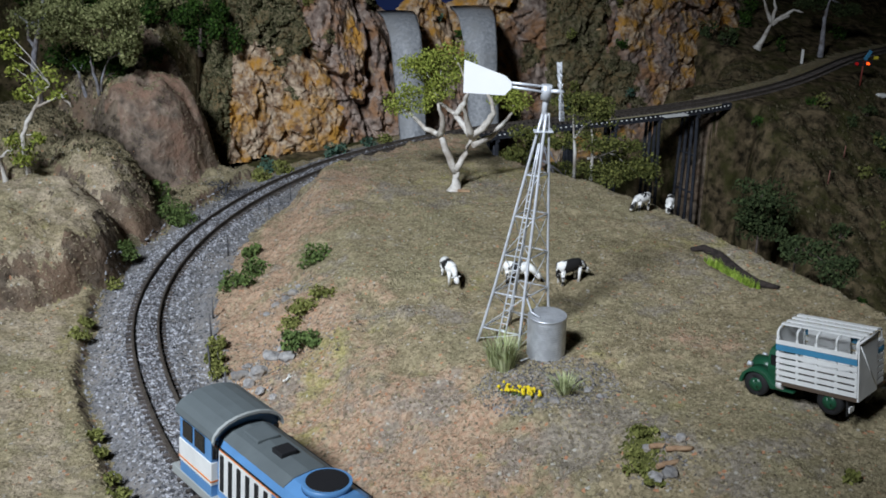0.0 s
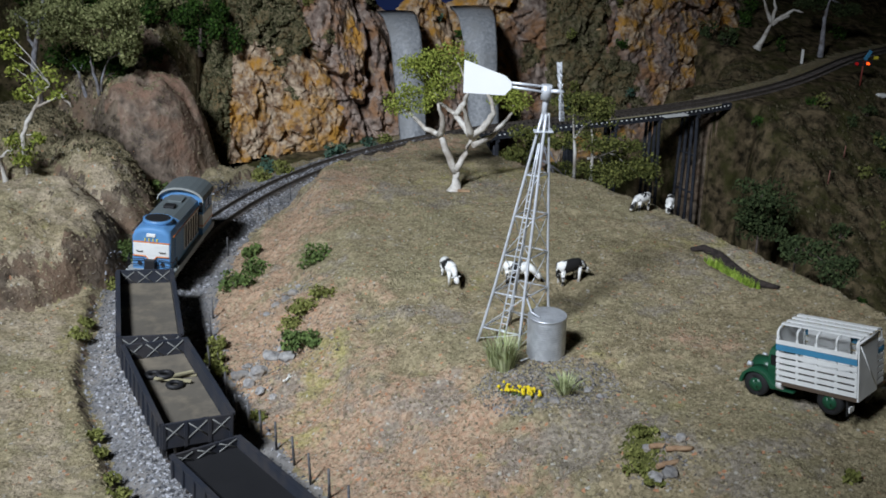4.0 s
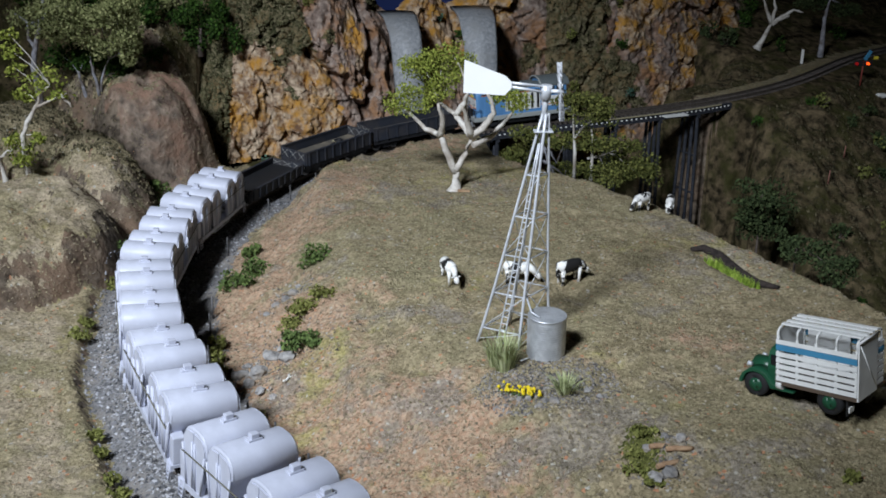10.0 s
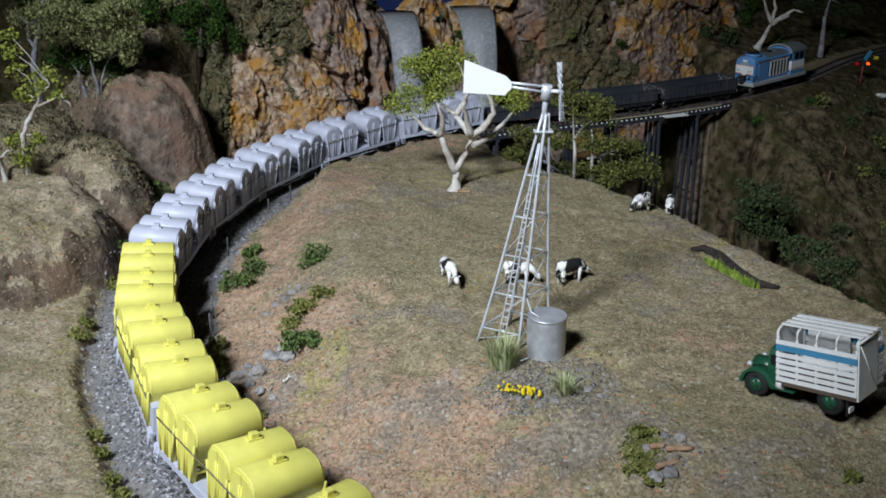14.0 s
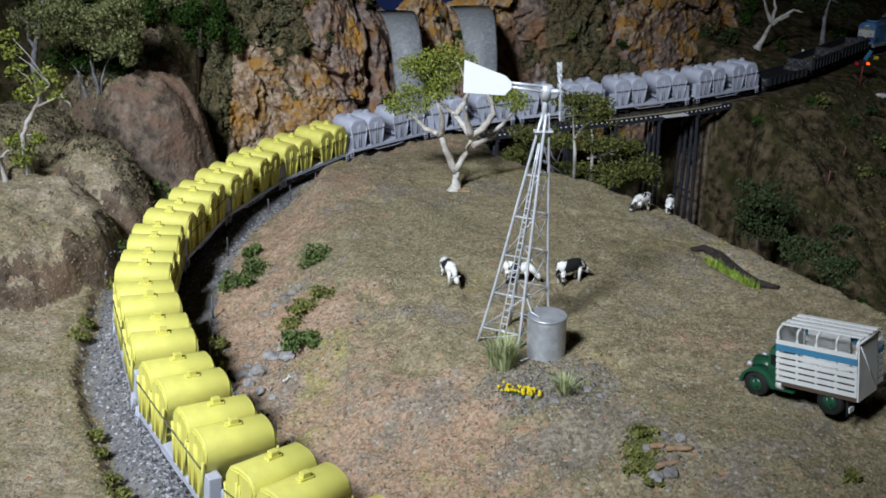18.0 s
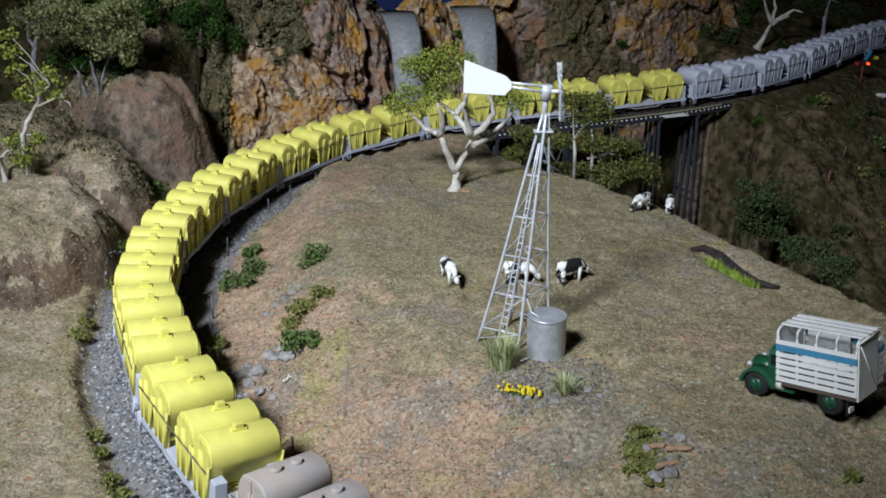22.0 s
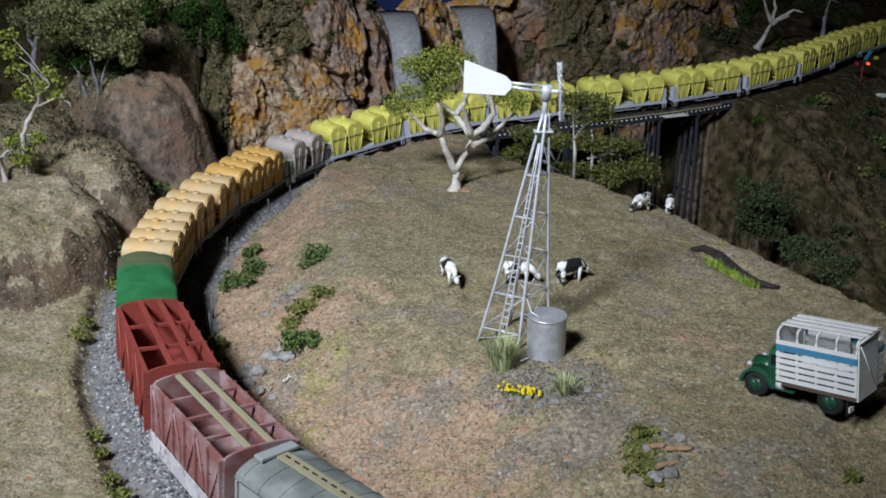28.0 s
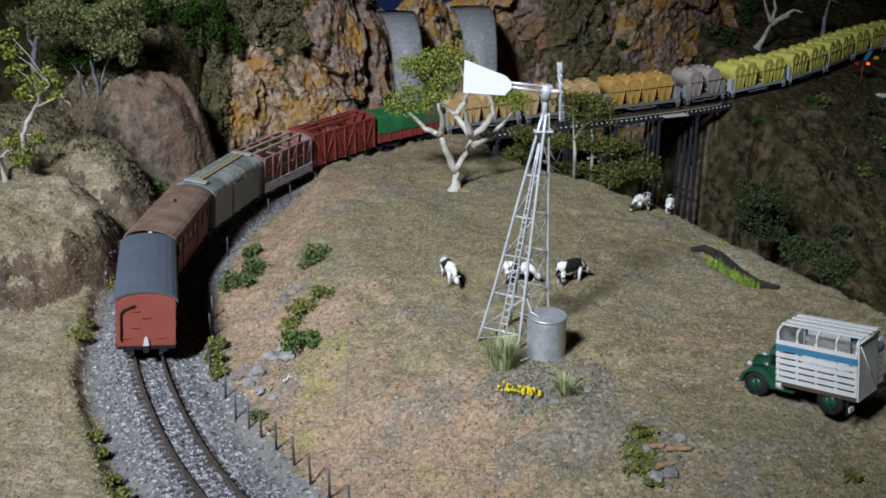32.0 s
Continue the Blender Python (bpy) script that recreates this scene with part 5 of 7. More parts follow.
tree("gum_tree", "white-barked gum tree with forked limbs and lime green leaves", [[(0.011, 0.820, 0.023), (0.012, 0.820, 0.035), (0.012, 0.820, 0.045)], [(0.011, 0.820, 0.041), (0.003, 0.820, 0.062), (-0.003, 0.820, 0.075), (-0.015, 0.830, 0.078), (-0.025, 0.835, 0.087), (-0.035, 0.840, 0.095)], [(-0.003, 0.820, 0.074), (0.000, 0.810, 0.090), (-0.004, 0.805, 0.106)], [(0.012, 0.820, 0.044), (0.020, 0.820, 0.059), (0.026, 0.820, 0.074)], [(0.026, 0.820, 0.072), (0.016, 0.830, 0.084), (0.011, 0.835, 0.090), (0.003, 0.840, 0.095), (-0.004, 0.845, 0.099)], [(0.011, 0.835, 0.089), (0.019, 0.830, 0.102), (0.022, 0.820, 0.115)], [(0.025, 0.820, 0.073), (0.020, 0.810, 0.095), (0.016, 0.805, 0.104)], [(0.027, 0.820, 0.075), (0.038, 0.815, 0.086), (0.043, 0.810, 0.097), (0.041, 0.810, 0.109), (0.036, 0.820, 0.115)], [(0.026, 0.820, 0.066), (0.043, 0.832, 0.071), (0.053, 0.840, 0.080), (0.063, 0.850, 0.089)]], [(-0.002, 0.840, 0.128, 0.025, 0.018), (-0.019, 0.840, 0.133, 0.020, 0.011), (0.008, 0.840, 0.142, 0.016, 0.009), (-0.027, 0.840, 0.103, 0.019, 0.012), (-0.043, 0.850, 0.093, 0.011, 0.007), (-0.007, 0.840, 0.108, 0.014, 0.009), (0.061, 0.850, 0.099, 0.019, 0.012), (0.045, 0.840, 0.105, 0.009, 0.007), (0.018, 0.860, 0.127, 0.012, 0.010)], BARK_WHITE, LEAF_LIME, 0.0052, 3, size=0.0012, dense=0.75)
tree("gum_tree", "tall grey-trunked tree with a broad olive crown over deep green leaves", [[(-0.358, 0.970, 0.034), (-0.360, 0.970, 0.051), (-0.365, 0.970, 0.084), (-0.368, 0.970, 0.101)], [(-0.358, 0.970, 0.034), (-0.353, 0.970, 0.060), (-0.346, 0.970, 0.095), (-0.336, 0.970, 0.115)], [(-0.350, 0.970, 0.078), (-0.353, 0.970, 0.101), (-0.354, 0.970, 0.118)]], [(-0.334, 0.950, 0.160, 0.033, 0.017), (-0.307, 0.950, 0.149, 0.020, 0.019), (-0.307, 0.950, 0.127, 0.015, 0.015), (-0.328, 0.950, 0.135, 0.024, 0.012), (-0.310, 0.950, 0.171, 0.024, 0.008)], BARK_GREY, LEAF_OLIVE, 0.0034, 5, LEAF_DEEP_SHADE, [(-0.388, 0.985, 0.115, 0.021, 0.012), (-0.366, 0.985, 0.113, 0.019, 0.010), (-0.336, 0.985, 0.098, 0.014, 0.014), (-0.343, 0.985, 0.113, 0.015, 0.011)], size=0.0016)
tree("gum_tree", "pale crooked gum with olive leaf clumps on the hill", [[(-0.412, 0.970, 0.108), (-0.408, 0.970, 0.126), (-0.400, 0.970, 0.151), (-0.394, 0.970, 0.173)], [(-0.403, 0.970, 0.149), (-0.414, 0.970, 0.152), (-0.424, 0.970, 0.160)], [(-0.408, 0.970, 0.126), (-0.414, 0.970, 0.135), (-0.413, 0.970, 0.149)], [(-0.400, 0.970, 0.152), (-0.387, 0.970, 0.165), (-0.377, 0.970, 0.167)]], [(-0.371, 0.950, 0.146, 0.025, 0.015), (-0.363, 0.950, 0.165, 0.030, 0.012), (-0.408, 0.980, 0.161, 0.022, 0.014)], BARK_GREY, LEAF_OLIVE, 0.0036, 7, size=0.0016)
tree("sapling", "small white-limbed sapling with sparse lime leaves", [[(-0.359, 0.800, 0.080), (-0.349, 0.800, 0.097), (-0.342, 0.800, 0.107), (-0.338, 0.800, 0.116), (-0.329, 0.800, 0.123)], [(-0.343, 0.800, 0.104), (-0.330, 0.800, 0.110), (-0.316, 0.800, 0.116)], [(-0.320, 0.800, 0.114), (-0.314, 0.800, 0.104)]], [(-0.335, 0.800, 0.128, 0.017, 0.010), (-0.351, 0.800, 0.116, 0.010, 0.008), (-0.323, 0.800, 0.114, 0.011, 0.006), (-0.357, 0.800, 0.151, 0.009, 0.009), (-0.357, 0.800, 0.138, 0.008, 0.007), (-0.357, 0.800, 0.165, 0.009, 0.006), (-0.345, 0.800, 0.077, 0.008, 0.004)], BARK_WHITE, LEAF_LIME, 0.0024, 9, dense=0.55)
tree("sapling", "low white branch with lime green leaves", [[(-0.381, 0.800, 0.060), (-0.373, 0.800, 0.066), (-0.365, 0.800, 0.069)]], [(-0.361, 0.800, 0.062, 0.015, 0.009), (-0.367, 0.800, 0.075, 0.010, 0.006)], BARK_WHITE, LEAF_LIME, 0.0022, 11, dense=0.7)
tree("dead_tree", "dark rough-barked tree stump with thin branches", [[(-0.307, 1.120, 0.099), (-0.298, 1.120, 0.121), (-0.286, 1.120, 0.147), (-0.278, 1.120, 0.163)], [(-0.292, 1.120, 0.137), (-0.282, 1.120, 0.150), (-0.269, 1.120, 0.156)], [(-0.294, 1.120, 0.131), (-0.299, 1.120, 0.147)]], [(-0.271, 1.120, 0.096, 0.014, 0.018), (-0.280, 1.120, 0.109, 0.010, 0.010), (-0.311, 1.120, 0.150, 0.021, 0.010)], BARK_GREY, LEAF_DEEP_SHADE, 0.0040, 13, dense=0.9)
# dense dark bushes added to stand in for shadow at the gully's top
for k, (x, y, rx, rz) in enumerate(((-0.30, 1.085, 0.030, 0.028), (-0.27, 1.075, 0.024, 0.024), (-0.335, 1.07, 0.024, 0.026), (-0.25, 1.09, 0.020, 0.03))):
    z = 0.125 + 0.012 * (k % 3)
    tree("bush", "deep green overhanging bush added to stand in for the gully's shade", [[(x, y, gz(x, y) - 0.002), (x + 0.004, y, z)]], [(x, y, z + 0.014, rx * 0.75, rz * 0.7), (x + 0.02, y - 0.01, z - 0.008, rx * 0.45, rz * 0.5)], BARK_DARK, LEAF_DEEP_SHADE, 0.003, 700 + k, size=0.0017, category="bush", group="bushes in the dark gully")
tree("bare_tree", "leafless pale tree leaning over the far hillside", [[(0.501, 1.550, 0.030), (0.511, 1.550, 0.050), (0.521, 1.550, 0.071)], [(0.521, 1.550, 0.071), (0.512, 1.550, 0.090), (0.502, 1.550, 0.112)], [(0.521, 1.550, 0.071), (0.524, 1.550, 0.095), (0.520, 1.550, 0.112)], [(0.521, 1.550, 0.071), (0.537, 1.550, 0.082), (0.554, 1.550, 0.092), (0.569, 1.550, 0.088)], [(0.522, 1.550, 0.069), (0.533, 1.550, 0.077), (0.548, 1.550, 0.083)]], [], BARK_WHITE, LEAF_SHADED, 0.0055, 15)
tree("bare_tree", "thin pale tree in the dark behind the hill", [[(0.604, 1.550, 0.073), (0.605, 1.550, 0.090), (0.609, 1.550, 0.108)]], [(0.601, 1.600, 0.102, 0.030, 0.014), (0.658, 1.600, 0.088, 0.024, 0.014)], BARK_GREY, LEAF_SHADED, 0.004, 17)
tree("gully_tree", "white-stemmed tree with olive leaves rising from the gorge", [[(0.142, 1.000, 0.010), (0.140, 1.000, 0.029), (0.138, 1.000, 0.050)], [(0.140, 1.000, 0.026), (0.147, 1.000, 0.036), (0.151, 1.000, 0.040)]], [(0.150, 1.000, 0.059, 0.026, 0.016), (0.171, 1.000, 0.053, 0.015, 0.013), (0.135, 1.000, 0.066, 0.015, 0.011)], BARK_WHITE, LEAF_GORGE, 0.0022, 19, group="trees in the gorge")
tree("gully_tree", "spreading olive tree on the edge of the gorge", [[(0.160, 1.000, 0.005), (0.160, 1.000, 0.023), (0.158, 1.000, 0.036)], [(0.156, 1.000, 0.003), (0.168, 1.000, 0.006), (0.178, 1.000, 0.010)]], [(0.167, 1.000, 0.023, 0.025, 0.011), (0.192, 1.000, 0.001, 0.032, 0.016), (0.212, 1.000, -0.015, 0.023, 0.011), (0.175, 1.000, -0.015, 0.028, 0.013), (0.207, 1.020, 0.011, 0.014, 0.006)], BARK_WHITE, LEAF_GORGE, 0.0022, 21, group="trees in the gorge")
tree("gully_tree", "fallen pale limbs under dark olive leaves", [[(0.123, 1.000, -0.018), (0.113, 1.000, 0.001), (0.108, 1.000, 0.015)], [(0.108, 1.000, 0.001), (0.123, 1.000, -0.009), (0.132, 1.000, -0.016)], [(0.103, 1.000, 0.020), (0.116, 1.000, 0.010), (0.122, 1.000, -0.002)]], [(0.137, 1.050, 0.010, 0.020, 0.011), (0.105, 1.080, 0.009, 0.027, 0.011), (0.091, 1.100, -0.024, 0.024, 0.015), (0.137, 1.040, -0.020, 0.017, 0.009)], BARK_GREY, LEAF_GORGE, 0.0024, 23, group="trees in the gorge")
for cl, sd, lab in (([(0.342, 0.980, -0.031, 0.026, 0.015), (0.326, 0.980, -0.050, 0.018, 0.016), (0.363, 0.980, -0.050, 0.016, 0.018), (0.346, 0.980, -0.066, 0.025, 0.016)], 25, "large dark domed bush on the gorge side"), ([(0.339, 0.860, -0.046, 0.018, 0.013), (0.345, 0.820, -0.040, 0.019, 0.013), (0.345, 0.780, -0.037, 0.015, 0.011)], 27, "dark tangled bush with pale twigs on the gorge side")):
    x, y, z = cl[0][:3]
    tree("bush", lab, [[(x, y, gz(x, y) - 0.002), (x, y, z)]], cl, BARK_DARK, LEAF_SHADED, 0.0028, sd, size=0.0018, category="bush", group="bushes in the gorge")
for x, y, rx, rz, lf, sd in ((0.236, 0.690, 0.016, 0.012, LEAF_BUSH, 31), (0.258, 0.672, 0.014, 0.009, LEAF_BUSH, 32), (0.282, 0.63, 0.014, 0.010, LEAF_SHADED, 33)):
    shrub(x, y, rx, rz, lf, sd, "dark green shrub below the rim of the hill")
# along the line
for x, y, rx, rz, sd in ((-0.154, 0.662, 0.016, 0.010, 41), (-0.146, 0.690, 0.013, 0.010, 42), (-0.156, 0.735, 0.009, 0.010, 43), (-0.096, 0.668, 0.014, 0.010, 44), (-0.094, 0.552, 0.012, 0.011, 45), (-0.083, 0.545, 0.008, 0.008, 46)):
    rz *= 0.75
    shrub(x, y, rx, rz, LEAF_BUSH, sd, "leafy bright green shrub on the dry slope", 0.0014, 1.3)
for x, y, rx, rz, sd in ((-0.092, 0.585, 0.013, 0.005, 47), (-0.100, 0.575, 0.010, 0.004, 48), (-0.082, 0.597, 0.010, 0.004, 49), (-0.149, 0.568, 0.007, 0.007, 50), (-0.146, 0.548, 0.006, 0.008, 51), (-0.141, 0.535, 0.007, 0.006, 52)):
    shrub(x, y, rx, rz, LEAF_MOSS, sd, "low olive ground cover", 0.0011, 1.4)
for x, y, rx, rz, lf, sd in ((-0.257, 0.722, 0.012, 0.012, LEAF_BUSH, 53), (-0.252, 0.680, 0.011, 0.010, LEAF_MOSS, 54), (-0.249, 0.825, 0.020, 0.014, LEAF_BUSH, 55), (-0.236, 0.822, 0.014, 0.012, LEAF_BUSH, 56), (-0.270, 0.860, 0.016, 0.014, LEAF_BUSH, 57), (-0.243, 0.578, 0.009, 0.008, LEAF_MOSS, 58), (-0.246, 0.600, 0.008, 0.010, LEAF_MOSS, 59), (-0.192, 0.455, 0.006, 0.006, LEAF_MOSS, 60), (-0.183, 0.440, 0.006, 0.006, LEAF_MOSS, 61), (-0.170, 0.415, 0.007, 0.006, LEAF_MOSS, 62), (-0.160, 0.398, 0.008, 0.007, LEAF_MOSS, 63), (-0.106, 0.482, 0.007, 0.005, LEAF_MOSS, 64)):
    rx, rz = (rx * 0.8, rz * 0.55) if lf is LEAF_MOSS else (rx, rz * 0.8)
    shrub(x, y, rx, rz, lf, sd, "ragged green weeds at the foot of the bank" if lf is LEAF_MOSS else "bushy green shrub at the foot of the bank", 0.0013, 1.2)
for x, y, rx, rz, lf, sd in ((-0.191, 0.968, 0.012, 0.010, LEAF_MOSS, 65), (-0.172, 0.995, 0.013, 0.009, LEAF_MOSS, 66), (-0.190, 1.005, 0.010, 0.012, LEAF_TEAL, 67), (-0.130, 1.055, 0.010, 0.009, LEAF_TEAL, 68), (-0.119, 1.066, 0.011, 0.009, LEAF_TEAL, 69), (-0.085, 1.095, 0.010, 0.008, LEAF_TEAL, 70), (-0.068, 1.10, 0.010, 0.008, LEAF_MOSS, 71)):
    shrub(x, y, rx, rz, lf, sd, "soft grey-green shrub at the foot of the cliff", 0.0016)


def grass_tuft(x, y, r, h, n, seed, label):
    sh = Shape()
    rr = random.Random(seed)
    z = gz(x, y)
    for k in range(n):
        a, q = rr.uniform(0, math.tau), r * rr.random() ** 0.5
        bx, by = x + 0.45 * q * math.cos(a), y + 0.45 * q * math.sin(a)
        ln = h * rr.uniform(0.55, 1.1)
        tx, ty = bx + q * 0.9 * math.cos(a) + rr.uniform(-1, 1) * 0.002, by + q * 0.9 * math.sin(a)
        w = 0.00028
        sx, sy = -math.sin(a) * w, math.cos(a) * w
        mx, my = bx * 0.6 + tx * 0.4, by * 0.6 + ty * 0.4
        sh.add([(bx - sx, by - sy, z - 0.001), (bx + sx, by + sy, z - 0.001), (mx + sx, my + sy, z + ln * 0.62), (tx, ty, z + ln), (mx - sx, my - sy, z + ln * 0.62)], [(0, 1, 2, 4), (4, 2, 3)])
    return tagged(part("grass_tuft", sh, GRASS), label, "grass", "grass tufts by the tank")


GRASS = island_mat("long_grass", (0.24, 0.27, 0.12), (0.58, 0.60, 0.36), 0.8, (0.40, 0.44, 0.22))
BRIGHTGRASS = island_mat("bright_grass", (0.16, 0.26, 0.03), (0.42, 0.52, 0.10), 0.8, (0.26, 0.38, 0.05))
grass_tuft(0.034, 0.474, 0.011, 0.020, 170, 1, "tall tuft of pale green grass by the tower")
grass_tuft(0.029, 0.479, 0.008, 0.017, 90, 2, "tall tuft of pale green grass by the tower")
grass_tuft(0.0640, 0.446, 0.009, 0.0090, 130, 3, "spreading tuft of pale grass beside the flowers")

# yellow flowers
FLOWER = island_mat("yellow_flower", (0.62, 0.42, 0.01), (0.85, 0.70, 0.05), 0.7, (0.75, 0.56, 0.02))
fl = thing("flower_clump", "clump of small bright yellow flowers on stony soil", "flowers")
rr = random.Random(8)
for k in range(46):
    u = rr.random()
    x, y = 0.031 + 0.019 * u + rr.uniform(-1, 1) * 0.0024, 0.4500 - 0.0085 * u + rr.uniform(-1, 1) * 0.0036
    z = gz(x, y)
    st = part("flower", Shape().ball((x, y, z + 0.0018 + 0.0016 * rr.random()), 0.0006 + 0.0005 * rr.random(), k, 0.35), FLOWER, fl)
    part("stem", Shape().tube([(x, y, z - 0.001), (x, y, z + 0.0022)], 0.0003, 4), LEAF_BUSH, st)

# ---- stones ----
STONE = mat("grey_stone", (0.20, 0.19, 0.185), (0.38, 0.37, 0.36), 220, 0.85, 0.7, (0.28, 0.24, 0.20), 60, rnd=0.3)
_stones = [(-0.126, 0.530, 6.0), (-0.115, 0.529, 6.5), (-0.119, 0.519, 5.0), (-0.109, 0.546, 6.0), (-0.098, 0.542, 5.5), (-0.110, 0.508, 3.5), (-0.111, 0.618, 4.0), (-0.106, 0.625, 4.5), (-0.117, 0.615, 3.5), (-0.101, 0.503, 3.0), (-0.103, 0.632, 3.2), (-0.122, 0.605, 3.0), (-0.124, 0.540, 3.0), (-0.104, 0.553, 3.0), (-0.130, 0.521, 3.0),
           (0.097, 0.390, 3.2), (0.113, 0.393, 3.2), (0.104, 0.374, 4.2), (0.097, 0.371, 4.0), (0.106, 0.396, 2.4), (0.045, 0.441, 2.2), (0.053, 0.437, 2.6), (0.058, 0.436, 3.0), (0.050, 0.432, 2.0), (0.040, 0.440, 2.0), (0.076, 0.446, 2.6), (0.082, 0.440, 2.2)]
for k, (x, y, r) in enumerate(_stones):
    r *= 0.001
    s = part("stone", Shape().ball((0, 0, 0), r, k, 0.22, 2, (1.0, 0.8, 0.6)), STONE, None, "", pose(x, y, gz(x, y) + r * 0.15, 0, 0, 47 * k))
    tagged(s, "weathered grey stone half sunk in the soil", "stone", "grey stones on the slope")
_r = np.random.RandomState(9)
_n = 2600
_a, _q = _r.rand(_n) * 6.283, _r.rand(_n) ** 0.6
_x, _y = 0.056 + 0.040 * _q * np.cos(_a), 0.455 + 0.028 * _q * np.sin(_a)
_x2, _y2 = -0.108 + 0.022 * _r.randn(500), 0.54 + 0.022 * _r.randn(500)
_x3, _y3 = -0.108 + 0.010 * _r.randn(300), 0.622 + 0.010 * _r.randn(300)
_x4, _y4 = 0.103 + 0.010 * _r.randn(300), 0.383 + 0.009 * _r.randn(300)
_x, _y = np.concatenate([_x, _x2, _x3, _x4]), np.concatenate([_y, _y2, _y3, _y4])
GRIT = island_mat("grit", (0.06, 0.055, 0.05), (0.34, 0.32, 0.30), 0.85, (0.15, 0.135, 0.125))
scatter("pebbles", np.stack([_x, _y, ground_z(_x, _y)], 1), 0.0012, GRIT, "grey pebbles scattered by the tank and rocks", 12)
_n = 900
_x, _y = -0.08 + 0.38 * _r.rand(_n), 0.36 + 0.5 * _r.rand(_n)
_k = off_edge(_x, _y) < 0.0
LITTER = island_mat("litter", (0.30, 0.10, 0.04), (0.55, 0.50, 0.42), 0.9, (0.10, 0.07, 0.05))
scatter("leaf_litter", np.stack([_x, _y, ground_z(_x, _y)], 1)[_k], 0.0011, LITTER, "reddish and pale flecks of leaf litter on the paddock", 13, "litter", 0.3)
DARKPILE = island_mat("dark_gravel", (0.035, 0.035, 0.038), (0.11, 0.11, 0.12), 0.9, (0.06, 0.06, 0.065))
_x, _y = -0.205 + 0.012 * _r.randn(700), 0.918 + 0.008 * _r.randn(700)
scatter("dark_gravel", np.stack([_x, _y, ground_z(_x, _y) + 0.0008 * _r.rand(700)], 1), 0.0016, DARKPILE, "spill of dark gravel beside the track", 14)

# ---- logs, bones and scraps ----
LOG = mat("orange_log", (0.28, 0.17, 0.10), (0.42, 0.28, 0.17), 300, 0.85, 0.5, rnd=0.1)
for x, y, a, ln in ((0.1025, 0.3885, 4, 0.011), (0.1105, 0.3850, 2, 0.013), (0.1045, 0.3790, 22, 0.013)):
    z = gz(x, y) + 0.0011
    lg = part("log", Shape().tube([(-ln / 2, 0, 0), (-ln / 6, 0.0003, 0.0002), (ln / 6, -0.0002, 0.0002), (ln / 2, 0.0002, 0)], [0.0012, 0.00135, 0.0013, 0.0011], 9), LOG, None, "", pose(x, y, z, 0, 0, a))
    tagged(lg, "short orange-brown log lying on the paddock", "log", "logs on the paddock")
for x, y, rx, rz, sd in ((0.096, 0.399, 0.006, 0.0026, 81), (0.091, 0.388, 0.005, 0.0018, 82), (0.089, 0.378, 0.006, 0.0022, 83), (0.095, 0.370, 0.005, 0.0018, 85), (0.182, 0.360, 0.005, 0.004, 84)):
    shrub(x, y, rx, rz, LEAF_MOSS, sd, "mossy green weeds beside the logs", 0.0011, 1.4)
MOSSY = island_mat("dark_moss", (0.05, 0.055, 0.015), (0.19, 0.185, 0.06), 0.95, (0.11, 0.115, 0.032))
_q = np.random.RandomState(21)
_x, _y = 0.0935 + 0.0030 * _q.randn(1500) + np.repeat([0.002, -0.001], 750), 0.389 + 0.0055 * _q.randn(1500)
scatter("moss_patch", np.stack([_x, _y, ground_z(_x, _y) + 0.0004], 1), 0.0010, MOSSY, "dark green moss round the logs", 22, "moss", 1.0)
BONE = mat("white_bone", (0.75, 0.74, 0.70), (0.8, 0.8, 0.77), 200, 0.6, 0.1)
x, y = -0.093, 0.512
z = gz(x, y) + 0.0006
tagged(part("bone", Shape().tube([(x - 0.0012, y - 0.003, z), (x, y, z + 0.0004), (x + 0.0003, y + 0.003, z + 0.001)], 0.00065, 6).tube([(x, y + 0.0008, z + 0.0004), (x + 0.0042, y + 0.0014, z + 0.0003)], 0.0005, 6).ball((x - 0.0022, y - 0.0035, z), 0.0009, 3, 0.1), BONE), "small bleached white bone lying on red soil", "bone")
x, y = 0.0185, 0.812
tagged(part("bark_piece", Shape().box(-0.0055, 0.0055, -0.0018, 0.0018, -0.0006, 0.0010, 0.0004), LOG, None, "", pose(x, y, gz(x, y) + 0.0012, 0, 0, -8)), "orange strip of fallen bark at the tree's foot", "bark")
# dark fallen log and bright grass in the dip near the rim
DARKWOOD = mat("rotten_wood", (0.016, 0.012, 0.011), (0.045, 0.034, 0.03), 200, 0.9, 0.7)
pts = [(0.180, 0.650), (0.190, 0.655), (0.199, 0.643), (0.206, 0.621), (0.214, 0.602), (0.224, 0.589)]
tagged(part("fallen_log", Shape().tube([(x, y, gz(x, y) + 0.002) for x, y in pts], [0.0015, 0.0030, 0.0038, 0.0040, 0.0030, 0.0014], 9), DARKWOOD), "dark rotten fallen log in a dip of the hill", "log")
sh = Shape()
rr = random.Random(4)
for k in range(620):
    u = rr.random()
    x, y = 0.190 + 0.020 * u + rr.uniform(-1, 1) * 0.0045, 0.637 - 0.043 * u + rr.uniform(-1, 1) * 0.004
    z = gz(x, y)
    h = rr.uniform(0.004, 0.008)
    a = rr.uniform(0, 6.28)
    dx, dy = 0.0004 * math.cos(a), 0.0004 * math.sin(a)
    sh.add([(x - dx, y - dy, z - 0.001), (x + dx, y + dy, z - 0.001), (x + rr.uniform(-1, 1) * 0.002, y + rr.uniform(-1, 1) * 0.002, z + h)], [(0, 1, 2)])
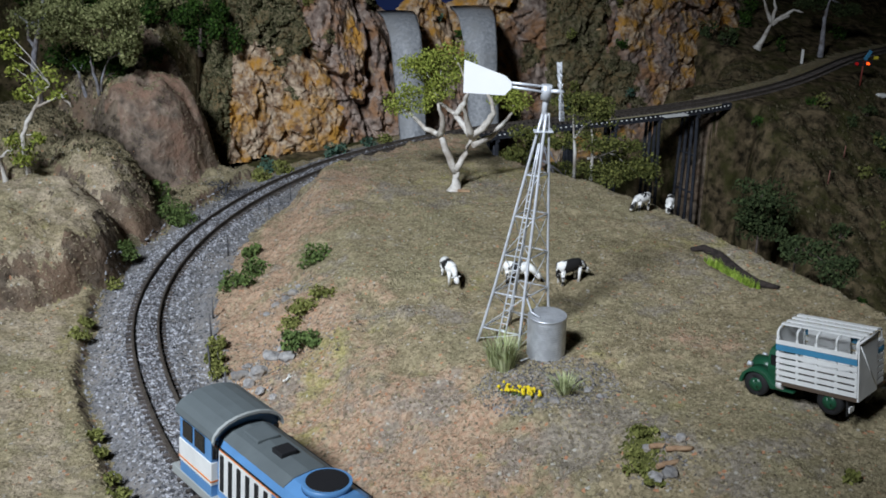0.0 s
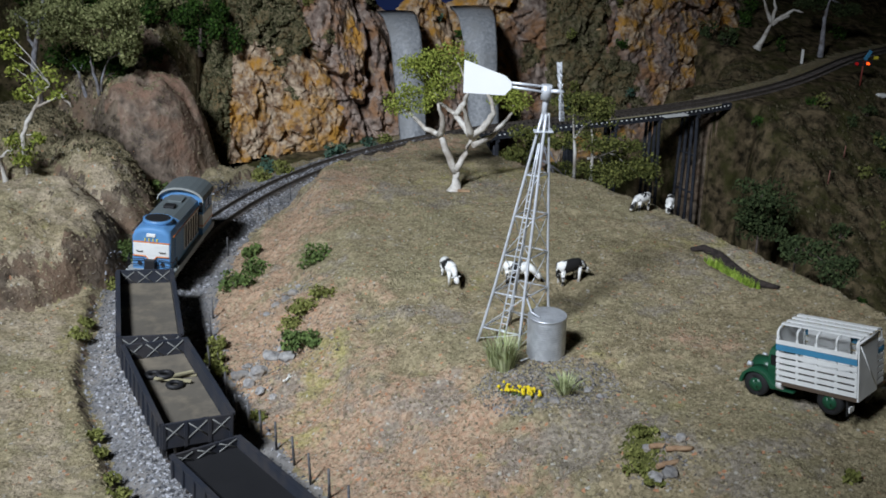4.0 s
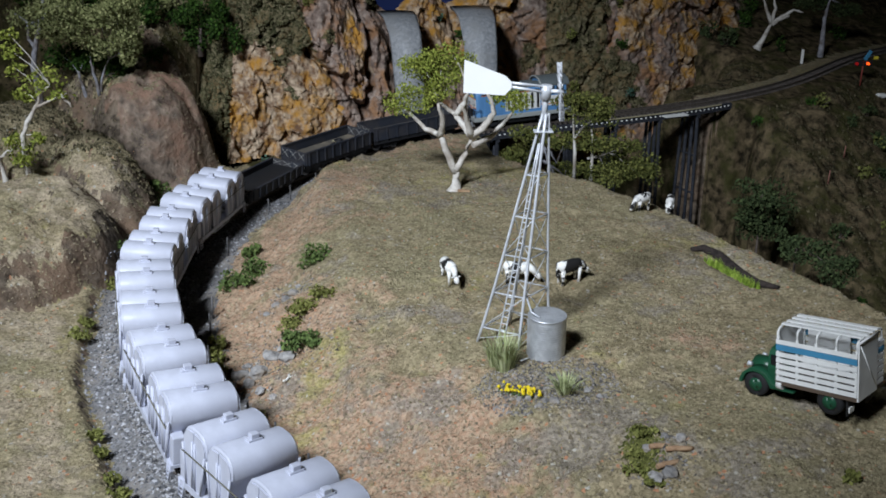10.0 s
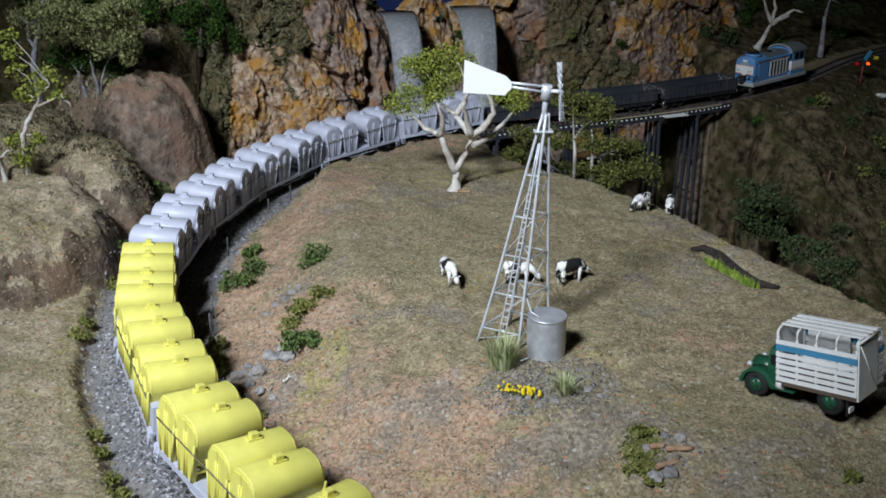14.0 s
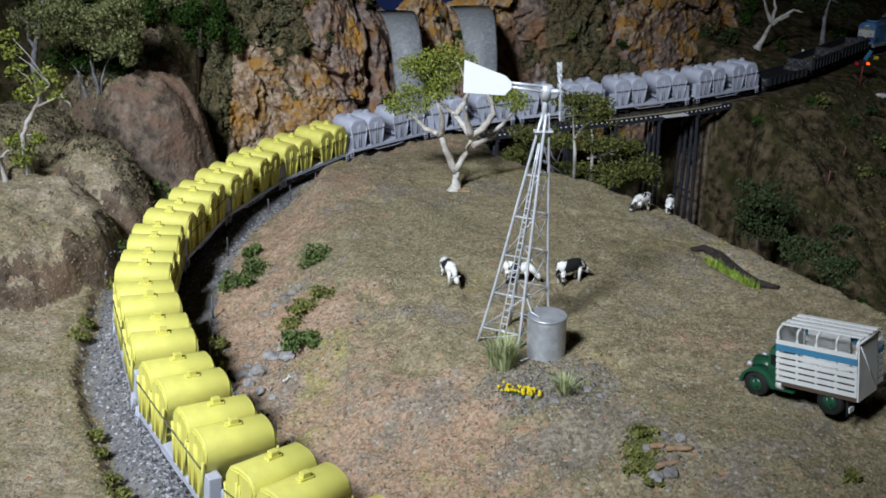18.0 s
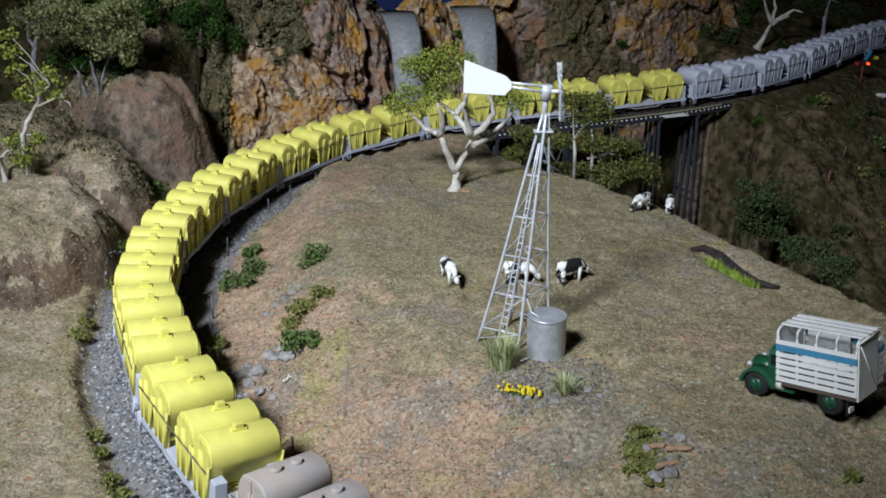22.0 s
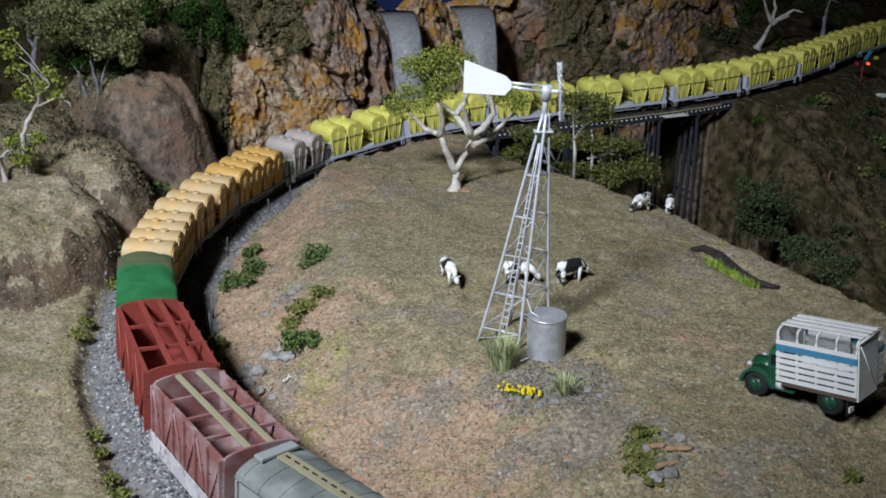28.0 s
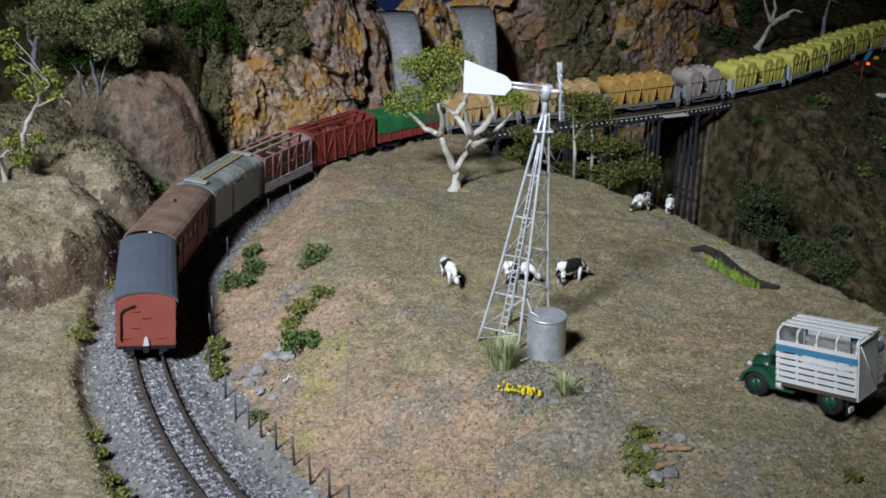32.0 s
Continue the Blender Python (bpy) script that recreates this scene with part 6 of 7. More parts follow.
tagged(part("grass_strip", sh, BRIGHTGRASS), "strip of bright green grass beside the fallen log", "grass", kind="stuff")

# ---- fence along the inside of the curve ----
POST = mat("grey_fence_post", (0.06, 0.06, 0.065), (0.13, 0.125, 0.125), 300, 0.8, 0.3, rnd=0.3)
fence = thing("fence", "line of thin dark fence posts beside the track", "fence")
for k, (x, y) in enumerate([(-0.046, 0.392), (-0.057, 0.405), (-0.068, 0.418), (-0.079, 0.435), (-0.091, 0.450), (-0.101, 0.462), (-0.110, 0.473), (-0.120, 0.484), (-0.131, 0.508), (-0.148, 0.544), (-0.157, 0.587), (-0.163, 0.618), (-0.178, 0.741), (-0.165, 0.862), (-0.150, 0.900), (-0.130, 0.942), (-0.105, 0.975)]):
    rr = random.Random(k + 60)
    z = gz(x, y)
    h = 0.0165 + 0.002 * rr.random()
    part("post", Shape().tube([(x, y, z - 0.002), (x + rr.uniform(-0.6, 1.0) * 0.0012, y, z + h)], [0.00075, 0.00065], 6), POST, fence)

# ---- trestle bridge ----
bridge = tagged(thing("trestle_bridge", "dark timber trestle bridge with white bolt heads over a gorge", "bridge"), kind="structure")
BOLT = mat("white_bolt", (0.62, 0.62, 0.60), (0.7, 0.7, 0.68), 200, 0.6, 0.0)
BS0, BS1 = 1.265, 1.645
for side in (-1, 1):
    for off, z0, z1 in ((0.0155, -0.0125, -0.0046),):
        sh = Shape()
        ss = np.linspace(BS0, BS1, 30).tolist()
        vs, fs = [], []
        for s in ss:
            for o, z in ((off - 0.002, z0), (off + 0.002, z0), (off + 0.002, z1), (off - 0.002, z1)):
                vs.append(beside(s, side * o, z))
        for i in range(len(ss) - 1):
            fs += [(i * 4 + k, i * 4 + (k + 1) % 4, i * 4 + 4 + (k + 1) % 4, i * 4 + 4 + k) for k in range(4)]
        fs += [(0, 3, 2, 1), tuple(len(vs) - 4 + k for k in range(4))]
        part("girder", sh.add(vs, fs), TIMBER, bridge, "long dark timber girder")
    if side < 0:
        s = BS0 + 0.004
        while s < BS1:
            p = beside(s, -0.0176, -0.0072)
            part("bolt_head", Shape().box(p.x - 0.0010, p.x + 0.0010, p.y - 0.0004, p.y + 0.0012, p.z - 0.0008, p.z + 0.0008), BOLT, bridge, "white bolt head")
            s += 0.0066
for s in (1.32, 1.37, 1.42, 1.475, 1.535, 1.592):
    floor_z = min(gz(*beside(s, o)[:2]) for o in (-0.026, 0.0, 0.026))
    top = beside(s, 0, -0.0125).z
    p0, p1 = beside(s, -0.018), beside(s, 0.018)
    part("cap_beam", Shape().tube([(p0.x, p0.y, top - 0.0022), (p1.x, p1.y, top - 0.0022)], 0.0026, 4), TIMBER, bridge, "timber cap beam")
    foot = max(floor_z, -0.36) - 0.01
    for o, spread in ((-0.014, -0.012), (-0.005, -0.003), (0.005, 0.003), (0.014, 0.012)):
        a, b = beside(s, o), beside(s, o + spread)
        part("pile", Shape().tube([(b.x, b.y, foot), (a.x, a.y, top - 0.003)], 0.0021, 8), TIMBER, bridge, "round timber pile")
    for z in (-0.05, -0.10, -0.15, -0.20, -0.25):
        if z > foot + 0.02:
            w = 0.015 + 0.012 * (-z) / 0.2
            a, b = beside(s, -w), beside(s, w)
            part("wale", Shape().tube([(a.x, a.y, z), (b.x, b.y, z)], 0.0013, 4), TIMBER, bridge)
p, q = beside(1.535, -0.022, -0.0075), beside(1.569, -0.022, -0.0075)
rf = Shape()
h = track(1.552)[1]
rf.box(-0.017, 0.017, -0.005, 0.005, -0.0010, 0.0006, 0.0003)
part("refuge", rf, BOLT, bridge, "white refuge platform on the side of the bridge", Matrix.Translation((p + q) / 2) @ pose(0, 0, 0, 0, 0, math.degrees(h)))

for side in (-1, 1):
    sh = Shape()
    ss = np.linspace(1.44, 1.625, 16).tolist()
    vs = [beside(s, side * 0.0185 + o, z) for s in ss for o, z in ((-0.001, -0.0042), (0.001, -0.0042), (0.001, -0.0030), (-0.001, -0.0030))]
    fs = [(i * 4 + k, i * 4 + (k + 1) % 4, i * 4 + 4 + (k + 1) % 4, i * 4 + 4 + k) for i in range(len(ss) - 1) for k in range(4)]
    part("kerb_timber", sh.add(vs, fs + [(0, 3, 2, 1), tuple(len(vs) - 4 + k for k in range(4))]), PLANKY, bridge, "weathered pale edge timber")

# ---- windmill ----
GALV = mat("galvanised_steel", (0.60, 0.62, 0.66), (0.72, 0.74, 0.78), 160, 0.36, 0.1, (0.54, 0.56, 0.59), 50, metal=0.22, spec=0.5)
VANE = mat("bare_white_vane", (0.84, 0.84, 0.84), (0.88, 0.88, 0.88), 40, 0.5, 0.0)
wm = thing("windmill", "silver lattice windmill tower with a blank white tail vane", "windmill")
base = [Vector((0.0195, 0.506, 0)), Vector((0.0430, 0.494, 0)), Vector((0.0635, 0.516, 0)), Vector((0.0405, 0.530, 0))]
for p in base:
    p.z = gz(p.x, p.y) - 0.002
BZ = 0.031
TOP = Vector((0.0552, 0.508, 0.166))


def leg_at(k, z):
    """A point of leg k at height z: straight above, flared towards the foot."""
    b = base[k % 4]
    u = (z - b.z) / (TOP.z - b.z)
    top = TOP + (b - sum(base, Vector()) / 4) * 0.07
    v = b.lerp(Vector((top.x, top.y, TOP.z)), u)
    f = 0.10 * math.sin(math.pi * min(1, u * 1.0)) * (1 - u)
    c = (sum(base, Vector()) / 4).lerp(TOP, u)
    return Vector((v.x + (c.x - v.x) * f, v.y + (c.y - v.y) * f, z))


for k in range(4):
    zs = [base[k].z + (TOP.z - base[k].z) * i / 10 for i in range(11)]
    part("leg", Shape().tube([leg_at(k, z) for z in zs], 0.00085, 7), GALV, wm)
LEVELS = (0.040, 0.062, 0.085, 0.108, 0.132)
for i, z in enumerate(LEVELS):
    for k in range(4):
        part("girt", Shape().tube([leg_at(k, z), leg_at(k + 1, z)], 0.00050, 5), GALV, wm)
        zb = LEVELS[i - 1] if i else BZ + 0.002
        part("brace", Shape().tube([leg_at(k, zb), leg_at(k + 1, z)], 0.00026, 5), GALV, wm)
for k in range(2):
    pts = []
    for i in range(9):
        z = 0.033 + (0.150 - 0.033) * i / 8
        m = leg_at(0, z).lerp(leg_at(1, z), 0.46 + 0.16 * k - (0.04 * i / 8) * (1 - k) + 0.05 * (i / 8))
        pts.append(m + Vector((0, -0.0008, 0)))
    if k == 0:
        LADDER = pts
    part("ladder_rail", Shape().tube(pts, 0.00045, 5), GALV, wm)
    LADDER2 = pts
for i in range(30):
    u = i / 29 * 7.99
    a = LADDER[int(u)].lerp(LADDER[int(u) + 1], u % 1)
    b = LADDER2[int(u)].lerp(LADDER2[int(u) + 1], u % 1)
    part("rung", Shape().tube([a, b], 0.00035, 4), GALV, wm)
part("platform", Shape().box(TOP.x - 0.0062, TOP.x + 0.0042, TOP.y - 0.003, TOP.y + 0.003, 0.1560, 0.1567, 0.0002), GALV, wm, "small service platform")
part("pump_rod", Shape().tube([(0.045, 0.508, 0.030), (TOP.x, TOP.y, 0.172)], 0.0004, 5), GALV, wm)
part("mast", Shape().tube([(TOP.x - 0.001, TOP.y, 0.162), (TOP.x, TOP.y, 0.178)], 0.0016, 9), GALV, wm)
part("gear_head", Shape().tube([(TOP.x - 0.0005, TOP.y, 0.1735), (TOP.x + 0.0002, TOP.y, 0.1815)], [0.0028, 0.0030], 12), GALV, wm, "round gear head")
part("tail_arm", Shape().tube([(0.0535, 0.507, 0.1808), (0.034, 0.506, 0.1832)], 0.0008, 6), GALV, wm)
part("tail_arm", Shape().tube([(0.0535, 0.507, 0.1778), (0.034, 0.506, 0.1812)], 0.0008, 6), GALV, wm)
vane = [(0.0113, 0.1953), (0.0107, 0.1779), (0.0325, 0.1764), (0.0364, 0.1803), (0.0364, 0.1836), (0.0330, 0.1868)]
part("tail_vane", Shape().prism([(x, z) for x, z in vane], 0.5050, 0.5058), VANE, wm, "blank white tail vane")
HUB = Vector((0.0622, 0.5050, 0.1783))
AX = Vector((0.985, -0.10, 0.085)).normalized()
UPV = (Vector((0, 0, 1)) - AX * AX.z).normalized()
SIDE = AX.cross(UPV)
part("hub", Shape().tube([TOP + Vector((0, 0, 0.0122)), HUB + AX * 0.0022], 0.0011, 8), GALV, wm)
for k in range(18):
    a = math.tau * k / 18
    r = UPV * math.cos(a) + SIDE * math.sin(a)
    t = AX.cross(r)
    w = (t * 0.80 + AX * 0.60)
    i, o = 0.0045, 0.0155
    vs = [HUB + r * i - w * 0.0008, HUB + r * i + w * 0.0008, HUB + r * o + w * 0.0022, HUB + r * o - w * 0.0022]
    vs += [v + AX * 0.0003 for v in vs]
    part("blade", Shape().add(vs, [(0, 1, 2, 3), (7, 6, 5, 4), (0, 4, 5, 1), (1, 5, 6, 2), (2, 6, 7, 3), (3, 7, 4, 0)]), GALV, wm, "curved metal fan blade")
for r in (0.008, 0.014):
    part("wheel_ring", Shape().tube([HUB + r * (UPV * math.cos(a) + SIDE * math.sin(a)) for a in np.linspace(0, math.tau, 25).tolist()], 0.0003, 5, False), GALV, wm)

# ---- corrugated tank ----
ZINC = mat("corrugated_zinc", (0.50, 0.52, 0.55), (0.66, 0.68, 0.71), 160, 0.36, 0.15, (0.44, 0.45, 0.47), 60, metal=0.5, spec=0.5)
tx, ty = 0.0582, 0.4870
tz = gz(tx, ty) - 0.001
tk = thing("water_tank", "small corrugated silver water tank beside the windmill", "tank")
sh = Shape()
n, rows = 40, 60
vs, fs = [], []
H = 0.0248
for j in range(rows + 1):
    r = 0.0108 + 0.00016 * math.sin(j * math.tau / 3.333)
    vs += [(tx + r * math.cos(k * math.tau / n), ty + r * math.sin(k * math.tau / n), tz + H * j / rows) for k in range(n)]
for j in range(rows):
    fs += [(j * n + k, j * n + (k + 1) % n, (j + 1) * n + (k + 1) % n, (j + 1) * n + k) for k in range(n)]
part("wall", sh.add(vs, fs, True), ZINC, tk, "ribbed galvanised wall")
part("lid", Shape().tube([(tx, ty, tz + H - 0.0006), (tx, ty, tz + H + 0.0005)], [0.0109, 0.0109], 40), ZINC, tk, "flat round lid")
part("inlet_pipe", Shape().tube([(tx - 0.0045, ty - 0.004, tz + H + 0.0006), (tx - 0.009, ty - 0.002, tz + H + 0.0028), (0.047, 0.505, tz + H + 0.006)], 0.0006, 6), GALV, tk)
part("outlet_pipe", Shape().tube([(tx - 0.0095, ty - 0.006, tz + 0.0015), (tx - 0.015, ty - 0.009, tz + 0.0012)], 0.0004, 5), GALV, tk)

# ---- cows ----
HIDE = mat("piebald_hide", (0.015, 0.014, 0.014), (0.78, 0.77, 0.74), 95, 0.7, 0.1, lo=0.42, hi=0.44)


DARKHIDE = mat("black_hide", (0.015, 0.014, 0.014), (0.78, 0.77, 0.74), 95, 0.7, 0.1, lo=0.53, hi=0.55)
PALEHIDE = mat("white_hide", (0.02, 0.02, 0.02), (0.80, 0.79, 0.77), 80, 0.7, 0.1, lo=0.40, hi=0.42)


def cow(label, x, y, turn, size=1.0, head_down=True, hide=HIDE, head_hide=HIDE, leg_hide=None):
    z = gz(x, y)
    c = thing("cow", label, "cow", "black and white cows on the paddock", m=pose(x, y, z - 0.0004, 0, 0, turn))
    k = size * 0.00108
    body = Shape().tube([(-9 * k, 0, 11 * k), (-8 * k, 0, 11.8 * k), (-3 * k, 0, 11.2 * k), (3 * k, 0, 11.5 * k), (7 * k, 0, 12 * k), (8.6 * k, 0, 12 * k)], [1.5 * k, 3.7 * k, 4.3 * k, 4.1 * k, 3.3 * k, 1.8 * k], 12)
    part("body", body, hide, c)
    hd = (13.5, 6.5) if head_down else (13.5, 13.0)
    part("neck", Shape().tube([(6.5 * k, 0, 12.5 * k), (10 * k, 0, (10.5 if head_down else 13) * k), (hd[0] * 0.93 * k, 0, hd[1] * 1.08 * k)], [2.8 * k, 2.1 * k, 1.7 * k], 10), hide, c)
    head = part("head", Shape().tube([((hd[0] - 2) * k, 0, (hd[1] + 2) * k), (hd[0] * k, 0, hd[1] * k), ((hd[0] + 1.6) * k, 0, (hd[1] - 2.4) * k)], [1.3 * k, 1.9 * k, 1.1 * k], 10), head_hide, c)
    for s in (-1, 1):
        part("ear", Shape().ball(((hd[0] - 1.2) * k, s * 2.4 * k, (hd[1] + 1.6) * k), 1.0 * k, 1, 0.05, 1, (0.5, 1.2, 0.6)), head_hide, head)
        for px in (-6.5, 6.0):
            part("leg", Shape().tube([(px * k, s * 2.3 * k, 10 * k), ((px + 0.3) * k, s * 2.3 * k, 5 * k), (px * k, s * 2.2 * k, 0)], [1.7 * k, 1.0 * k, 0.9 * k], 8), leg_hide or hide, c)
    part("tail", Shape().tube([(-8.8 * k, 0, 13 * k), (-10 * k, 0, 10 * k), (-9.8 * k, 0, 6 * k)], [0.6 * k, 0.4 * k, 0.6 * k], 6), hide, c)
    part("udder", Shape().ball((-4 * k, 0, 7.6 * k), 1.6 * k, 2, 0.05), hide, c)
    return c


cow("black and white cow walking forward with lowered head", 0.004, 0.597, -68, 0.92, True, HIDE, PALEHIDE)
cow("mostly white cow grazing behind the windmill", 0.050, 0.597, -8, 0.95, True, HIDE, PALEHIDE)
cow("cow with a black saddle and white rump, legs and head, grazing", 0.085, 0.598, 30, 1.0, True, DARKHIDE, PALEHIDE, PALEHIDE)
cow("mostly white cow grazing near the rim of the hill", 0.166, 0.762, 222, 0.92, True, HIDE, DARKHIDE)
cow("black-faced white cow near the rim of the hill", 0.190, 0.764, -105, 0.85, True, HIDE, DARKHIDE)

# ---- stock truck ----
GREENP = plastic("dark_green_enamel", (0.014, 0.080, 0.040), 0.35)
RUBBER = plastic("black_rubber", (0.015, 0.015, 0.016), 0.75)
CRATEW = plastic("white_crate_paint", (0.80, 0.80, 0.78), 0.5)
BANDB = plastic("blue_band", (0.06, 0.25, 0.42), 0.5)
DECKB = plastic("brown_deck", (0.10, 0.07, 0.05), 0.8)
TX, TY = 0.1800, 0.4375
truck = thing("stock_truck", "dark green vintage truck with a white slatted stock crate", "truck", m=pose(TX, TY, gz(TX, TY) - 0.0002, 2.2, 8.5, 134))
part("chassis", Shape().box(-0.038, 0.019, -0.0055, 0.0055, 0.0065, 0.0095, 0.0005), RUBBER, truck)
part("bonnet", Shape().sweep_x([(-0.0050, 0.0078), (-0.0054, 0.0135), (-0.0048, 0.0158), (-0.0030, 0.0174), (0, 0.0180), (0.0030, 0.0174), (0.0048, 0.0158), (0.0054, 0.0135), (0.0050, 0.0078)], 0.0068, 0.0188, None, True), GREENP, truck, "rounded green bonnet")
part("grille", Shape().box(0.0190, 0.0198, -0.0040, 0.0040, 0.0080, 0.0155, 0.0004), GREENP, truck)
part("bumper", Shape().box(0.0205, 0.0215, -0.0115, 0.0115, 0.0060, 0.0080, 0.0004), RUBBER, truck)
cabm = part("cab", Shape().sweep_x([(-0.0095, 0.0080), (-0.0102, 0.0160), (-0.0090, 0.0235), (-0.0072, 0.0258), (-0.0035, 0.0268), (0.0035, 0.0268), (0.0072, 0.0258), (0.0090, 0.0235), (0.0102, 0.0160), (0.0095, 0.0080)], -0.0002, 0.0072), GREENP, truck, "green cab")
for s in (-1, 1):
    part("windscreen", Shape().box(0.0071, 0.0076, s * 0.0038 - 0.0032, s * 0.0038 + 0.0032, 0.0188, 0.0240, 0.0002), GLASSD, cabm)
    part("side_window", Shape().box(0.0012, 0.0058, s * 0.0094 - 0.0006, s * 0.0094 + 0.0006, 0.0180, 0.0235, 0.0002), GLASSD, cabm)
    fender = Shape()
    # a full round wing over the wheel that sweeps back to the running board
    arc = [(0.0128 + 0.0090 * math.cos(a), 0.0066 + 0.0086 * math.sin(a)) for a in np.linspace(0.0, 2.5, 11).tolist()] + [(0.0035, 0.0088), (-0.0005, 0.0078)]
    arc2 = [(-0.0005, 0.0066), (0.0046, 0.0072)] + [(0.0128 + 0.0075 * math.cos(a), 0.0066 + 0.0072 * math.sin(a)) for a in np.linspace(2.6, 0.0, 11).tolist()]
    fender.prism(arc + arc2, s * 0.0048 if s > 0 else -0.0132, 0.0132 if s > 0 else -0.0048, None, True)
    part("fender", fender, GREENP, truck, "round green front fender")
    part("running_board", Shape().box(-0.008, 0.0050, s * 0.0108 - 0.0020, s * 0.0108 + 0.0020, 0.0062, 0.0072, 0.0003), GREENP, truck)
    part("headlamp", Shape().tube([(0.0172, s * 0.0078, 0.0155), (0.0194, s * 0.0078, 0.0155)], [0.0009, 0.0014], 10), GALV, truck)
    for wx, wy, wd in ((0.0128, 0.0108, 0.0034), (-0.0268, 0.0104, 0.0062)):
        whl = part("wheel", Shape().tube([(wx, s * (wy - wd / 2), 0.0066), (wx, s * (wy - wd / 2 + 0.0005), 0.0066), (wx, s * (wy + wd / 2 - 0.0007), 0.0066), (wx, s * (wy + wd / 2), 0.0066), (wx, s * (wy + wd / 2 - 0.0004), 0.0066)], [0.0056, 0.0066, 0.0066, 0.0056, 0.0040], 24), RUBBER, truck, "black tyre")
        rim = part("rim", Shape().tube([(wx, s * (wy + wd / 2 - 0.0008), 0.0066), (wx, s * (wy + wd / 2 + 0.0003), 0.0066), (wx, s * (wy + wd / 2 - 0.0001), 0.0066)], [0.0037, 0.0034, 0.0022], 18), GREENP, whl, "green wheel rim")
        part("hub_cap", Shape().tube([(wx, s * (wy + wd / 2 - 0.0010), 0.0066), (wx, s * (wy + wd / 2 + 0.0004), 0.0066)], [0.0014, 0.0010], 10), GREENP, whl)
    part("mudflap", Shape().box(-0.0358, -0.0352, s * 0.0104 - 0.0032, s * 0.0104 + 0.0032, 0.0015, 0.0090), RUBBER, truck)
part("plate_bar", Shape().box(-0.0366, -0.0359, 0.0075, 0.0128, 0.0030, 0.0058, 0.0002), CRATEW, truck, "plain white rear plate")
part("tank_drum", Shape().tube([(0.0006, 0.0118, 0.0100), (-0.0024, 0.0118, 0.0100)], 0.0030, 14), CRATEW, truck, "round pale drum behind the cab")
X0, X1, HW, ZB, ZT = -0.0405, 0.0004, 0.0140, 0.0125, 0.0352
part("tray", Shape().box(X0 - 0.0003, X1 + 0.0004, -HW - 0.0004, HW + 0.0004, 0.0100, 0.0124, 0.0004), DECKB, truck, "brown timber tray")
NS = 7
PITCH = (ZT - ZB) / NS
for s in (-1, 1):
    for k in range(5):
        x = X0 + 0.0008 + k * (X1 - X0 - 0.0016) / 4
        part("crate_post", Shape().box(x - 0.0006, x + 0.0006, s * (HW - 0.0004) - 0.0005, s * (HW - 0.0004) + 0.0005, ZB - 0.0006, ZT + 0.0005), CRATEW, truck)
        part("hoop", Shape().tube([(x, s * (HW - 0.0004), ZT - 0.001), (x, s * (HW - 0.0006), ZT + 0.0036), (x, s * (HW - 0.0012), ZT + 0.0044), (x, s * (HW - 0.0060), ZT + 0.0056)], 0.00055, 6), CRATEW, truck, "bent white hoop over the crate side")
    for k in range(NS):
        z = ZB + k * PITCH
        blue = k == NS - 2
        part("slat", Shape().box(X0, X1, s * (HW + 0.0005) - 0.0003, s * (HW + 0.0005) + 0.0003, z, z + PITCH * (0.93 if blue else 0.68)), BANDB if blue else CRATEW, truck, "blue painted slat" if blue else "white slat")
for y in (-0.0080, -0.0028, 0.0028, 0.0080):
    part("roof_slat", Shape().box(X0, X1, y - 0.0013, y + 0.0013, ZT + 0.0052, ZT + 0.0060), CRATEW, truck)
part("front_board", Shape().box(X1 - 0.0006, X1, -HW, HW, ZB, ZT + 0.0034), CRATEW, truck)
part("rear_gate", Shape().box(X0 - 0.0009, X0 - 0.0002, -0.0060, HW + 0.0006, ZB - 0.0020, ZT + 0.0050), CRATEW, truck, "solid white rear panel")
part("gate_brace", Shape().tube([(X0 - 0.0010, -0.0052, ZB), (X0 - 0.0010, HW - 0.0006, ZT + 0.003)], 0.0003, 5), CRATEW, truck)
part("gate_rail", Shape().tube([(X0 - 0.0010, -0.0060, ZT + 0.0050), (X0 - 0.0010, HW + 0.0006, ZT + 0.0050)], 0.0006, 6), CRATEW, truck)
for k in range(NS):
    z = ZB + k * PITCH
    part("rear_slat", Shape().box(X0 - 0.0006, X0, -HW, -0.0062, z, z + PITCH * 0.7), BANDB if k == NS - 2 else CRATEW, truck)
part("load_board", Shape().box(-0.026, -0.004, -0.0110, -0.0104, ZB, ZT + 0.001), CRATEW, truck, "white inner partition")

# ---- signal, marker post and scraps on the far hillside ----
sx, sy = 0.600, 1.375
sz = gz(sx, sy)
sg = thing("crossing_signal", "small level crossing signal with a glowing red lamp", "signal")
sz += 0.006
part("signal_post", Shape().tube([(sx, sy, sz - 0.008), (sx, sy, sz + 0.030)], 0.0011, 7), REDP, sg)
part("lamp_board", Shape().box(sx - 0.013, sx + 0.013, sy - 0.001, sy + 0.001, sz + 0.022, sz + 0.030, 0.0008), BLACK, sg)
part("red_lamp", Shape().tube([(sx + 0.006, sy - 0.001, sz + 0.026), (sx + 0.006, sy - 0.0035, sz + 0.026)], 0.0021, 12), glow("red_glow", (1.0, 0.10, 0.01), 1.6), sg, "lit red lamp")
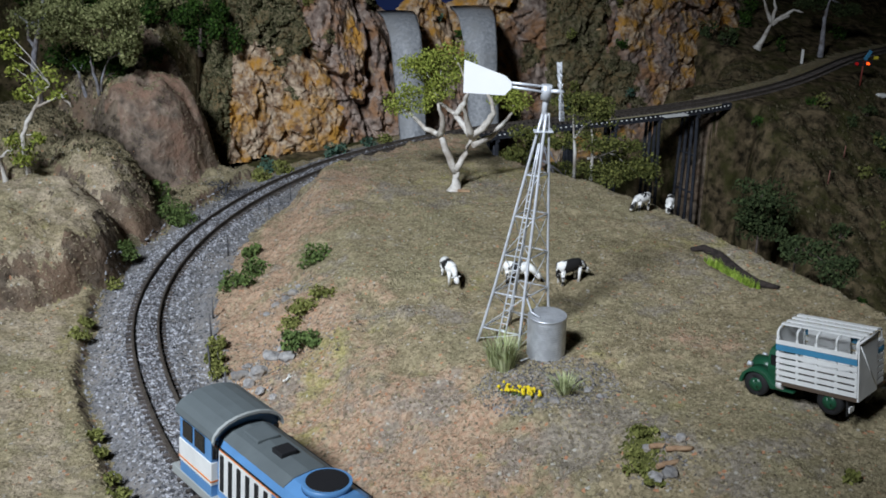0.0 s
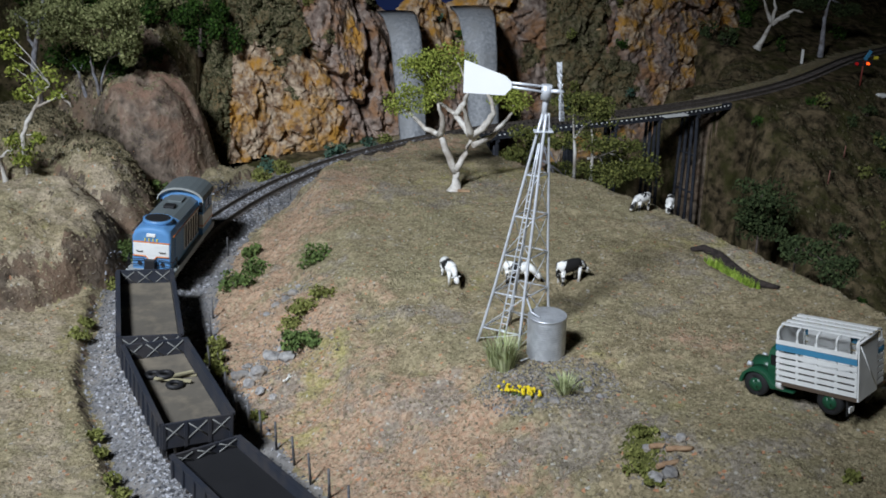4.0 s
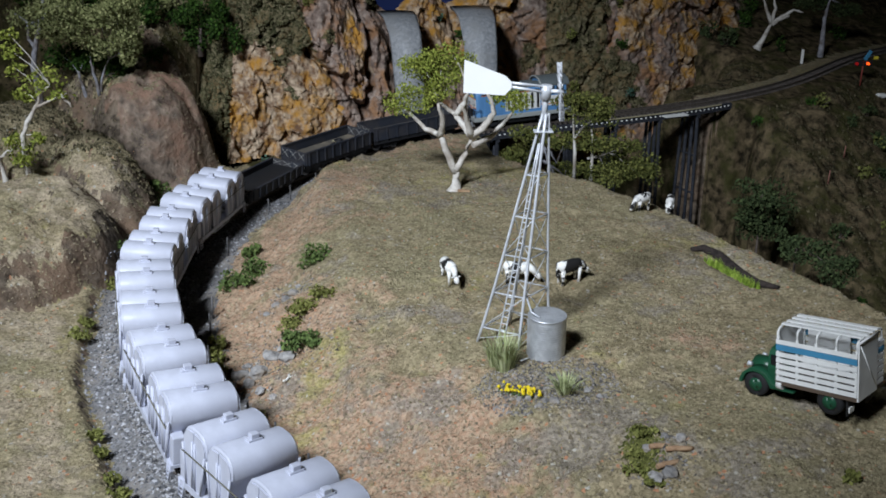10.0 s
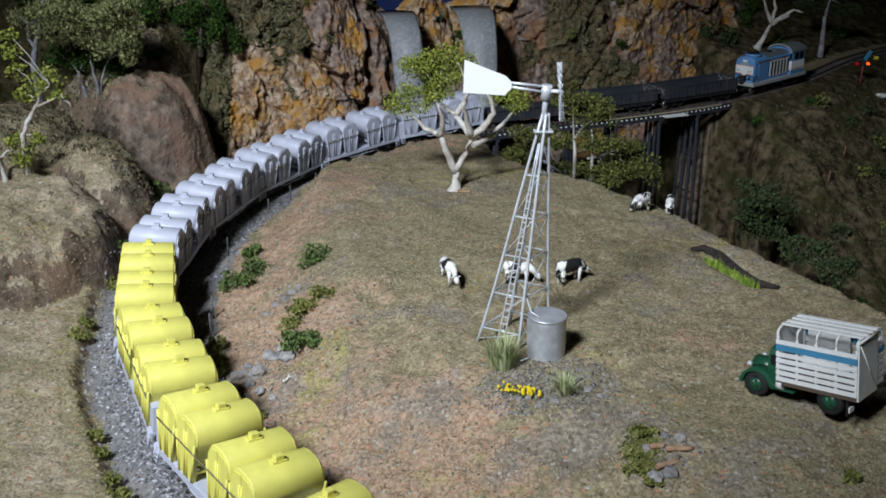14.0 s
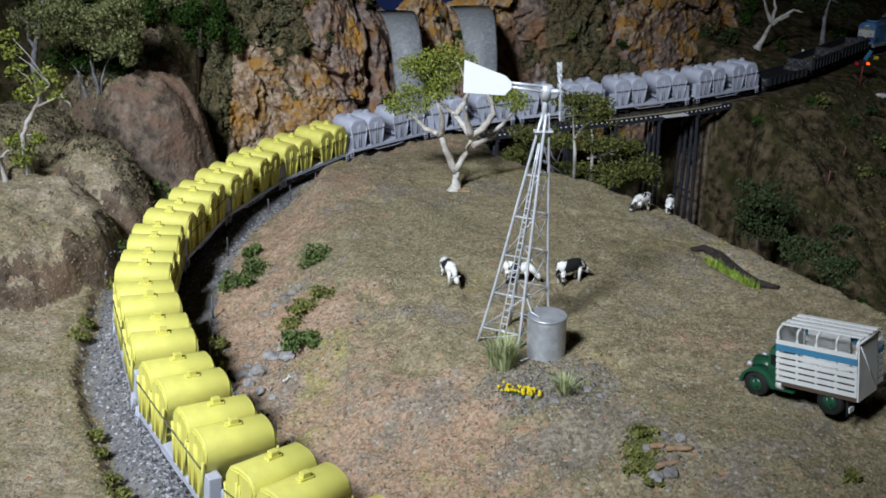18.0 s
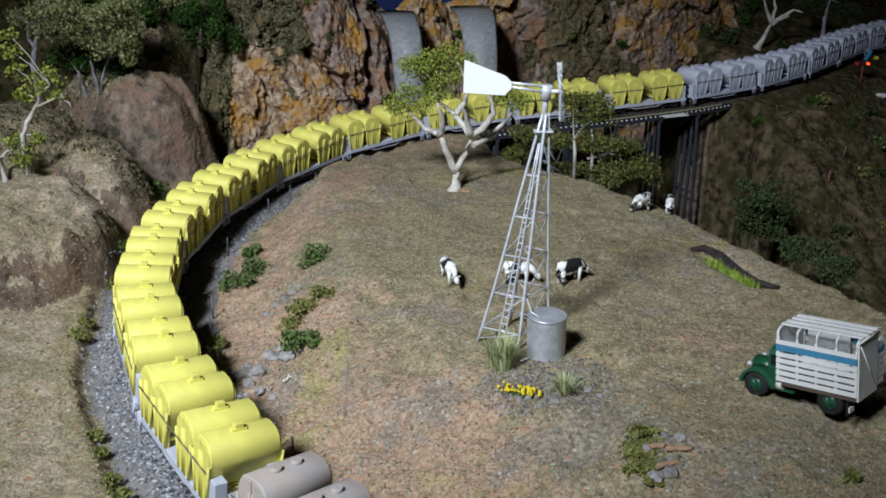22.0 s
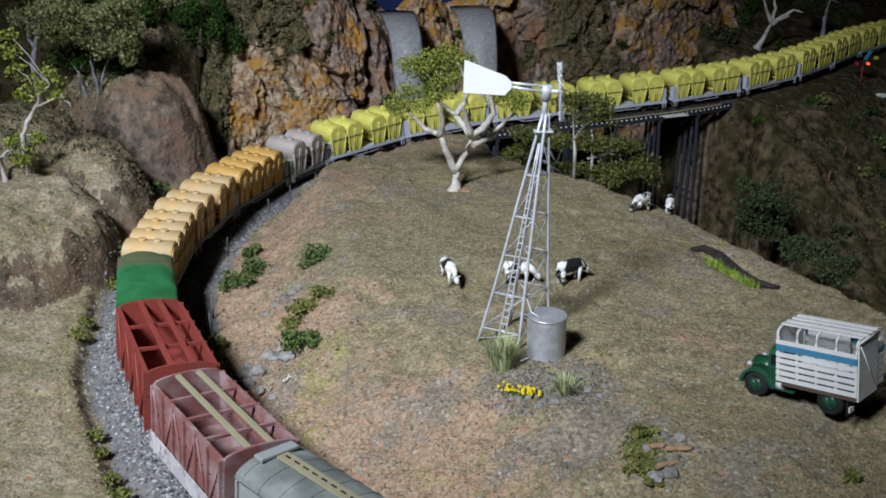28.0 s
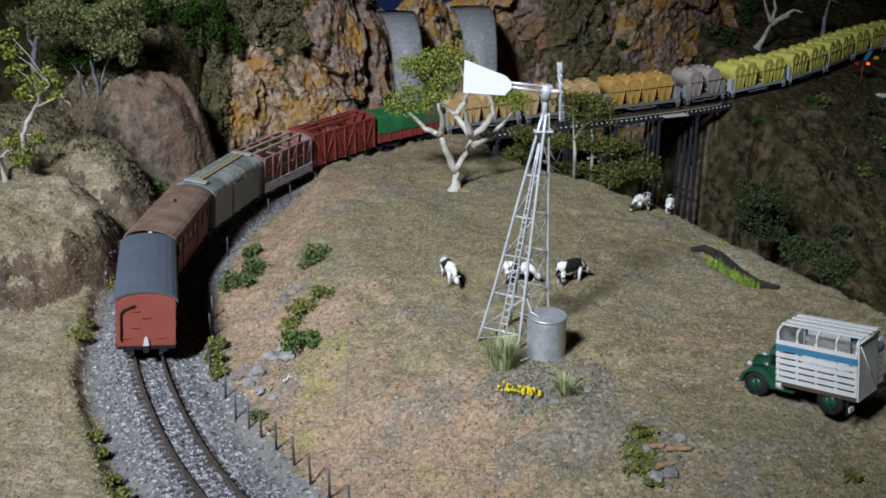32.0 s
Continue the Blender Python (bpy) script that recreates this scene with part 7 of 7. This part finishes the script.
part("red_lamp", Shape().tube([(sx - 0.010, sy - 0.001, sz + 0.026), (sx - 0.010, sy - 0.0035, sz + 0.026)], 0.0023, 12), glow("dim_red_glow", (0.5, 0.01, 0.01), 0.15), sg, "dim red lamp")
part("blue_board", Shape().box(-0.0028, 0.0028, -0.0006, 0.0006, -0.0075, 0.0075, 0.0006), BANDB, sg, "blue board on the signal", pose(sx + 0.006, sy + 0.002, sz + 0.037, 0, 28, 0))
part("yellow_tip", Shape().box(-0.003, 0.003, -0.0008, 0.0008, -0.002, 0.002), YELLOWN, sg, "yellow tip", pose(sx + 0.017, sy, sz + 0.034))
tagged(part("white_boulder", Shape().ball((0.627, 1.362, gz(0.627, 1.362) + 0.002), 0.007, 2, 0.2, 2, (1.4, 0.7, 0.5)), BONE), "pale stone beside the crossing signal", "stone")
px, py = 0.558, 1.50
tagged(part("marker_post", Shape().box(px - 0.002, px + 0.002, py - 0.001, py + 0.001, gz(px, py) - 0.002, gz(px, py) + 0.022, 0.0004), BONE), "white marker post beside the track", "post")
for x, y, h in ((0.46, 1.10, 0.022), (0.395, 1.06, 0.022), (0.50, 1.16, 0.018)):
    z = gz(x, y)
    tagged(part("survey_stake", Shape().tube([(x, y, z - 0.002), (x + 0.0005, y, z + h * 0.8)], 0.0007, 6), mat("faded_red_stake", (0.22, 0.08, 0.06), (0.32, 0.16, 0.13), 200, 0.8)), "faded reddish stake on the hillside", "stake", "stakes on the hillside")

# ---- sleepers, one by one ----
sl = Shape().box(-0.00125, 0.00125, -0.0130, 0.0130, -0.0024, 0.0, 0).mesh("sleeper", SLEEPER)
rr = random.Random(77)
s = 0.33
count = 0
while s < 2.20 and count < 298:
    p, h = track(s)
    ob = part("sleeper", sl, SLEEPER, track_line, "", Matrix.Translation((p.x, p.y, p.z - 0.0030)) @ pose(0, 0, 0, 0, 0, math.degrees(h) + rr.uniform(-1.5, 1.5)) @ pose(0, 0, 0, math.degrees(cant(s)), 0, 0))
    count += 1
    s += 0.0062

# ---- scrub on the far bank of the gorge and the back hills ----
rr = random.Random(33)
spots = []
while len(spots) < 34:
    x, y = rr.uniform(0.33, 0.72), rr.uniform(0.80, 1.36)
    d, _s = off_line(np.array([x]), np.array([y]))
    if d[0] < -0.055 and off_edge(np.array([x]), np.array([y]))[0] > 0.06 and gz(x, y) > -0.17:
        spots.append((x, y))
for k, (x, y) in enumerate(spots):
    shrub(x, y, rr.uniform(0.007, 0.016), rr.uniform(0.006, 0.012), rr.choice((LEAF_SHADED, LEAF_DEEP_SHADE, LEAF_MOSS, LEAF_SHADED)), 300 + k, "dusky scrub bush on the steep far bank", 0.0020, 0.6)
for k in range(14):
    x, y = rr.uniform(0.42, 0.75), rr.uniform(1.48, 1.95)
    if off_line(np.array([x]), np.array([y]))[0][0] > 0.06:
        shrub(x, y, rr.uniform(0.010, 0.022), rr.uniform(0.010, 0.020), rr.choice((LEAF_SHADED, LEAF_DEEP_SHADE)), 400 + k, "dark shrub on the hill behind the line", 0.0024, 0.6)
for k in range(16):
    x, y = rr.uniform(-0.46, -0.28), rr.uniform(1.0, 1.16)
    shrub(x, y, rr.uniform(0.012, 0.022), rr.uniform(0.012, 0.022), rr.choice((LEAF_DEEP_SHADE, LEAF_DEEP_SHADE, LEAF_OLIVE)), 500 + k, "deep green shrub in the gully behind the boulders", 0.0022, 0.8)
# small plants that cling to the cliff
for k in range(26):
    u = rr.choice((rr.uniform(0.10, 0.33), rr.uniform(0.55, 0.85)))
    v = rr.uniform(0.30, 0.85)
    x, y, z = (float(q) for q in cliff_at(np.array(u), np.array(v), False))
    shrub(x, y - 0.004, rr.uniform(0.006, 0.013), rr.uniform(0.006, 0.014), rr.choice((LEAF_BUSH, LEAF_MOSS, LEAF_TEAL, LEAF_DEEP_SHADE)), 600 + k, "small shrub clinging to the cliff face", 0.0018, 0.7, 0.5, z)


# ---- the train's way: seconds and metres from its place at the start ----
RUN = [(0, -0.012), (1, 0.088), (2, 0.187), (3, 0.288), (4, 0.376), (5, 0.459), (6, 0.549), (7, 0.642), (8, 0.742), (9, 0.851), (10, 0.948), (11, 1.046), (12, 1.141), (13, 1.238), (14, 1.333), (15, 1.428), (16, 1.525), (17, 1.625), (18, 1.724), (19, 1.840), (20, 1.951), (21, 2.067), (22, 2.186), (23, 2.306), (24, 2.430), (25, 2.541), (26, 2.655), (27, 2.759), (28, 2.859), (29, 2.995), (30, 3.131), (31, 3.277), (32, 3.416)]


def run_at(t):
    """Smooth way between the rows."""
    k = min(int(t), 31)
    p0, p1, p2, p3 = RUN[max(k - 1, 0)][1], RUN[k][1], RUN[k + 1][1], RUN[min(k + 2, 32)][1]
    if k == 0:
        p0 = 2 * p1 - p2
    if k == 31:
        p3 = 2 * p2 - p1
    u = t - k
    return 0.5 * (2 * p1 + (p2 - p0) * u + (2 * p0 - 5 * p1 + 4 * p2 - p3) * u * u + (3 * p1 - p0 - 3 * p2 + p3) * u ** 3)


def vehicle_pose(s, base):
    a, b = track(s + base / 2)[0], track(s - base / 2)[0]
    h = math.atan2(a.y - b.y, a.x - b.x)
    return Matrix.Translation((a + b) / 2) @ Euler((cant(s), -math.asin((a.z - b.z) / base), h)).to_matrix().to_4x4()


def motions():
    for ob, mid, base in TRAIN:
        walk(ob, [(t / 2, vehicle_pose(mid + run_at(t / 2), base)) for t in range(65)])


motions()
